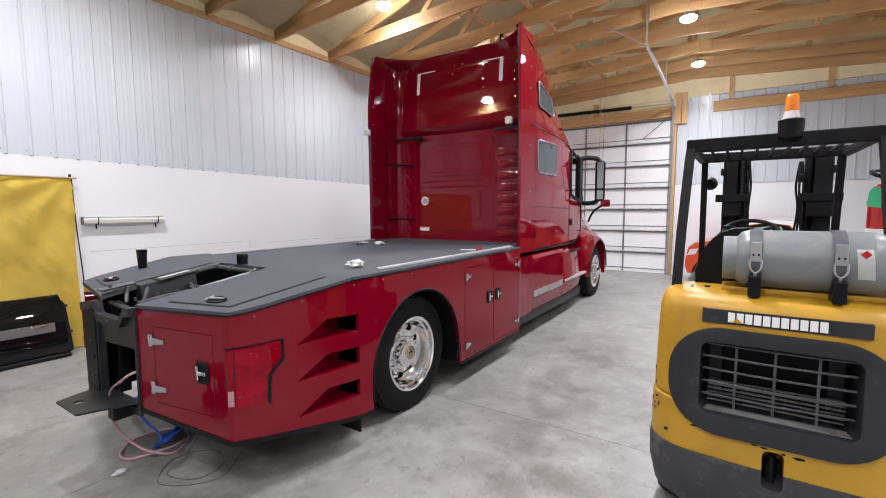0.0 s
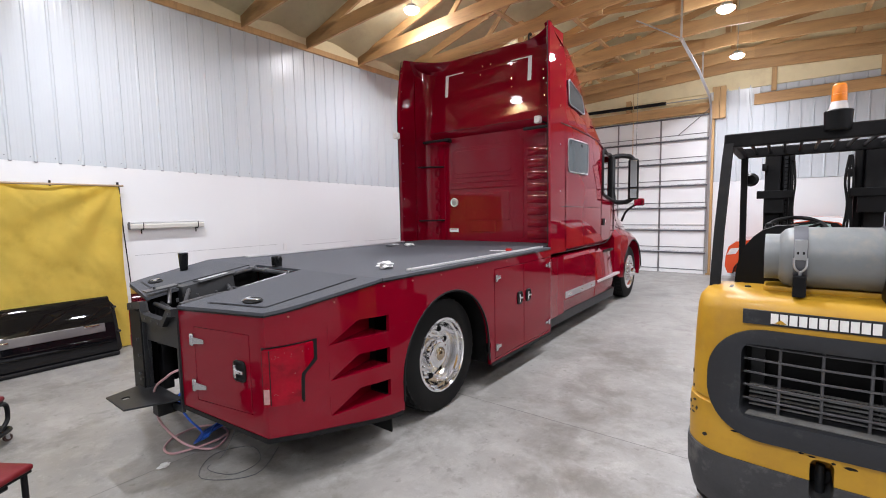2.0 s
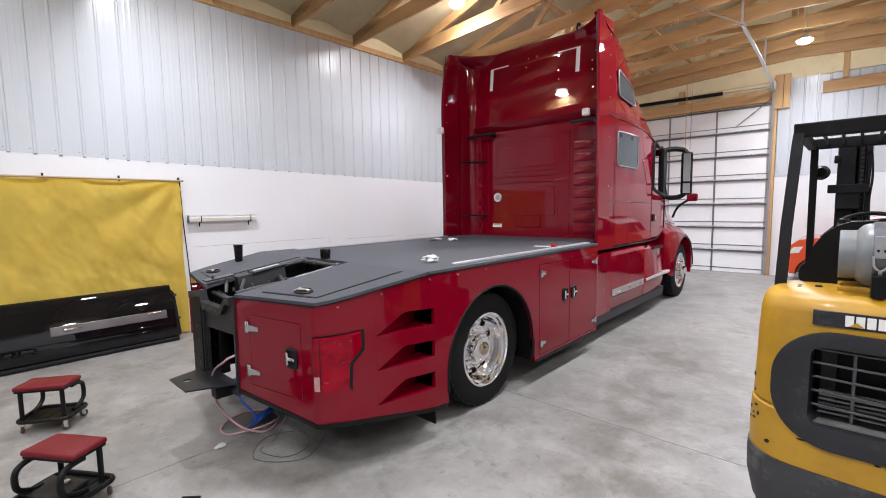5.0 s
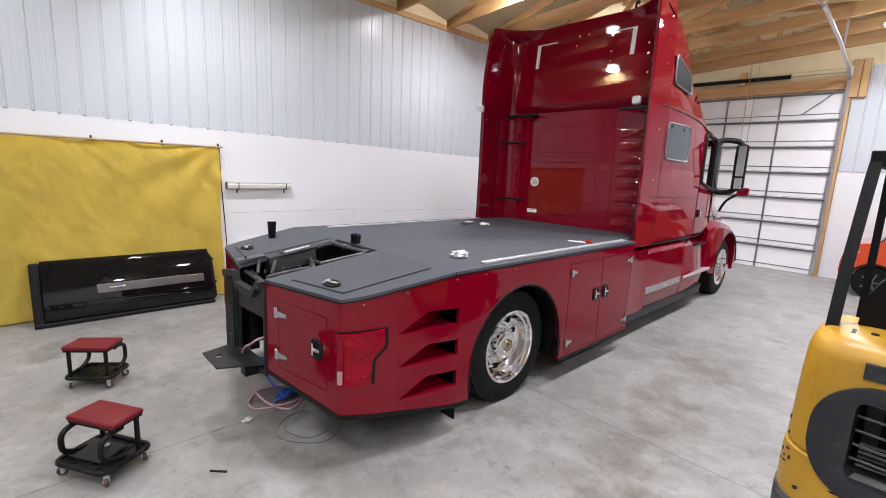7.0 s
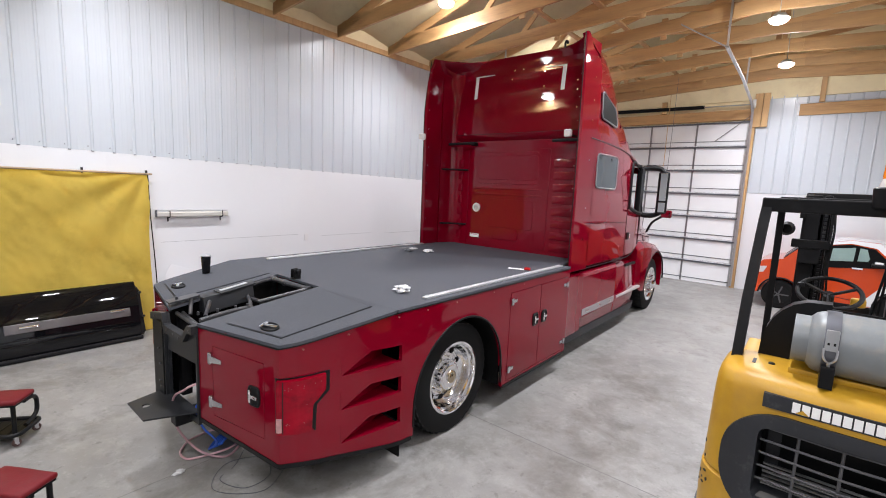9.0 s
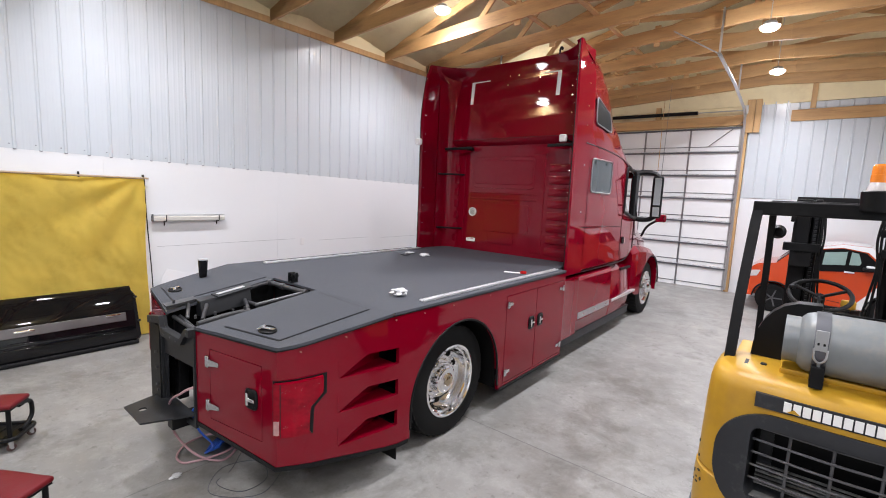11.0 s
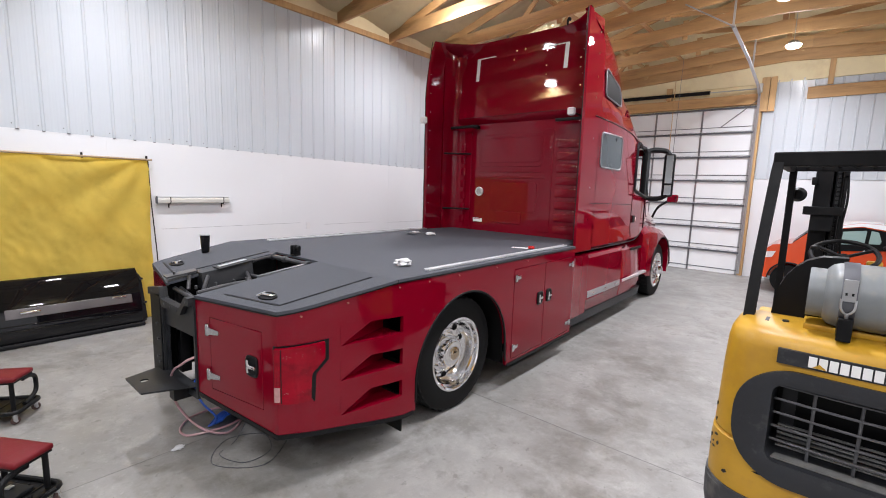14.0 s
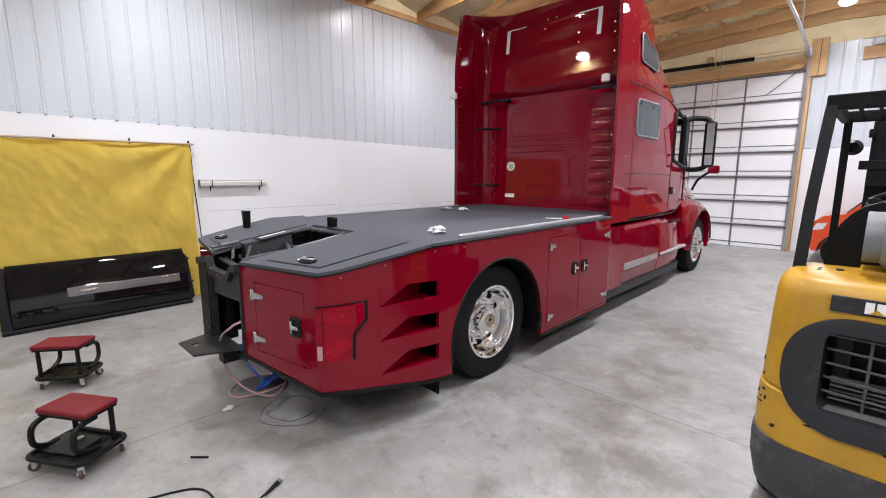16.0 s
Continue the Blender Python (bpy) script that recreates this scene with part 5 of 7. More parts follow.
# work lamps on bars
for sx, xo in ((1, 0.97), (-1, -1.205)):
    fl = part("bar", box(xo - 0.30 if sx > 0 else xo, xo + 0.2 if sx > 0 else xo + 0.62, BACK - 0.16, BACK - 0.13, 2.845, 2.885, 0.006), SATIN, bw, "black lamp bar")
    part("bracket", box(xo + (0.10 if sx > 0 else 0.5), xo + (0.16 if sx > 0 else 0.56), BACK - 0.15, BACK - 0.01, 2.84, 2.89, 0.005), SATIN, fl)
    yl = BACK - 0.33 if sx > 0 else 2.085
    f2 = part("work_lamp", box(xo - 0.046, xo + 0.046, yl - 0.03, yl + 0.04, 2.878, 2.975, 0.022, seg=3), WHITEP, fl, "white-faced work lamp")
    part("lens", box(xo - 0.037, xo + 0.037, yl - 0.034, yl - 0.028, 2.888, 2.965, 0.002), LENSWH, f2)
    part("lamp_stalk", rod((xo, yl + 0.02, 2.925), (xo + (0.1 if sx > 0 else 0.02), BACK - 0.145, 2.868), 0.012, sides=8), SATIN, f2)
for k, z in enumerate((2.47, 1.62)):
    part("tie_bar", rod((-1.18, BACK - 0.30, z), (-0.80, BACK - 0.02, z), 0.014), SATIN, bw, "black tie bar")
part("roof_hook", tube([(0.70, 2.72, 4.06), (0.70, 2.72, 4.12), (0.715, 2.72, 4.145), (0.735, 2.72, 4.13), (0.725, 2.72, 4.11)], 0.014), SATIN, truck)


# sleeper side windows
def side_window(pts, name, glass):
    """A rounded window in a bright frame on the right side: pts of (y, z)."""
    c = Vector((sum(p[0] for p in pts) / len(pts), sum(p[1] for p in pts) / len(pts)))
    rnd = []
    n_ = len(pts)
    for i in range(n_):
        a, b, d = Vector(pts[i - 1]), Vector(pts[i]), Vector(pts[(i + 1) % n_])
        u, v = (a - b).normalized() * 0.07, (d - b).normalized() * 0.07
        for t in (0, 0.25, 0.5, 0.75, 1.0):
            rnd.append(b + u * (1 - t) ** 2 + v * t ** 2)

    def wid(y, z):
        if z < 2.83:
            return SIDE
        f = min(1.0, max(0.0, (y - 2.76) / 0.8))
        g = (z - 2.83) / 0.5
        return SIDE + 0.014 - (0.012 + 0.045 * f) * g - 0.02 * f * max(0, z - 3.3)

    for side in (1, -1):
        w = part(name, slab([tuple(c + (p - c) * 1.0) for p in rnd], lambda u, v: (side * (wid(u, v) - 0.02), u, v), (side * 0.026, 0, 0)), DARKGL if glass is None else glass, truck, "dark side window in a bright frame")
        part("window_frame", tube([(side * (wid(p.x, p.y) + 0.006), p.x, p.y) for p in rnd + rnd[:1]], 0.010, None, 8, smooth=1), FRAMEG, w, "bright aluminium frame")


side_window([(2.84, 2.27), (3.60, 2.26), (3.60, 2.71), (2.84, 2.71)], "sleeper_window", mat("blind_glass", (0.055, 0.066, 0.070), 0.12, vary=0.15, scale=1.2, coat=0.3, bump=0.0, spec=0.2))
side_window([(2.86, 3.16), (3.50, 3.11), (3.44, 3.36), (2.86, 3.50)], "upper_window", DARKGL)
for y in (2.95, 3.35):
    part("window_knob", rod((SIDE, y, 2.66), (SIDE + 0.012, y, 2.66), 0.020, sides=12), SATIN, truck)
# seams of the sleeper side and door
for sx in (1, -1):
    def line(pts, r=0.006, m=SATIN, nm="panel_seam"):
        part(nm, tube([(sx * x, y, z) for x, y, z in pts], r, None, 5, smooth=4), m, truck)
    line([(1.212, 2.60, 2.88), (1.212, 3.3, 2.86), (1.21, 4.0, 2.80), (1.20, 4.45, 2.68), (1.15, 4.85, 2.60)], 0.008)
    line([(1.212, 2.62, 1.80), (1.212, 3.4, 1.79), (1.212, 4.24, 1.77)], 0.004)
    line([(1.19, 2.30, 1.195), (1.19, 3.4, 1.19), (1.19, 4.2, 1.19), (1.17, 4.7, 1.21), (1.12, 5.1, 1.30)], 0.009)
    line([(1.209, 4.25, 1.3), (1.209, 4.25, 2.0), (1.209, 4.27, 2.68)], 0.005)
    line([(1.17, 5.04, 1.36), (1.17, 5.04, 1.85)], 0.005)
    part("door_handle", box(sx * 1.205 - 0.012, sx * 1.205 + 0.020, 4.31, 4.40, 1.49, 1.60, 0.008), SATIN, truck, "black door handle")
    part("key_plate", box(sx * 1.205 - 0.012, sx * 1.205 + 0.012, 4.43, 4.47, 1.50, 1.58, 0.005), CHROME, truck)
    # side skirts under the sleeper and cab, tank steps
    sk = part("side_skirt", loft([[(sx * 0.85, y, 1.15), (sx * 1.17, y, 1.15), (sx * 1.205, y, 1.135), (sx * 1.225, y, 1.09), (sx * 1.225, y, 0.53), (sx * 1.214, y, 0.50), (sx * 1.195, y, 0.375), (sx * 0.85, y, 0.375)] for y in (2.12, 2.6, 3.2, 3.955)]), RED, truck, "red side skirt")
    part("corner_panel", slab([(1.0, 2.104), (1.283, 2.104), (1.278, 2.14), (1.244, 2.20), (1.234, 2.26), (1.229, 2.672), (1.0, 2.672)], lambda u, v: (sx * u, v, 0.372), (0, 0, 0.77)), RED, sk, "red angled corner panel")
    part("skirt_edge", box(sx * 1.19 - 0.03, sx * 1.19 + 0.012, 2.13, 5.0, 0.355, 0.378, 0.004), SATIN, sk, "thin black lower edge")
    part("skirt_strip", box(sx * 1.224 - 0.004, sx * 1.224 + 0.010, 2.73, 3.935, 0.555, 0.645, 0.004), BAND2, sk, "aluminium rub strip")
    for y in (2.9, 3.33, 3.76):
        part("strip_lamp", box(sx * 1.232 - 0.004, sx * 1.232 + 0.012, y - 0.06, y + 0.06, 0.585, 0.610, 0.005), CHROME, sk)
    part("skirt_seam", box(sx * 1.2 - 0.03, sx * 1.2 + 0.027, 2.674, 2.682, 0.38, 1.13), SATIN, sk, smooth=False)
    part("skirt_lower", loft([[(sx * 0.85, y, 0.372), (sx * 1.19, y, 0.372), (sx * 1.172, y, 0.225), (sx * 0.85, y, 0.225)] for y in (2.12, 3.0, 5.05)]), CHARCOAL, truck, "black lower skirt")
    s2 = part("step_skirt", loft([[(sx * 0.85, y, zt), (sx * (w - 0.10), y, zt), (sx * (w - 0.02), y, zt - 0.08), (sx * w, y, 0.66), (sx * (w + 0.02), y, 0.60), (sx * (w - 0.01), y, 0.375), (sx * 0.85, y, 0.375)] for y, w, zt in ((3.975, 1.21, 1.15), (4.5, 1.20, 1.14), (5.0, 1.17, 1.10), (5.3, 1.10, 1.0))]), RED, truck, "red step fairing")
    part("step", box(sx * 1.16 - 0.09, sx * 1.16 + 0.075, 4.05, 5.25, 0.585, 0.625, 0.01), ALUS, s2, "aluminium step tread")
    part("vent_slot", box(sx * 1.19 - 0.03, sx * 1.19 + 0.012, 4.45, 4.95, 1.035, 1.075, 0.008), SATIN, s2, "dark slot")
    # mirror
    toe = Matrix.Translation((sx * 1.47, 5.12, 0)) @ pose(0, 0, 0, 0, 0, 14 * sx) @ Matrix.Translation((-sx * 1.47, -5.12, 0))
    mi = part("mirror", box(sx * 1.47 - 0.085, sx * 1.47 + 0.085, 5.08, 5.16, 1.90, 2.60, 0.04, seg=3, m=toe), SATIN, truck, "black door mirror on two arms")
    part("mirror_glass", box(sx * 1.47 - 0.052, sx * 1.47 + 0.052, 5.072, 5.079, 2.12, 2.57, 0.003, m=toe), CHROME, mi, "mirror glass", smooth=False)
    part("mirror_glass", box(sx * 1.47 - 0.052, sx * 1.47 + 0.052, 5.072, 5.079, 1.93, 2.09, 0.003, m=toe), CHROME, mi, smooth=False)
    part("mirror_arm", tube([(sx * 1.14, 4.98, 2.63), (sx * 1.25, 5.08, 2.66), (sx * 1.40, 5.14, 2.64), (sx * 1.47, 5.14, 2.57)], 0.042), SATIN, mi)
    part("mirror_arm", tube([(sx * 1.14, 5.10, 1.88), (sx * 1.25, 5.12, 1.86), (sx * 1.38, 5.14, 1.88), (sx * 1.47, 5.14, 1.95)], 0.040), SATIN, mi)
    part("mirror_post", box(sx * 1.15 - 0.03, sx * 1.15 + 0.045, 4.86, 5.04, 1.86, 2.64, 0.014), SATIN, mi)
    hm = part("hood_mirror", box(sx * 1.32 - 0.09, sx * 1.32 + 0.09, 6.10, 6.20, 1.80, 1.94, 0.03, seg=3), RED, truck, "red bonnet mirror")
    part("mirror_glass", box(sx * 1.32 - 0.075, sx * 1.32 + 0.075, 6.092, 6.099, 1.815, 1.925), CHROME, hm, smooth=False)
    part("mirror_arm", tube([(sx * 0.98, 6.2, 1.50), (sx * 1.08, 6.18, 1.70), (sx * 1.28, 6.15, 1.84)], 0.022), SATIN, hm)
part("antenna", rod((1.50, 5.14, 2.62), (1.52, 5.14, 4.1), 0.004, r2=0.002, sides=6), STRUT, truck)

# ---- forklift: y runs forward, the rear face stands at y = 0 ----
FX, FY = 3.715, -0.30
fork = thing("forklift", "worn yellow and black gas forklift, seen from behind", "forklift", (FX, FY, 0.0), 0.0)


def slice_(z, hw, back, rc, front=0.42):
    """Rounded plan section of the counterweight at z."""
    pts = []
    for k in range(9):
        a = math.pi / 2 * k / 8
        pts.append((-hw + rc - rc * math.sin(a) if k else -hw + rc, back + rc - rc * math.cos(a), z))
    left = pts
    right = [(-x, y, zz) for x, y, zz in reversed(left)]
    bow = [(x, back - 0.035 * (1 - (x / hw) ** 2), z) for x in (0.22, 0.11, 0.0, -0.11, -0.22)]
    left = [(x, y - 0.035 * (1 - (x / hw) ** 2), zz) for x, y, zz in left]
    right = [(x, y - 0.035 * (1 - (x / hw) ** 2), zz) for x, y, zz in right]
    return [(-hw, front, z)] + list(reversed(left)) + list(reversed(bow)) + list(reversed(right)) + [(hw, front, z)]


yel = loft([slice_(z, hw, b, rc) for z, hw, b, rc in ((0.43, 0.565, 0.0, 0.20), (0.66, 0.565, 0.0, 0.19), (0.716, 0.561, 0.002, 0.185), (0.722, 0.557, 0.006, 0.185), (0.726, 0.547, 0.016, 0.185), (0.734, 0.547, 0.016, 0.185), (0.738, 0.554, 0.009, 0.18), (0.745, 0.555, 0.008, 0.18), (1.10, 0.545, 0.02, 0.17), (1.225, 0.538, 0.028, 0.165), (1.275, 0.528, 0.040, 0.16), (1.303, 0.508, 0.065, 0.155), (1.317, 0.48, 0.10, 0.15), (1.324, 0.42, 0.16, 0.12))])


def pill(hw, hh, r, cx, cz, n_=8):
    """Rounded outline in x and z."""
    pts = []
    for sx, sz, a0 in ((1, 1, 0), (-1, 1, 90), (-1, -1, 180), (1, -1, 270)):
        for k in range(n_ + 1):
            a = radians(a0 + 90 * k / n_)
            pts.append((cx + sx * (hw - r) + r * math.cos(a), cz + sz * (hh - r) + r * math.sin(a)))
    return pts


GX, GZ = 0.01, 0.885
yel = carve(yel, slab(pill(0.345, 0.21, 0.05, GX, GZ), lambda u, v: (u, -0.2, v), (0, 0.55, 0)), slab(pill(0.045, 0.10, 0.03, 0.02, 0.46), lambda u, v: (u, -0.2, v), (0, 0.35, 0)))
cw = part("counterweight", yel, YELLOW, fork, "chipped yellow counterweight")
# charcoal surround, following the bowed face
oval = pill(0.475, 0.282, 0.25, GX, GZ - 0.016, 12)
inner = pill(0.325, 0.19, 0.05, GX, GZ, 12)
sur = bmesh.new()


def face_y(x, z):
    t = 0.0 if z < 0.7 else (z - 0.7) * 0.05 + 0.004
    e = max(0.0, abs(x) - 0.37)
    return t - 0.035 * (1 - (x / 0.54) ** 2) + e * e * 1.6


of = [sur.verts.new((u, face_y(u, v) - 0.022, v)) for u, v in oval]
ob_ = [sur.verts.new((u, face_y(u, v) + 0.01, v)) for u, v in oval]
mf = [sur.verts.new((u * 0.4 + iu * 0.6, face_y(u * 0.4 + iu * 0.6, v * 0.4 + iv * 0.6) - 0.028, v * 0.4 + iv * 0.6)) for (u, v), (iu, iv) in zip(oval, inner)]
nf = [sur.verts.new((iu, face_y(iu, iv) - 0.020, iv)) for iu, iv in inner]
nb = [sur.verts.new((iu * 0.97, 0.298, GZ + (iv - GZ) * 0.97)) for iu, iv in inner]
for a, b in ((ob_, of), (of, mf), (mf, nf), (nf, nb)):
    for k in range(len(a)):
        j = (k + 1) % len(a)
        sur.faces.new((a[k], a[j], b[j], b[k]))
part("grille_surround", sur, CHARCOAL, fork, "scuffed charcoal grille surround")
gr = part("grille", box(GX - 0.325, GX + 0.325, 0.30, 0.31, GZ - 0.19, GZ + 0.19), SATIN, fork, "dark grille opening", smooth=False)
for z in (GZ - 0.117, GZ - 0.047, GZ + 0.023, GZ + 0.093, GZ + 0.163):
    part("grille_bar", tube([(GX - 0.315, 0.055, z), (GX, 0.035, z), (GX + 0.315, 0.055, z)], 0.0065, None, 6), BARGREY, gr, "grey horizontal grille bar")
for dx in (-0.165, 0.001, 0.175):
    part("grille_bar", rod((GX + dx, 0.05, GZ - 0.18), (GX + dx, 0.05, GZ + 0.18), 0.007, sides=8), BARGREY, gr)
for k in range(6):
    part("radiator_slat", box(GX - 0.29, GX + 0.29, 0.12, 0.135, GZ - 0.175 + 0.022 * k, GZ - 0.168 + 0.022 * k), DUSTY, gr, smooth=False)
for dx in (-0.26, 0.26):
    part("grille_post", box(GX + dx - 0.03, GX + dx + 0.03, 0.20, 0.23, GZ - 0.19, GZ + 0.19), STEELB, gr, smooth=False)
part("grille_sill", slab([(GX - 0.30, 0.0), (GX + 0.30, 0.0), (GX + 0.285, 1.0), (GX - 0.285, 1.0)], lambda u, v: (u, face_y(u, 0.7) + 0.012 + 0.05 * v, GZ - 0.186 + 0.006 * v), (0, 0, 0.006)), DUSTY, gr, "dust-covered lower sill", smooth=False)
# black skirt
part("skirt", carve(loft([slice_(z, hw, b, rc) for z, hw, b, rc in ((0.09, 0.51, 0.10, 0.22), (0.14, 0.55, 0.04, 0.22), (0.30, 0.572, -0.006, 0.21), (0.44, 0.574, -0.010, 0.20))] ), slab(pill(0.045, 0.10, 0.03, 0.02, 0.46), lambda u, v: (u, -0.2, v), (0, 0.35, 0)), box(-0.14, -0.08, -0.2, 0.3, 0.0, 0.24)), SKIRT, fork, "scraped black lower skirt")
part("skirt_rise", carve(loft([slice_(z, 0.572, -0.009, 0.20) for z in (0.43, 0.50)]), slab([(-0.8, 0.468), (-0.3, 0.455), (0.4, 0.442), (0.8, 0.442), (0.8, 0.8), (-0.8, 0.8)], lambda u, v: (u, -0.3, v), (0, 0.9, 0)), slab(pill(0.045, 0.10, 0.03, 0.02, 0.46), lambda u, v: (u, -0.2, v), (0, 0.35, 0))), SKIRT, fork)
part("tow_pin", rod((0.02, 0.06, 0.36), (0.02, 0.06, 0.50), 0.018), STEELB, fork)
# name strip: plain white blocks in place of lettering
ns = part("name_strip", slab([(-0.315, 0.0), (0.355, 0.0), (0.355, 0.07), (-0.315, 0.07)], lambda u, v: (u, face_y(u, 1.17 + v) + 0.004, 1.178 + v), (0, -0.024, 0)), CHARCOAL, fork, "dark name strip with white blocks", smooth=False)
for k in range(11):
    x0 = -0.20 + 0.0365 * k
    part("block", slab([(x0, 0.012), (x0 + 0.030, 0.012), (x0 + 0.030, 0.062), (x0, 0.062)], lambda u, v: (u, face_y(u, 1.17 + v) - 0.019, 1.178 + v), (0, -0.003, 0)), SIGNW, ns, smooth=False)
part("triangle", slab([(-0.185, 0.014), (-0.135, 0.014), (-0.16, 0.034)], lambda u, v: (u, face_y(u, 1.17 + v) - 0.023, 1.178 + v), (0, -0.003, 0)), YELLOW, ns, "small yellow triangle", smooth=False)
for sx in (-1, 1):
    part("slot", box(sx * 0.385 - 0.008, sx * 0.385 + 0.008, 0.19, 0.28, 1.3205, 1.3255), SATIN, cw, smooth=False)
    part("hood_bolt", lathe([(0.0, 0.012), (0.014, 0.010), (0.016, 0.0)], pose(sx * 0.31, 0.24, 1.322), 12), STEELB, cw)

# gas cylinder on its cradle
TY, TZ, TR = 0.22, 1.502, 0.154
tank = thing("gas_cylinder", "dented grey gas cylinder strapped across the forklift", "gas cylinder", (FX, FY, 0.0))
along = Matrix.Translation((0, TY, TZ)) @ pose(0, 0, 0, 0, 90, 0)
part("shell", lathe([(0.0, -0.20), (0.06, -0.20), (0.12, -0.178), (0.143, -0.158), (TR - 0.003, -0.135), (TR, -0.11), (TR, 0.36), (0.145, 0.40), (0.12, 0.43), (0.06, 0.45), (0.0, 0.455)], along, 44), TANK, tank)
part("collar", lathe([(0.112, -0.235), (0.118, -0.24), (0.118, -0.14), (0.112, -0.14)], along, 40, closed=True), TANK, tank, "grey foot ring")
part("collar", lathe([(0.130, 0.385), (0.138, 0.385), (0.138, 0.56), (0.130, 0.56)], along, 40, closed=True), TANK, tank, "grey valve collar")
lab = []
b = bmesh.new()
for i in range(7):
    a = radians(150 + 9 * i)
    lab.append([(x + 0.012 * i / 6, TY + (TR + 0.002) * math.cos(a), TZ + (TR + 0.002) * math.sin(a)) for x in (0.318 - 0.03, 0.318 + 0.03)])
for u, v in zip(lab, lab[1:]):
    b.faces.new([b.verts.new(p) for p in (u[0], u[1], v[1], v[0])])
bmesh.ops.solidify(b, geom=list(b.faces), thickness=0.001)
part("label", b, SIGNW, tank, "white hazard label", smooth=False)
a = radians(160)
part("hazard_mark", slab([(0, 0.02), (0.02, 0), (0, -0.02), (-0.02, 0)], lambda u, v: (0.322 + u, TY - 0.1525 * 0.94 - 0.006, TZ + 0.055 + v), (0, -0.003, 0)), EXTRED, tank, "red diamond mark", smooth=False)
for xs in (-0.095, 0.235):
    st = part("strap", lathe([(TR + 0.002, -0.028), (TR + 0.006, -0.028), (TR + 0.006, 0.028), (TR + 0.002, 0.028)], Matrix.Translation((xs, TY, TZ)) @ pose(0, 0, 0, 0, 90, 0), 40, closed=True), STRUT, tank, "grey steel strap")
    part("strap_plate", box(xs - 0.024, xs + 0.024, TY - TR - 0.016, TY - TR - 0.006, TZ + 0.0, TZ + 0.10, 0.003, m=None), GALV, st, "galvanised buckle plate")
    for dx in (-0.011, 0.011):
        part("buckle_slot", box(xs + dx - 0.004, xs + dx + 0.004, TY - TR - 0.018, TY - TR - 0.015, TZ + 0.028, TZ + 0.040), SATIN, st, smooth=False)
    part("bail", tube([(xs - 0.025, TY - TR - 0.014, TZ + 0.01), (xs - 0.022, TY - TR - 0.016, TZ - 0.035), (xs, TY - TR - 0.012, TZ - 0.058), (xs + 0.022, TY - TR - 0.016, TZ - 0.035), (xs + 0.025, TY - TR - 0.014, TZ + 0.01)], 0.005, None, 6), GALV, st)
    part("eye_bolt", rod((xs, TY - TR + 0.0, TZ - 0.115), (xs, TY - TR - 0.012, TZ - 0.055), 0.007, sides=8), GALV, st)
    part("cradle_foot", box(xs - 0.026, xs + 0.026, TY - TR - 0.035, TY - 0.06, 1.322, 1.425, 0.004), SATIN, st, "black cradle foot")
part("cradle", box(-0.24, 0.45, TY - 0.06, TY + 0.13, 1.322, 1.350, 0.004), YELLOW, fork, "yellow cylinder cradle")
part("valve", tube([(0.50, TY - 0.06, TZ - 0.10), (0.46, TY - 0.14, TZ - 0.14), (0.43, TY - 0.15, TZ - 0.16)], 0.012), STEELB, tank)

# overhead guard
gd = part("overhead_guard", box(-0.475, 0.475, 0.55, 0.61, 2.125, 2.205, 0.008), MACHB, fork, "black overhead guard")
part("guard_bar", box(-0.455, 0.475, 1.66, 1.71, 2.150, 2.225, 0.008), MACHB, gd)
for sx in (-1, 1):
    part("guard_rail", box(sx * 0.45 - 0.025, sx * 0.45 + 0.025, 0.58, 1.68, 2.145, 2.195, 0.006), MACHB, gd)
    part("rear_post", loft([[(sx * xx - 0.025, y - 0.03, z), (sx * xx + 0.025, y - 0.03, z), (sx * xx + 0.025, y + 0.03, z), (sx * xx - 0.025, y + 0.03, z)] for xx, y, z in ((0.475, 0.28, 1.20), (0.47, 0.40, 1.62), (0.455, 0.56, 2.08), (0.45, 0.58, 2.15))]), MACHB, gd)
    part("front_post", loft([[(sx * xx - 0.022, y - 0.03, z), (sx * xx + 0.022, y - 0.03, z), (sx * xx + 0.022, y + 0.03, z), (sx * xx - 0.022, y + 0.03, z)] for xx, y, z in ((0.44, 1.90, 0.85), (0.44, 1.85, 1.3), (0.435, 1.68, 2.15))]), MACHB, gd)
for k in range(9):
    x = -0.36 + 0.09 * k
    part("guard_slat", box(x - 0.008, x + 0.008, 0.6, 1.67, 2.175, 2.197, 0.003), MACHB, gd)
part("work_light", lathe([(0.0, 0.05), (0.035, 0.04), (0.055, 0.0), (0.05, -0.02), (0.0, -0.02)], Matrix.Translation((-0.395, 1.78, 1.98)) @ pose(0, 0, 0, 90, 0, 0), 20), SATIN, gd, "round black work light")
BX = 0.048
bc = part("beacon_base", loft([[(BX + w * math.cos(a), 0.565 + w * math.sin(a), z) for a in (2 * math.pi * (k + 0.5) / 12 for k in range(12))] for w, z in ((0.056, 2.168), (0.060, 2.176), (0.063, 2.262), (0.064, 2.272), (0.056, 2.278))]), SATIN, gd, "black rubber beacon base")
part("collar", lathe([(0.045, 0.0), (0.045, 0.006), (0.034, 0.046), (0.0, 0.046)], pose(BX, 0.565, 2.276), 24), LENSWH, bc)
part("beacon_lens", lathe([(0.034, 0.0), (0.034, 0.040), (0.032, 0.042), (0.0325, 0.072), (0.029, 0.090), (0.022, 0.097), (0.0, 0.099)], pose(BX, 0.565, 2.320), 24), AMBER, bc, "amber beacon lens")
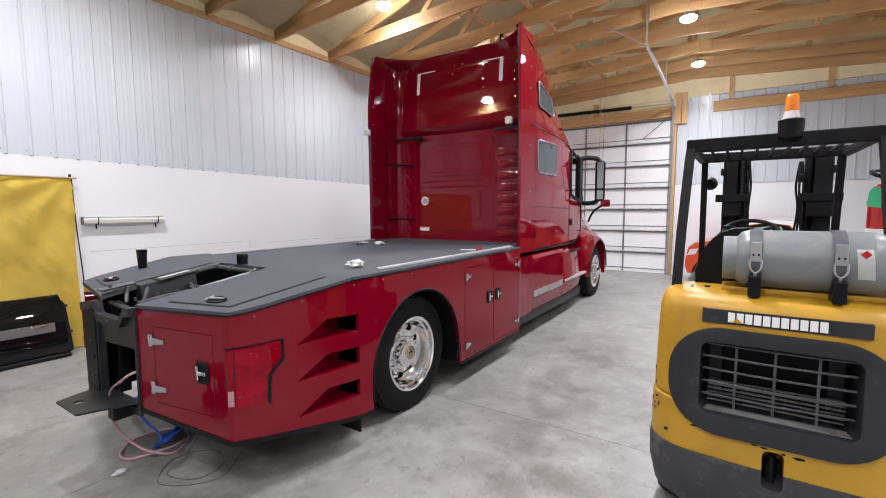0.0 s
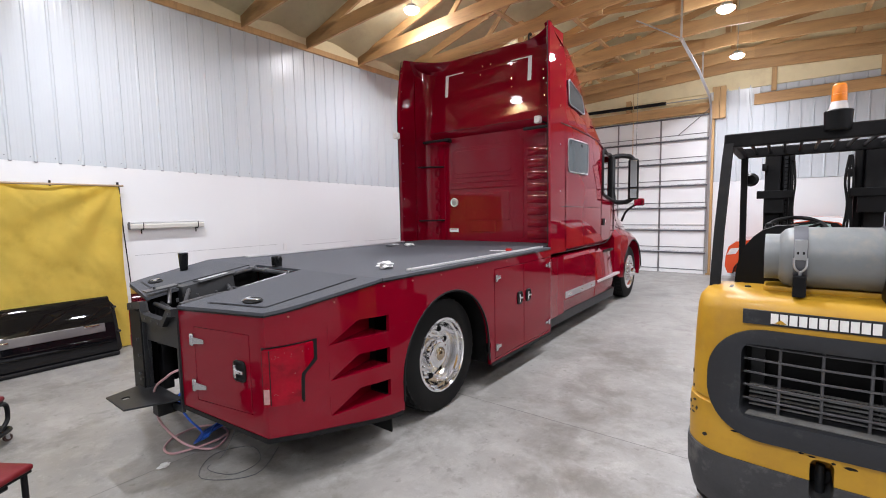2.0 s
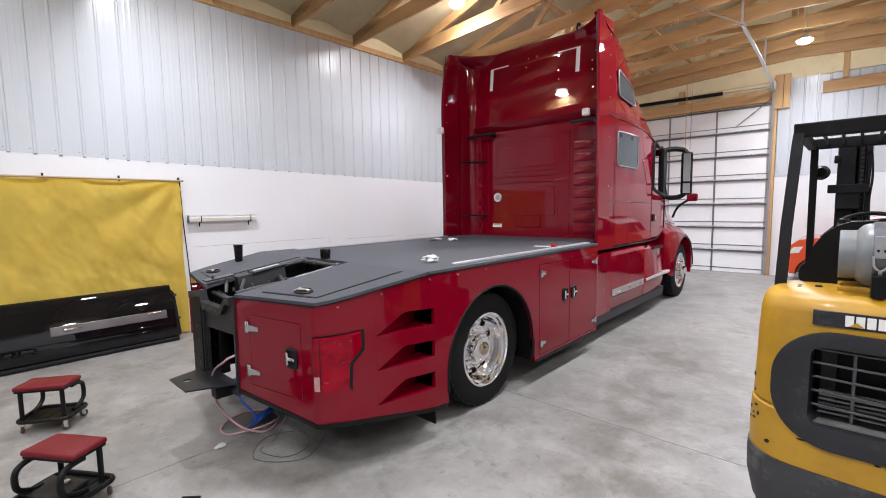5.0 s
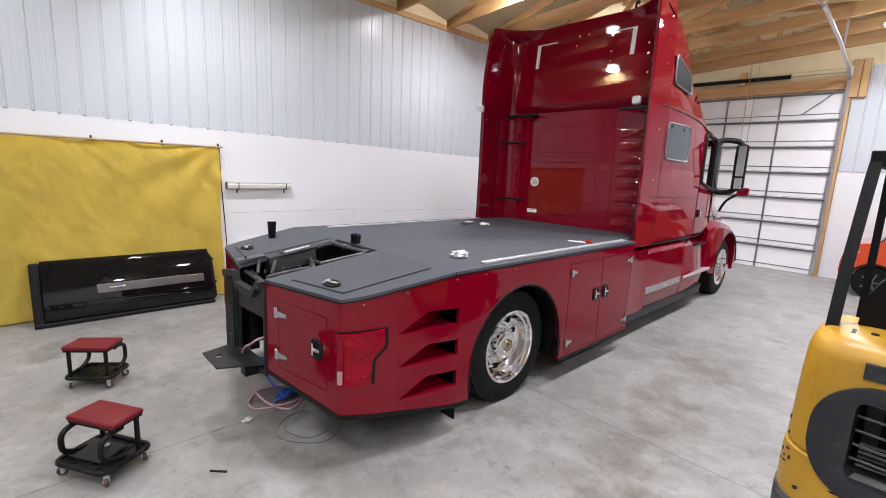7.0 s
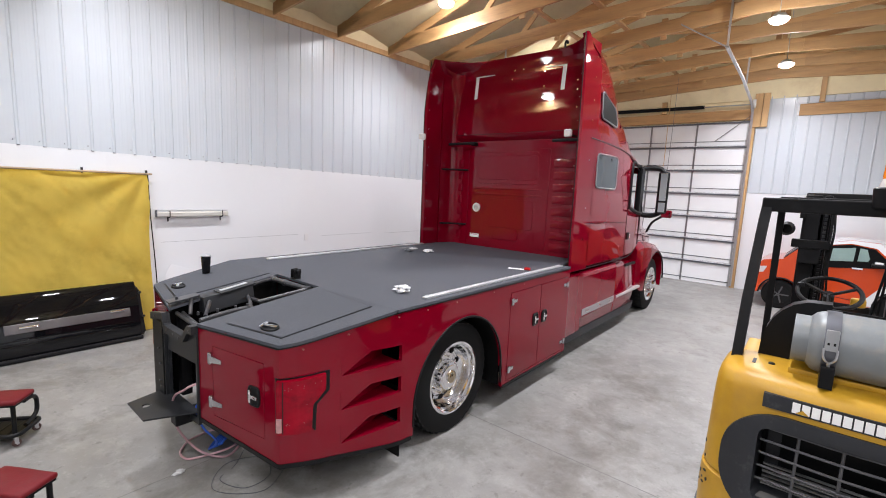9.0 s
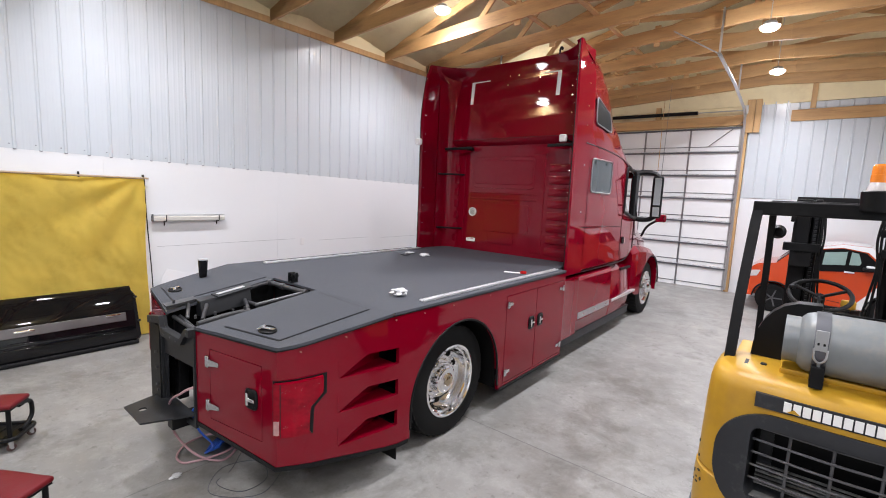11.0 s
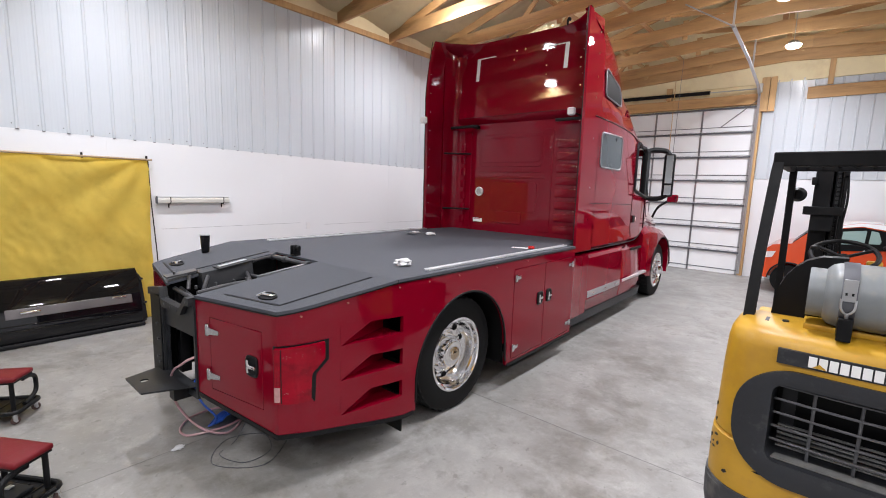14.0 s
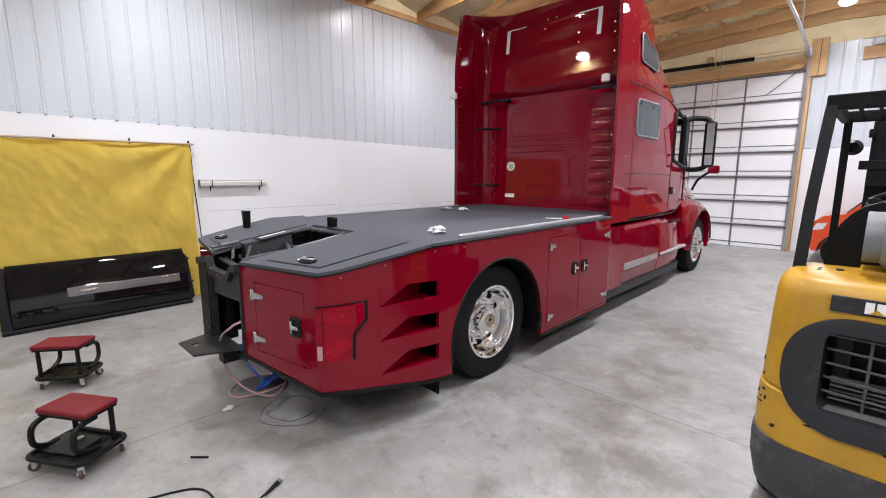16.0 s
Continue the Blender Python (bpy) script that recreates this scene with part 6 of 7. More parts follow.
# mast and hydraulics
ms = part("mast", box(-0.31, -0.20, 2.02, 2.16, 0.05, 2.25, 0.01), MACHB, fork, "black lifting mast")
part("mast_channel", box(-0.19, -0.14, 2.05, 2.14, 0.05, 2.25, 0.01), SATIN, ms)
part("mast_channel", box(0.26, 0.31, 2.05, 2.14, 0.05, 2.25, 0.01), SATIN, ms)
part("mast_channel", box(0.32, 0.44, 2.02, 2.16, 0.05, 2.25, 0.01), MACHB, ms)
for x0, x1 in ((-0.36, -0.12), (0.23, 0.50)):
    part("mast_bracket", box(x0, x1, 1.96, 2.06, 1.825, 1.89, 0.004), MACHB, ms)
    part("roller", box(x0 + 0.05, x1 - 0.05, 1.97, 2.05, 1.70, 1.83, 0.006), MACHB, ms)
part("crossbar", box(-0.31, 0.44, 2.14, 2.20, 2.19, 2.27, 0.01), MACHB, ms)
for x, bow in ((-0.118, 0.014), (-0.13, 0.008), (0.225, -0.022), (0.24, 0.012), (0.235, -0.010)):
    part("hose", tube([(x, 2.04, 2.15), (x + bow, 2.0, 1.95), (x + 0.2 * bow, 1.98, 1.75), (x + 1.3 * bow, 2.0, 1.5), (x + 2.2 * bow, 1.98, 1.3), (x, 1.95, 1.1)], 0.009, None, 6), RUBBER, ms)
for x0, x1 in ((-0.205, -0.125), (0.30, 0.345)):
    part("mast_web", box(x0, x1, 2.09, 2.13, 0.05, 2.24, 0.006), MACHB, ms)
for x0, z0 in ((-0.33, 2.06), (0.215, 1.98), (0.43, 2.05), (-0.145, 2.13)):
    part("stop_block", box(x0, x0 + 0.035, 2.0, 2.06, z0, z0 + 0.06, 0.006), MACHB, ms)
cc = bmesh.new()
for k in range(30):
    box(-0.175, -0.155, 2.02, 2.04, 1.2 + 0.034 * k, 1.222 + 0.034 * k, 0.0, cc)
part("lift_chain", cc, STEELB, ms, "leaf chain", kind="stuff", smooth=False)
part("fork_carriage", box(-0.5, 0.55, 2.25, 2.32, 0.12, 0.55, 0.01), MACHB, ms)
for x in (-0.35, 0.35):
    part("fork_arm", box(x - 0.05, x + 0.05, 2.32, 3.4, 0.05, 0.09, 0.006), STEELB, ms)
# driver's place
part("seat", box(-0.25, 0.25, 0.45, 0.55, 1.30, 1.62, 0.06, seg=3), SATIN, fork, "black vinyl driver's seat")
part("engine_hood", box(-0.33, 0.45, 0.38, 1.05, 0.75, 1.33, 0.04), CHARCOAL, fork)
part("frame_side", box(-0.54, 0.54, 0.42, 1.95, 0.30, 0.62, 0.03), MACHB, fork, "dark chassis frame")
part("seat_shroud", slab([(-0.10, 1.32), (-0.385, 1.32), (-0.38, 1.40), (-0.365, 1.48), (-0.34, 1.54), (-0.305, 1.59), (-0.26, 1.63), (-0.20, 1.655), (-0.10, 1.66)], lambda u, v: (u, 0.40, v), (0, 0.10, 0)), SATIN, fork, "curved black seat shroud")
part("fender", box(-0.54, -0.30, 0.85, 1.5, 0.75, 0.93, 0.05), SKIRT, fork, "worn dark side step")
part("fender", box(0.30, 0.54, 0.85, 1.5, 0.75, 1.16, 0.05), YELLOW, fork)
part("step_cowl", box(-0.51, -0.40, 1.02, 1.42, 0.80, 1.15, 0.02), YELLOW, fork, "yellow cowl beside the seat")
part("dash", box(-0.35, 0.35, 1.55, 1.75, 0.75, 1.30, 0.05), CHARCOAL, fork, "black dashboard cowl")
sw = part("steering_wheel", lathe([(0.165 + 0.014 * math.cos(a), 0.014 * math.sin(a)) for a in (2 * math.pi * k / 10 for k in range(10))], Matrix.Translation((-0.10, 1.22, 1.60)) @ pose(0, 0, 0, 28, 0, 0), 36, closed=True), SATIN, fork, "black steering wheel")
for a in (30, 150, 270):
    part("spoke", rod((-0.10, 1.22, 1.585), Matrix.Translation((-0.10, 1.22, 1.60)) @ pose(0, 0, 0, 28, 0, 0) @ Vector((0.16 * math.cos(radians(a)), 0.16 * math.sin(radians(a)), 0)), 0.011, sides=8), SATIN, sw)
part("wheel_knob", lathe([(0.0, 0.03), (0.02, 0.02), (0.022, 0.0), (0.0, 0.0)], Matrix.Translation((-0.25, 1.24, 1.62)), 14), SATIN, sw)
part("column", rod((-0.10, 1.22, 1.59), (-0.08, 1.60, 1.15), 0.03), SATIN, sw)
part("lever_knob", box(0.02, 0.10, 1.38, 1.43, 1.50, 1.56, 0.012), YELLOW, fork, "yellow control lever knobs")
for sx in (-1, 1):
    for yy, rr in ((0.35, 0.24), (1.75, 0.32)):
        part("wheel", lathe([(rr * 0.55, -0.10), (rr * 0.9, -0.10), (rr, -0.07), (rr, 0.07), (rr * 0.9, 0.10), (rr * 0.55, 0.10)], Matrix.Translation((sx * 0.42, yy, rr)) @ pose(0, 0, 0, 0, 90, 0), 36, closed=True), RUBBER, fork, "black forklift tyre")
# chips in the yellow paint
rng = random.Random(4)
for x, z in ((-0.06, 0.575), (-0.02, 0.57), (0.06, 0.56), (0.12, 0.555), (-0.33, 0.60)):
    w, h = rng.uniform(0.008, 0.028), rng.uniform(0.004, 0.009)
    part("paint_chip", slab([(x - w, z), (x - w * 0.3, z + h), (x + w * 0.8, z + h * 0.6), (x + w, z - h * 0.4), (x - w * 0.2, z - h)], lambda u, v: (u, face_y(u, v) + (0.0 if abs(u) < 0.45 else 0.01) - 0.0015, v), (0, 0.004, 0)), SATIN, cw, smooth=False)

for th, z in ((74, 0.60), (60, 0.64), (48, 0.65), (70, 0.66), (54, 0.69), (66, 0.76), (72, 0.84), (58, 0.615), (30, 0.53)):
    w, h = rng.uniform(2.0, 5.0), rng.uniform(0.006, 0.014)

    def on_corner(u, v):
        a = radians(u)
        up = v > 0.73
        hw, rc, bk = (0.5545, 0.178, 0.0085) if up else (0.565, 0.19, 0.0)
        x_ = -hw + rc - (rc + 0.002) * math.sin(a)
        return (x_, bk + rc - (rc + 0.002) * math.cos(a) - 0.035 * (1 - (x_ / hw) ** 2), v)
    part("paint_chip", slab([(th - w, z), (th - 0.4 * w, z + h), (th + 0.7 * w, z + 0.5 * h), (th + w, z - 0.5 * h), (th, z - h)], on_corner, (0.003, 0.003, 0)), STEELB, cw, smooth=False)

# fire extinguisher on the guard's post
ext = thing("fire_extinguisher", "red fire extinguisher with a green tag on the forklift", "fire extinguisher", (FX + 0.575, FY + 1.15, 1.52))
part("cylinder", lathe([(0.0, 0.0), (0.06, 0.0), (0.075, 0.02), (0.075, 0.30), (0.06, 0.36), (0.03, 0.40), (0.0, 0.40)], pose(0, 0, 0), 28), EXTRED, ext)
part("band", lathe([(0.076, 0.27), (0.080, 0.27), (0.080, 0.295), (0.076, 0.295)], pose(0, 0, 0), 28, closed=True), EXTRED, ext)
part("paper_label", lathe([(0.0755, 0.05), (0.0765, 0.05), (0.0765, 0.12), (0.0755, 0.12)], pose(0, 0, 0), 28, closed=True), SIGNW, ext)
part("valve", rod((0, 0, 0.40), (0, 0, 0.46), 0.02), ALUS, ext)
part("lever", box(-0.10, 0.03, -0.015, 0.015, 0.45, 0.47, 0.004, m=pose(0, 0, 0, 0, 12, 0)), ALUS, ext)
part("tag", slab([(-0.115, 0.26), (-0.035, 0.25), (-0.04, 0.37), (-0.08, 0.385), (-0.11, 0.35)], lambda u, v: (0.8 * u, -0.085, v), (0, 0.002, 0)), GREENT, ext, "green inspection tag", smooth=False)
hs = lathe([(0.07 + 0.012 * math.cos(a), 0.012 * math.sin(a)) for a in (2 * math.pi * k / 8 for k in range(8))], Matrix.Translation((0.0, 0.0, 0.46)) @ pose(0, 0, 0, 20, 10, 0), 28, closed=True)
part("hose_coil", hs, SATIN, ext)
part("bracket", box(-0.06, 0.02, 0.05, 0.5, 0.02, 0.06, 0.004), SATIN, ext)
for y, z in ((0.26, 0.66), (0.30, 0.60), (0.24, 0.585), (0.33, 0.69), (0.29, 0.73), (0.36, 0.62)):
    w, h = rng.uniform(0.008, 0.022), rng.uniform(0.005, 0.012)
    part("paint_chip", slab([(y - w, z), (y, z + h), (y + w, z + 0.3 * h), (y + 0.4 * w, z - h)], lambda u, v: (-0.566 + 0.0105 * (v > 0.70), u, v), (0.004, 0, 0)), SATIN, cw, smooth=False)

# ---- along the left wall ----
tarp = thing("tarpaulin", "yellow canvas tarpaulin hung on a thin wall pole", "tarpaulin", (WALL_X, 0, 0))
b = bmesh.new()
nu, nv = 150, 90
g = []
for i in range(nu + 1):
    row = []
    for j in range(nv + 1):
        u, v = i / nu, j / nv
        y = -3.9 + 3.05 * u + 0.015 * math.sin(9 * v) * u
        z = 0.02 + 2.16 * v
        q = math.hypot(1.0 - u, 0.7 * (1 - v))
        ray = math.atan2(1.0 - u, 0.7 * (1 - v) + 0.02)
        fold = 0.019 * math.sin(11 * ray + 0.6) * math.exp(-((q - 0.25) / 0.28) ** 2) * min(1, q * 8)
        sag = 0.018 * abs(math.sin(math.pi * (u * 4.1 + 0.15))) * math.exp(-(1 - v) * 5)
        d = 0.045 + 0.030 * noise.noise(Vector((y * 1.6 + z * 0.8, z * 1.1, 1))) + 0.014 * noise.noise(Vector((y * 4.5 + z * 3.5, z * 2.5 - y, 5))) + 0.006 * noise.noise(Vector((y * 13 + z * 6, z * 9, 8))) + fold + sag + 0.03 * (1 - v)
        row.append(b.verts.new((d, y, z)))
    g.append(row)
for i in range(nu):
    for j in range(nv):
        b.faces.new((g[i][j], g[i + 1][j], g[i + 1][j + 1], g[i][j + 1]))
bmesh.ops.solidify(b, geom=list(b.faces), thickness=0.003)
part("sheet", b, TARP, tarp, "creased yellow canvas sheet")
part("rod", rod((0.075, -3.95, 2.197), (0.075, -0.80, 2.190), 0.013), POLE, tarp, "pale wooden pole")
part("cord", tube([(0.06, -0.845, 2.19), (0.055, -0.83, 1.6), (0.07, -0.80, 0.9), (0.08, -0.78, 0.1)], 0.007, None, 6), SATIN, tarp, "dark edge cord")
for y in (-0.85, -1.55, -2.3, -3.1):
    part("hook", box(0.0, 0.05, y - 0.008, y + 0.008, 2.17, 2.24, 0.003), SATIN, tarp)

rack = thing("wall_rack", "cream metal rail on two thin dark brackets", "rail", (WALL_X, 0, 0))
part("rail", loft([[(0.030, y, 1.605), (0.075, y, 1.600), (0.088, y, 1.612), (0.090, y, 1.655), (0.075, y, 1.672), (0.030, y, 1.672)] for y in (-0.76, -0.2, 0.22)]), CREAM, rack, "cream painted channel", smooth=False)
part("bar", rod((0.050, -0.78, 1.692), (0.050, 0.23, 1.692), 0.011), ALUS, rack)
part("end_cap", box(0.026, 0.092, -0.772, -0.758, 1.598, 1.70, 0.003), STRUT, rack)
for y in (-0.60, 0.13):
    bk = part("bracket", tube([(0.004, y, 1.545), (0.006, y, 1.60), (0.060, y, 1.590), (0.096, y, 1.615), (0.098, y, 1.690)], 0.0065, None, 6), SATIN, rack, "thin dark bracket")
    part("clip", box(0.0, 0.008, y - 0.008, y + 0.008, 1.53, 1.60, 0.002), SATIN, bk)

# a pickup tailgate leaning on the wall
tg = thing("tailgate", "glossy black pickup tailgate with a chrome trim band", "tailgate", (-3.24, 0, 0.0))
LEAN_M = pose(0, 0, 0.0, 0, -15, 0)


def lean(bm):
    bmesh.ops.transform(bm, verts=bm.verts, matrix=LEAN_M)
    return bm


TY0, TY1 = -3.0, -1.10
part("panel", lean(loft([[(-0.10, y, 0.05), (0.0, y, 0.05), (0.026, y, 0.10), (0.044, y, 0.17), (0.054, y, 0.25), (0.060, y, 0.33), (0.061, y, 0.41), (0.056, y, 0.49), (0.046, y, 0.57), (0.031, y, 0.65), (0.012, y, 0.72), (-0.008, y, 0.76), (-0.03, y, 0.78), (-0.10, y, 0.78)] for y in (TY0 + 0.1, TY0 + 0.16, -2.0, TY1 - 0.08, TY1)])), BLACKP, tg, "glossy black tailgate skin")
part("end_cap", lean(box(-0.11, 0.02, TY0, TY0 + 0.10, 0.02, 0.76, 0.02)), SATIN, tg)
part("end_cap", lean(loft([[(-0.11, TY1, 0.04), (0.01, TY1, 0.06), (0.01, TY1, 0.70), (-0.11, TY1, 0.76)], [(-0.10, TY1 + 0.07, 0.06), (0.0, TY1 + 0.06, 0.10), (-0.01, TY1 + 0.05, 0.64), (-0.10, TY1 + 0.05, 0.70)]])), SATIN, tg)
part("sill", lean(box(-0.11, 0.035, TY0, TY1 + 0.02, 0.0, 0.05, 0.012)), SATIN, tg, "black plastic bottom sill")
tb = part("trim_band", lean(box(0.050, 0.068, -2.40, TY1 - 0.10, 0.325, 0.435, 0.006)), BAND, tg, "dull chrome trim band")
part("handle", lean(box(0.066, 0.086, -2.28, -2.10, 0.37, 0.40, 0.010)), CHROME, tb)
part("handle", lean(box(0.066, 0.086, -1.42, -1.26, 0.40, 0.43, 0.010)), CHROME, tb)
for z in (0.18, 0.24):
    part("crease", lean(box(0.036, 0.058, -2.85, TY1 - 0.05, z, z + 0.012, 0.004)), BLACKP, tg)
for k, (y, z) in enumerate(((TY1 + 0.04, 0.62), (TY1 + 0.05, 0.30))):
    part("hinge_pin", lean(rod((0.0, y, z), (0.045, y, z), 0.016)), STEELB, tg)
sheet_ = thing("cardboard_sheet", "white sheet leaning against the wall behind the tarpaulin", "sheet", (WALL_X + 0.06, -0.72, 0.0))
part("sheet", slab([(0, 0), (0.62, 0), (0.60, 0.70), (0.46, 0.80), (0.10, 0.92), (0.02, 0.78)], lambda u, v: (0.12 - 0.1 * v, u, v), (0.006, 0, 0)), PANEL, sheet_, smooth=False)
# added red block where the truck's far tail light would show
rcn = thing("gas_can", "red block in place of the truck's far tail light", "can", (-2.95, -0.75, 0.0))
part("body", box(-0.12, 0.12, -0.09, 0.09, 0.0, 0.30, 0.03, seg=3), EXTRED, rcn)
part("stub", rod((0, 0, 0.29), (0.05, 0, 0.40), 0.025), EXTRED, rcn)


# ---- rolling stools ----
def stool(seat, half_l, half_w, base_l, base_w, loc, rz, name_label):
    t = thing("rolling_stool", name_label, "stool", loc, rz, group="mechanic stools")
    sm = box(-half_l, half_l, -half_w, half_w, seat - 0.036, seat, 0.015, seg=3)
    bmesh.ops.subdivide_edges(sm, edges=[e for e in sm.edges if e.calc_length() > 0.1], cuts=5, use_grid_fill=True)
    for v in sm.verts:
        if v.co.z > seat - 0.01:
            v.co.z += 0.008 * (1 - (v.co.x / half_l) ** 2) * (1 - (v.co.y / half_w) ** 2) + 0.003 * noise.noise(v.co * 14)
    part("seat", sm, REDSEAT, t, "padded red vinyl seat", flat=False)
    part("seat_board", box(-half_l + 0.01, half_l - 0.01, -half_w + 0.01, half_w - 0.01, seat - 0.050, seat - 0.032), SATIN, t, smooth=False)
    for sx in (-1, 1):
        x = sx * half_l * 0.84
        part("leg", tube([(x, -half_w * 0.2, seat - 0.062), (x, -half_w * 0.85, seat - 0.064), (x, -half_w - 0.035, seat - 0.085), (x, -half_w - 0.055, seat - 0.13), (x, -half_w - 0.045, 0.17), (x, -half_w * 0.75, 0.125), (x, -half_w * 0.2, 0.115)], 0.017), SATIN, t, "bent black tube leg")
        part("leg", rod((x * 0.95, half_w * 0.72, 0.10), (x * 0.95, half_w * 0.72, seat - 0.05), 0.016), SATIN, t, "straight black tube leg")
    bl, bw_, r = base_l, base_w, 0.06
    rim = []
    for cx, cy, a0 in ((bl - r, bw_ - r, 0), (-bl + r, bw_ - r, 90), (-bl + r, -bw_ + r, 180), (bl - r, -bw_ + r, 270)):
        rim += [(cx + r * math.cos(radians(a0 + k * 22.5)), cy + r * math.sin(radians(a0 + k * 22.5))) for k in range(5)]
    rim.append(rim[0])
    part("base_frame", tube([(x, y - 0.03, 0.10) for x, y in rim], 0.0165, None, 8, smooth=1), SATIN, t, "black tube base")
    part("tray", box(-bl + 0.01, bl - 0.01, -bw_ - 0.02, bw_ - 0.04, 0.084, 0.092, 0.003), SATIN, t, "black tool tray")
    for k in (-1, 0, 1):
        part("tray_rib", box(k * bl * 0.45 - 0.008, k * bl * 0.45 + 0.008, -bw_, bw_ - 0.06, 0.090, 0.097, 0.002), SATIN, t)
    for sx in (-1, 1):
        for sy in (-1, 1):
            cx, cy = sx * (bl - 0.03), sy * (bw_ - 0.03) - 0.03
            c = part("caster", lathe([(0.0, -0.011), (0.026, -0.011), (0.031, -0.005), (0.031, 0.005), (0.026, 0.011), (0.0, 0.011)], Matrix.Translation((cx, cy, 0.031)) @ pose(0, 0, 0, 0, 90, 40 * sx), 20), CASTER, t, "small worn caster")
            part("hub", rod((cx - 0.016, cy - 0.012 * sx, 0.031), (cx + 0.016, cy + 0.012 * sx, 0.031), 0.011, sides=10), GALV, c)
            part("fork", box(-0.015, 0.015, -0.012, 0.016, 0.030, 0.088, 0.004, m=pose(cx, cy, 0, 0, 0, 40 * sx)), GALV, c, "bright steel fork")
    return t


stool(0.375, 0.185, 0.115, 0.205, 0.165, (0.075, -2.70, 0.0), 33, "red-topped rolling stool with curved black legs")
stool(0.385, 0.185, 0.12, 0.185, 0.15, (-1.31, -2.63, 0.0), 233, "worn red-topped rolling stool on a black tray")

pouch = thing("tool_pouch", "dark grey cloth tool pouch on the stool's tray", "pouch", (0.055, -2.745, 0.097), 33)
b = box(-0.15, 0.13, -0.10, 0.085, 0.0, 0.024, 0.010, seg=3)
bmesh.ops.subdivide_edges(b, edges=b.edges, cuts=2, use_grid_fill=True)
for v in b.verts:
    if v.co.z > 0.01:
        v.co.z += 0.018 * noise.noise(v.co * 16 + Vector((3, 0, 0))) + 0.008 * noise.noise(v.co * 45)
part("bag", b, STEELB, pouch, "creased dark cloth")
part("patch", box(0.0, 0.032, 0.02, 0.055, 0.026, 0.037, 0.003), ALUS, pouch, "small pale patch")

# ---- small things on the deck and floor ----
cup = thing("tumbler", "black insulated tumbler with a clear lid on the deck", "cup", (-1.0, -1.15, deck_top(-1.15)))
part("body", lathe([(0.0, 0.0), (0.032, 0.0), (0.034, 0.004), (0.044, 0.175), (0.0, 0.175)], pose(0, 0, 0), 28), BLACKP, cup)
part("rim", lathe([(0.044, 0.172), (0.046, 0.174), (0.046, 0.182), (0.042, 0.184), (0.0, 0.184)], pose(0, 0, 0), 28), ALUS, cup, "steel rim and lid")


def crumple(name, label, loc, r, seed, flat=0.45, material=None, group=""):
    rg = random.Random(seed)
    b = bmesh.new()
    bmesh.ops.create_icosphere(b, subdivisions=3, radius=r)
    for v in b.verts:
        n_ = noise.noise(v.co * (1.9 / r) + Vector((seed, 0, 0))) + 0.9 * abs(noise.noise(v.co * (3.7 / r) + Vector((0, seed, 0)))) - 0.2
        v.co *= 1 + 0.75 * n_
        v.co.z *= flat
        v.co.x *= 1.35
    low = min(v.co.z for v in b.verts)
    for v in b.verts:
        v.co.z = max(0.0, v.co.z - low * 0.75)
    o = part(name, b, material or PAPER, None, smooth=False)
    o.matrix_basis = pose(*loc, 0, 0, rg.uniform(0, 180))
    return tagged(o, label, "paper", group)


crumple("crumpled_tissue", "white crumpled paper towel on the dark deck", (0.93, -0.385, DECK_Z), 0.050, 3, 0.55, group="crumpled paper")
crumple("crumpled_tissue", "white paper scrap near the sleeper", (-0.50, 1.52, DECK_Z), 0.055, 5, 0.35, group="crumpled paper")
crumple("crumpled_tissue", "small grey rag near the sleeper", (-0.70, 1.36, DECK_Z), 0.045, 8, 0.30, STRUT, "crumpled paper")
crumple("crumpled_tissue", "flattened white paper near the sleeper", (-0.80, 1.55, DECK_Z), 0.045, 9, 0.25, group="crumpled paper")
crumple("crumpled_tissue", "white paper scrap on the concrete", (0.11, -1.83, 0.0), 0.026, 11, 0.5, group="crumpled paper")
tp = thing("tape_measure", "small red tool lying on the deck", "tool", (1.08, 1.44, DECK_Z), 20)
part("body", box(-0.035, 0.035, -0.025, 0.025, 0.0, 0.03, 0.01), EXTRED, tp)
part("sheet", box(-0.22, -0.03, -0.02, 0.05, 0.0005, 0.003), SIGNW, tp, smooth=False)

hose = thing("air_hose", "pale red air hose looping from the rear frame", "hose", (0, 0, 0))
part("hose", tube([(0.30, -1.62, 0.74), (0.20, -1.75, 0.69), (0.11, -1.78, 0.63), (-0.01, -1.79, 0.56), (-0.08, -1.79, 0.48), (-0.12, -1.78, 0.36), (-0.06, -1.75, 0.22), (0.06, -1.66, 0.08), (0.16, -1.52, 0.012), (0.10, -1.38, 0.012), (-0.04, -1.30, 0.012), (-0.20, -1.32, 0.012), (-0.29, -1.42, 0.012), (-0.29, -1.54, 0.012), (-0.25, -1.64, 0.014), (-0.14, -1.73, 0.014), (-0.04, -1.74, 0.014), (0.02, -1.69, 0.014), (0.10, -1.49, 0.030), (0.04, -1.34, 0.014)], 0.0085, None, 8), REDH, hose)
hose2 = thing("cable_coil", "blue coiled cable under the rear frame", "cable", (0, 0, 0))
run = [(0.22, -1.55, 0.64), (0.13, -1.69, 0.50), (0.12, -1.70, 0.41), (0.15, -1.66, 0.30), (0.12, -1.56, 0.14)]
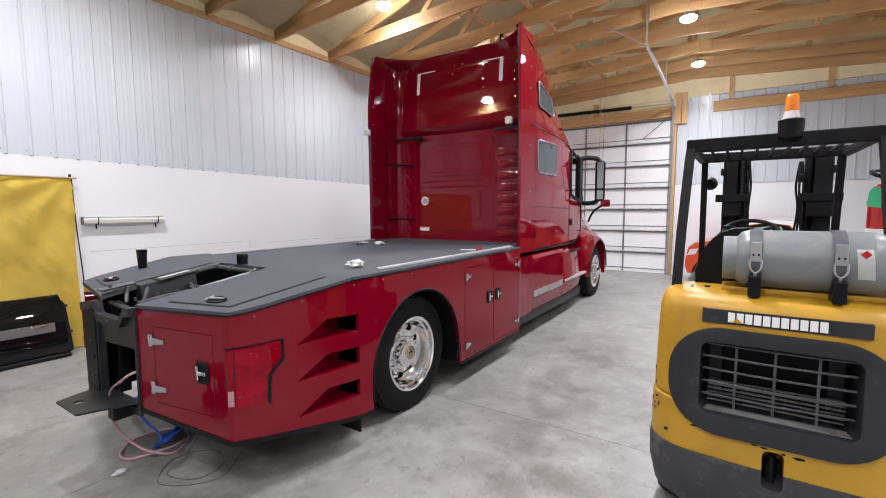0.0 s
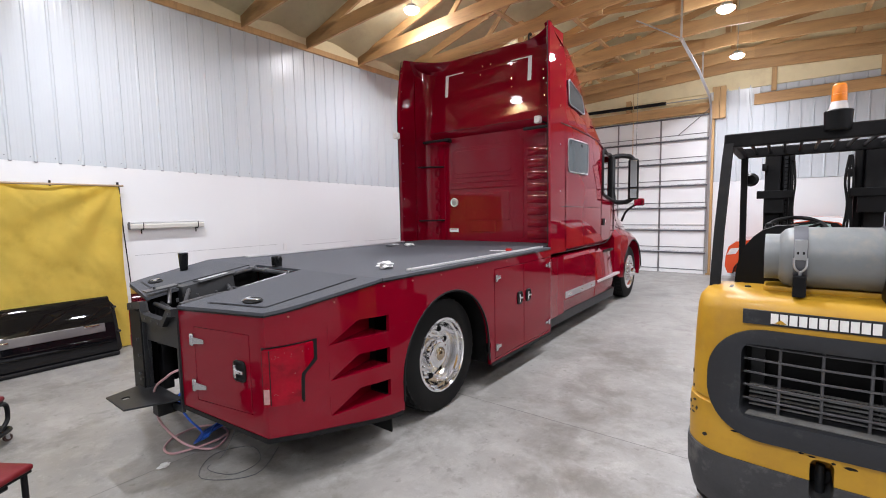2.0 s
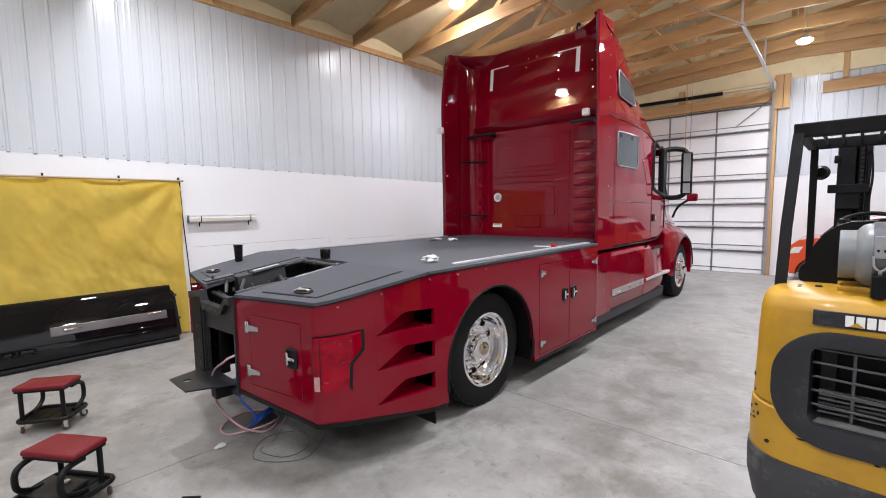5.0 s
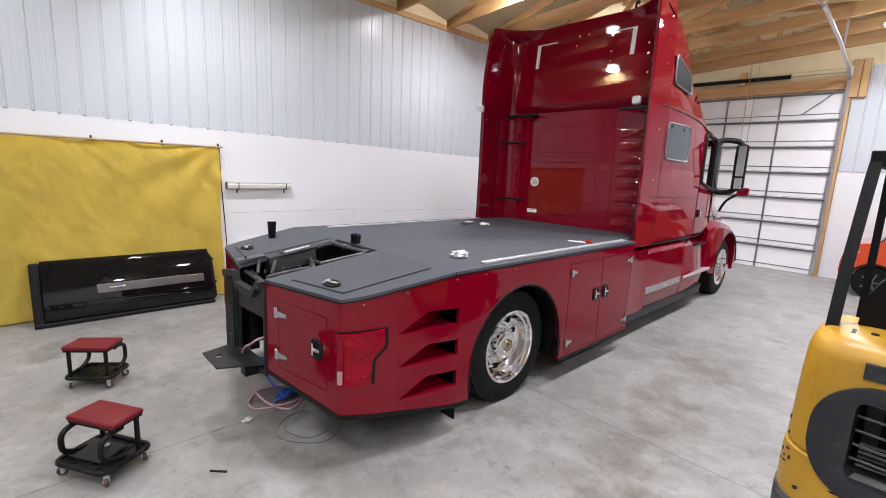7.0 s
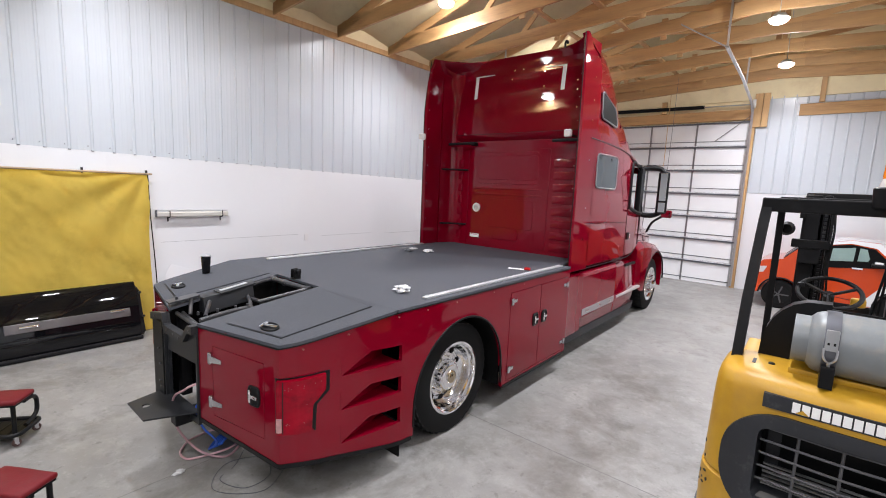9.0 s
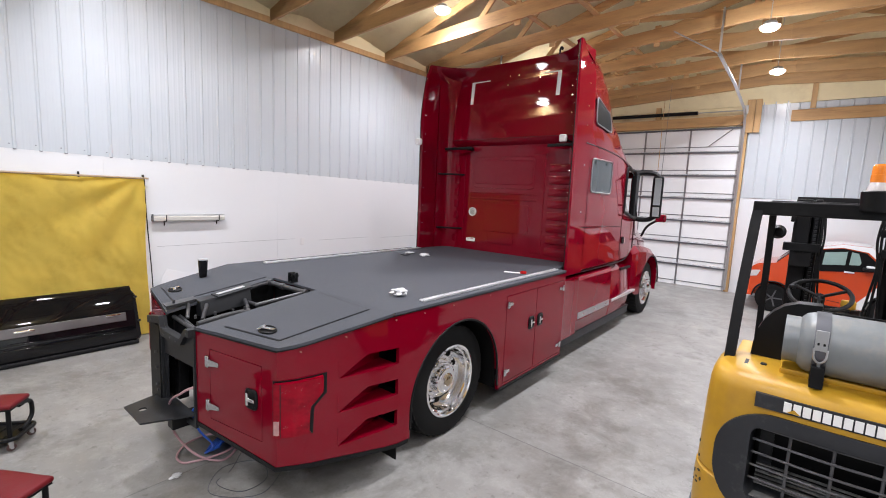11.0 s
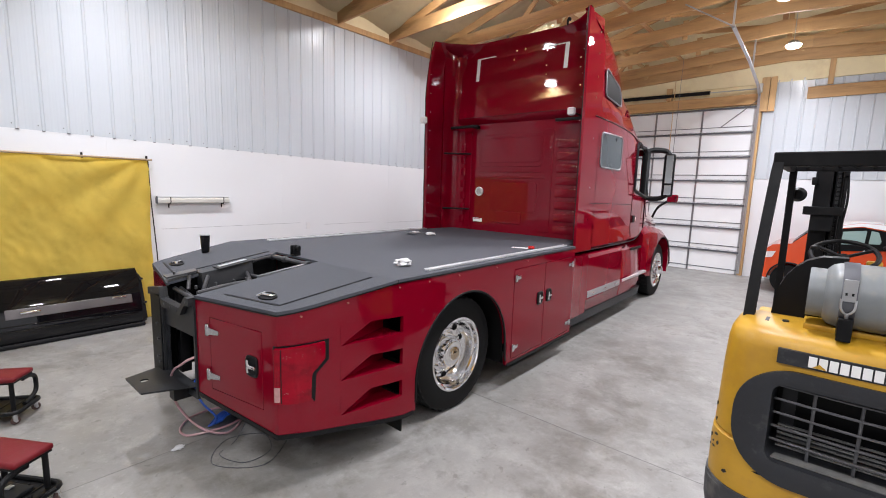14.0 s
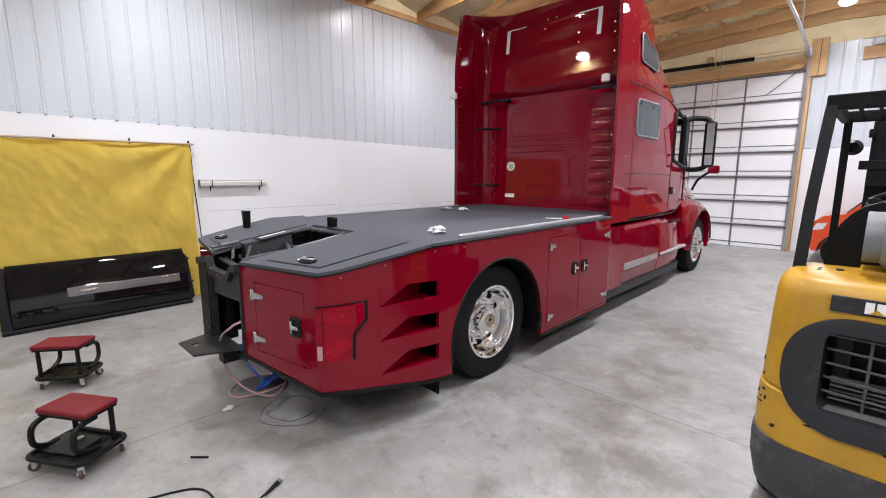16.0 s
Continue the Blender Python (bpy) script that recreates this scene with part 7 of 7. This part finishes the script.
for k in range(6):
    run += [(-0.03 + 0.02 * k, -1.56 + 0.012 * k, 0.012 + 0.012 * k), (-0.14 + 0.018 * k, -1.42 + 0.01 * k, 0.03 + 0.012 * k), (-0.15 + 0.02 * k, -1.33 + 0.012 * k, 0.012 + 0.012 * k), (-0.06 + 0.02 * k, -1.44, 0.03 + 0.012 * k)]
part("cable", tube(run, 0.008, None, 8), BLUEH, hose2)
cord = thing("power_cord", "black power cord with a plug on the concrete", "cord", (0, 0, 0))
part("cord", tube([(0.60, -2.9, 0.006), (0.78, -2.55, 0.006), (0.84, -2.40, 0.006), (0.90, -2.30, 0.006), (1.0, -2.26, 0.006), (1.10, -2.30, 0.006), (1.22, -2.60, 0.006), (1.6, -2.9, 0.006)], 0.006, None, 6), RUBBER, cord)
part("plug", rod((1.235, -2.05, 0.012), (1.195, -1.955, 0.016), 0.007, r2=0.014), RUBBER, cord)
part("plug_face", rod((1.195, -1.955, 0.016), (1.187, -1.936, 0.016), 0.0145), STRUT, cord)
for dx in (-0.006, 0.006):
    part("plug_pin", rod((1.187 + dx, -1.936, 0.016), (1.179 + dx, -1.917, 0.016), 0.0025, sides=6), ALUS, cord)
part("cord", tube([(1.235, -2.05, 0.016), (1.30, -2.2, 0.008), (1.5, -2.5, 0.006), (1.9, -2.8, 0.006)], 0.006, None, 6), RUBBER, cord)
wires = thing("ground_cable", "thin dark cable lying in loose loops under the tail", "cable", (0, 0, 0))
part("cable", tube([(0.35, -1.35, 0.3), (0.32, -1.5, 0.02), (0.40, -1.66, 0.006), (0.62, -1.58, 0.006), (0.60, -1.38, 0.006), (0.36, -1.32, 0.006), (0.25, -1.55, 0.006), (0.48, -1.74, 0.006), (0.74, -1.50, 0.006), (0.55, -1.20, 0.006)], 0.0025, None, 6), STRUT, wires)
bolt_ = thing("bolt", "short black bar lying on the concrete", "bolt", (0.60, -2.19, 0.007), 45)
part("bar", rod((-0.055, 0, 0), (0.055, 0, 0), 0.007), SATIN, bolt_)

# ---- small car by the end wall ----
car = thing("small_car", "orange and white small city car beside the wall", "car", (2.55, 8.45, 0.0))
side = [(0.06, 0.30), (0.0, 0.45), (0.01, 0.66), (0.06, 0.88), (0.19, 0.99), (0.50, 1.04), (0.72, 1.27), (1.15, 1.44), (1.50, 1.52), (1.90, 1.50), (2.12, 1.28), (2.30, 1.06), (2.56, 0.92), (2.66, 0.60), (2.60, 0.30)]


def car_ring(y, tuck):
    out_ = []
    for x, z in side:
        s = max(0.0, z - 0.98) * 0.28 + tuck
        yy = y + s if y < 0.8 else y - s
        out_.append((x + (0.03 if tuck else 0) * (1 if x < 1.3 else -1), yy, z - (0.02 if tuck else 0)))
    return out_


shell = loft([[(x, y, z) for x, y, z in car_ring(0.0, 0.0)], car_ring(0.06, -0.05 + 0.05), [(x, 0.8, z + 0.02) for x, z in side], car_ring(1.60, 0.0)])
arches = [rod((xw, -0.3, 0.30), (xw, 0.22, 0.30), 0.345, sides=40) for xw in (0.50, 2.25)] + [rod((xw, 1.4, 0.30), (xw, 1.9, 0.30), 0.345, sides=40) for xw in (0.50, 2.25)]
shell = carve(shell, *arches)
shell.faces.ensure_lookup_table()
for f in shell.faces:
    f.material_index = 1 if (f.calc_center_median().z > 1.30 and f.calc_center_median().x > 0.7) or f.calc_center_median().x > 2.2 else 0
part("body", shell, [ORANGE, CARWHITE], car, "orange body with a white roof")


def flat_side(pts, off):
    return slab(pts, lambda u, v: (u, max(0.0, v - 0.98) * 0.28 - off, v), (0, 0.03, 0))


part("front_wing", flat_side([(1.70, 0.31), (1.80, 0.45), (2.04, 0.77), (2.09, 1.0), (2.14, 1.12), (2.32, 1.05), (2.56, 0.92), (2.66, 0.60), (2.60, 0.50), (2.48, 0.58), (2.25, 0.66), (2.02, 0.58), (1.91, 0.40), (1.89, 0.31)], 0.006), CARWHITE, car, "white front wing")
part("roof_rail", flat_side([(0.74, 1.26), (1.15, 1.435), (1.5, 1.515), (1.90, 1.495), (2.14, 1.26), (2.04, 1.22), (1.86, 1.40), (1.5, 1.455), (1.18, 1.40), (0.80, 1.24)], 0.006), CARWHITE, car, "white roof edge")
part("roof", slab([(0.95, 0.16), (2.0, 0.16), (2.0, 1.44), (0.95, 1.44)], lambda u, v: (u, v, 1.40 + 0.12 * math.sin((u - 0.75) / 1.5 * math.pi)), (0, 0, 0.02)), CARWHITE, car)
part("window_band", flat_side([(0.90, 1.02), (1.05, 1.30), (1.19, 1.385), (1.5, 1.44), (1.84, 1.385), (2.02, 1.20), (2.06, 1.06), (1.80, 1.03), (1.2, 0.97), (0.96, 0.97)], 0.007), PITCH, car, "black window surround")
TINT = mat("tinted_glass", (0.22, 0.31, 0.29), 0.06, vary=0.25, scale=2, bump=0.0)
part("door_window", flat_side([(1.22, 1.10), (1.24, 1.34), (1.57, 1.385), (1.555, 1.13)], 0.010), TINT, car, "greenish door window")
part("quarter_window", flat_side([(1.61, 1.14), (1.63, 1.385), (1.73, 1.365), (1.78, 1.20), (1.76, 1.15)], 0.010), TINT, car, "greenish quarter window")
part("rear_window", loft([[(0.50, 0.10, 1.055), (0.50, 1.50, 1.055), (0.52, 1.50, 1.045), (0.52, 0.10, 1.045)], [(0.70, 0.16, 1.27), (0.70, 1.44, 1.27), (0.72, 1.44, 1.26), (0.72, 0.16, 1.26)]]), DARKGL, car)
part("door_seam", tube([(1.10, -0.004, 0.97), (1.08, -0.004, 0.5), (1.7, -0.004, 0.38)], 0.005, None, 5), SATIN, car)
part("sill", box(0.86, 1.72, -0.012, 0.05, 0.22, 0.31, 0.01), SATIN, car, "black side sill")
part("door_handle", box(1.55, 1.70, -0.025, 0.0, 0.99, 1.02, 0.008), CARWHITE, car)
wm = part("wing_mirror", box(1.80, 1.99, -0.17, -0.02, 1.07, 1.13, 0.025, seg=3), SATIN, car, "black wing mirror with a white cap")
part("mirror_cap", box(1.84, 1.96, -0.165, -0.03, 1.125, 1.17, 0.02, seg=3), CARWHITE, wm)
part("corner_lamp", loft([[(0.03, -0.008, 0.70), (0.20, -0.012, 0.73), (0.26, -0.010, 0.86), (0.10, -0.006, 0.84)], [(0.03, 0.1, 0.70), (0.20, 0.1, 0.73), (0.26, 0.1, 0.86), (0.10, 0.1, 0.84)]]), LENSWH, car, "clear corner lamp")
for xw in (0.50, 2.25):
    part("arch_lip", tube([(xw + 0.345 * math.cos(a), -0.004, 0.30 + 0.345 * math.sin(a)) for a in (math.pi * k / 20 for k in range(21))], 0.014, None, 6, smooth=1), SATIN, car, "black arch lip")
for xw in (0.50, 2.25):
    for y0 in (0.02, 1.43):
        w = part("wheel", lathe([(0.19, 0.0), (0.27, 0.0), (0.295, 0.03), (0.295, 0.14), (0.27, 0.165), (0.19, 0.165)], Matrix.Translation((xw, y0 + 0.165, 0.295)) @ pose(0, 0, 0, 90, 0, 0), 36, closed=True), RUBBER, car, "small black tyre")
        part("rim", lathe([(0.192, 0.16), (0.18, 0.14), (0.0, 0.13)], Matrix.Translation((xw, y0 + 0.165, 0.295)) @ pose(0, 0, 0, 90, 0, 0), 36), SATIN, w)
        for k in range(5):
            a = 2 * math.pi * k / 5
            part("spoke", rod((xw, y0 + 0.02, 0.295), (xw + 0.175 * math.cos(a), y0 + 0.02, 0.295 + 0.175 * math.sin(a)), 0.022, sides=6), BARGREY, w)

# ---- overhead door's hardware ----
hw = thing("door_track", "galvanised overhead door tracks and spring shaft", "door track")
for x in (DX1 + 0.02, DX0 - 0.02):
    pts = [(x, END_Y - 0.10, 0.05), (x, END_Y - 0.10, 2.0), (x, END_Y - 0.10, 4.0), (x, END_Y - 0.18, 4.28), (x, END_Y - 0.50, 4.42), (x, 8.0, 4.60), (x, 5.95, 4.68)]
    tr = bmesh.new()
    loft([[(x - 0.02, y - 0.012, z), (x + 0.03, y - 0.012, z), (x + 0.03, y + 0.012, z + 0.03), (x - 0.02, y + 0.012, z + 0.03)] for _, y, z in pts], tr)
    part("track", tr, GALV, hw)
    part("hanger", box(x - 0.015, x + 0.015, 5.99, 6.02, 4.66, 5.45), GALV, hw, smooth=False)
    part("hanger", box(x - 0.015, x + 0.015, 8.56, 8.59, 4.56, 5.3), GALV, hw, smooth=False)
    part("brace", rod((x, 6.0, 4.70), (x - 0.75, 6.0, 5.20), 0.012, sides=6), GALV, hw)
    part("bearing_plate", box(x - 0.03, x + 0.05, END_Y - 0.16, END_Y - 0.05, 4.36, 4.56, 0.004), GALV, hw)
part("spring", rod((-1.9, END_Y - 0.14, 4.49), (0.98, END_Y - 0.14, 4.46), 0.045), SATIN, hw, "black torsion spring")
part("shaft", rod((-2.4, END_Y - 0.14, 4.49), (2.05, END_Y - 0.14, 4.45), 0.014), GALV, hw)
part("spring_bracket", box(-0.02, 0.10, END_Y - 0.15, END_Y - 0.04, 4.36, 4.66, 0.004), WOODY, hw)
part("pull_cord", rod((0.20, END_Y - 0.25, 3.0), (0.20, END_Y - 0.25, 4.85), 0.008, sides=6), WOODY, hw)
part("lift_cable", rod((DX1 - 0.7, END_Y - 0.06, 3.62), (DX1, END_Y - 0.08, 4.2), 0.008, sides=5), STRUT, hw)
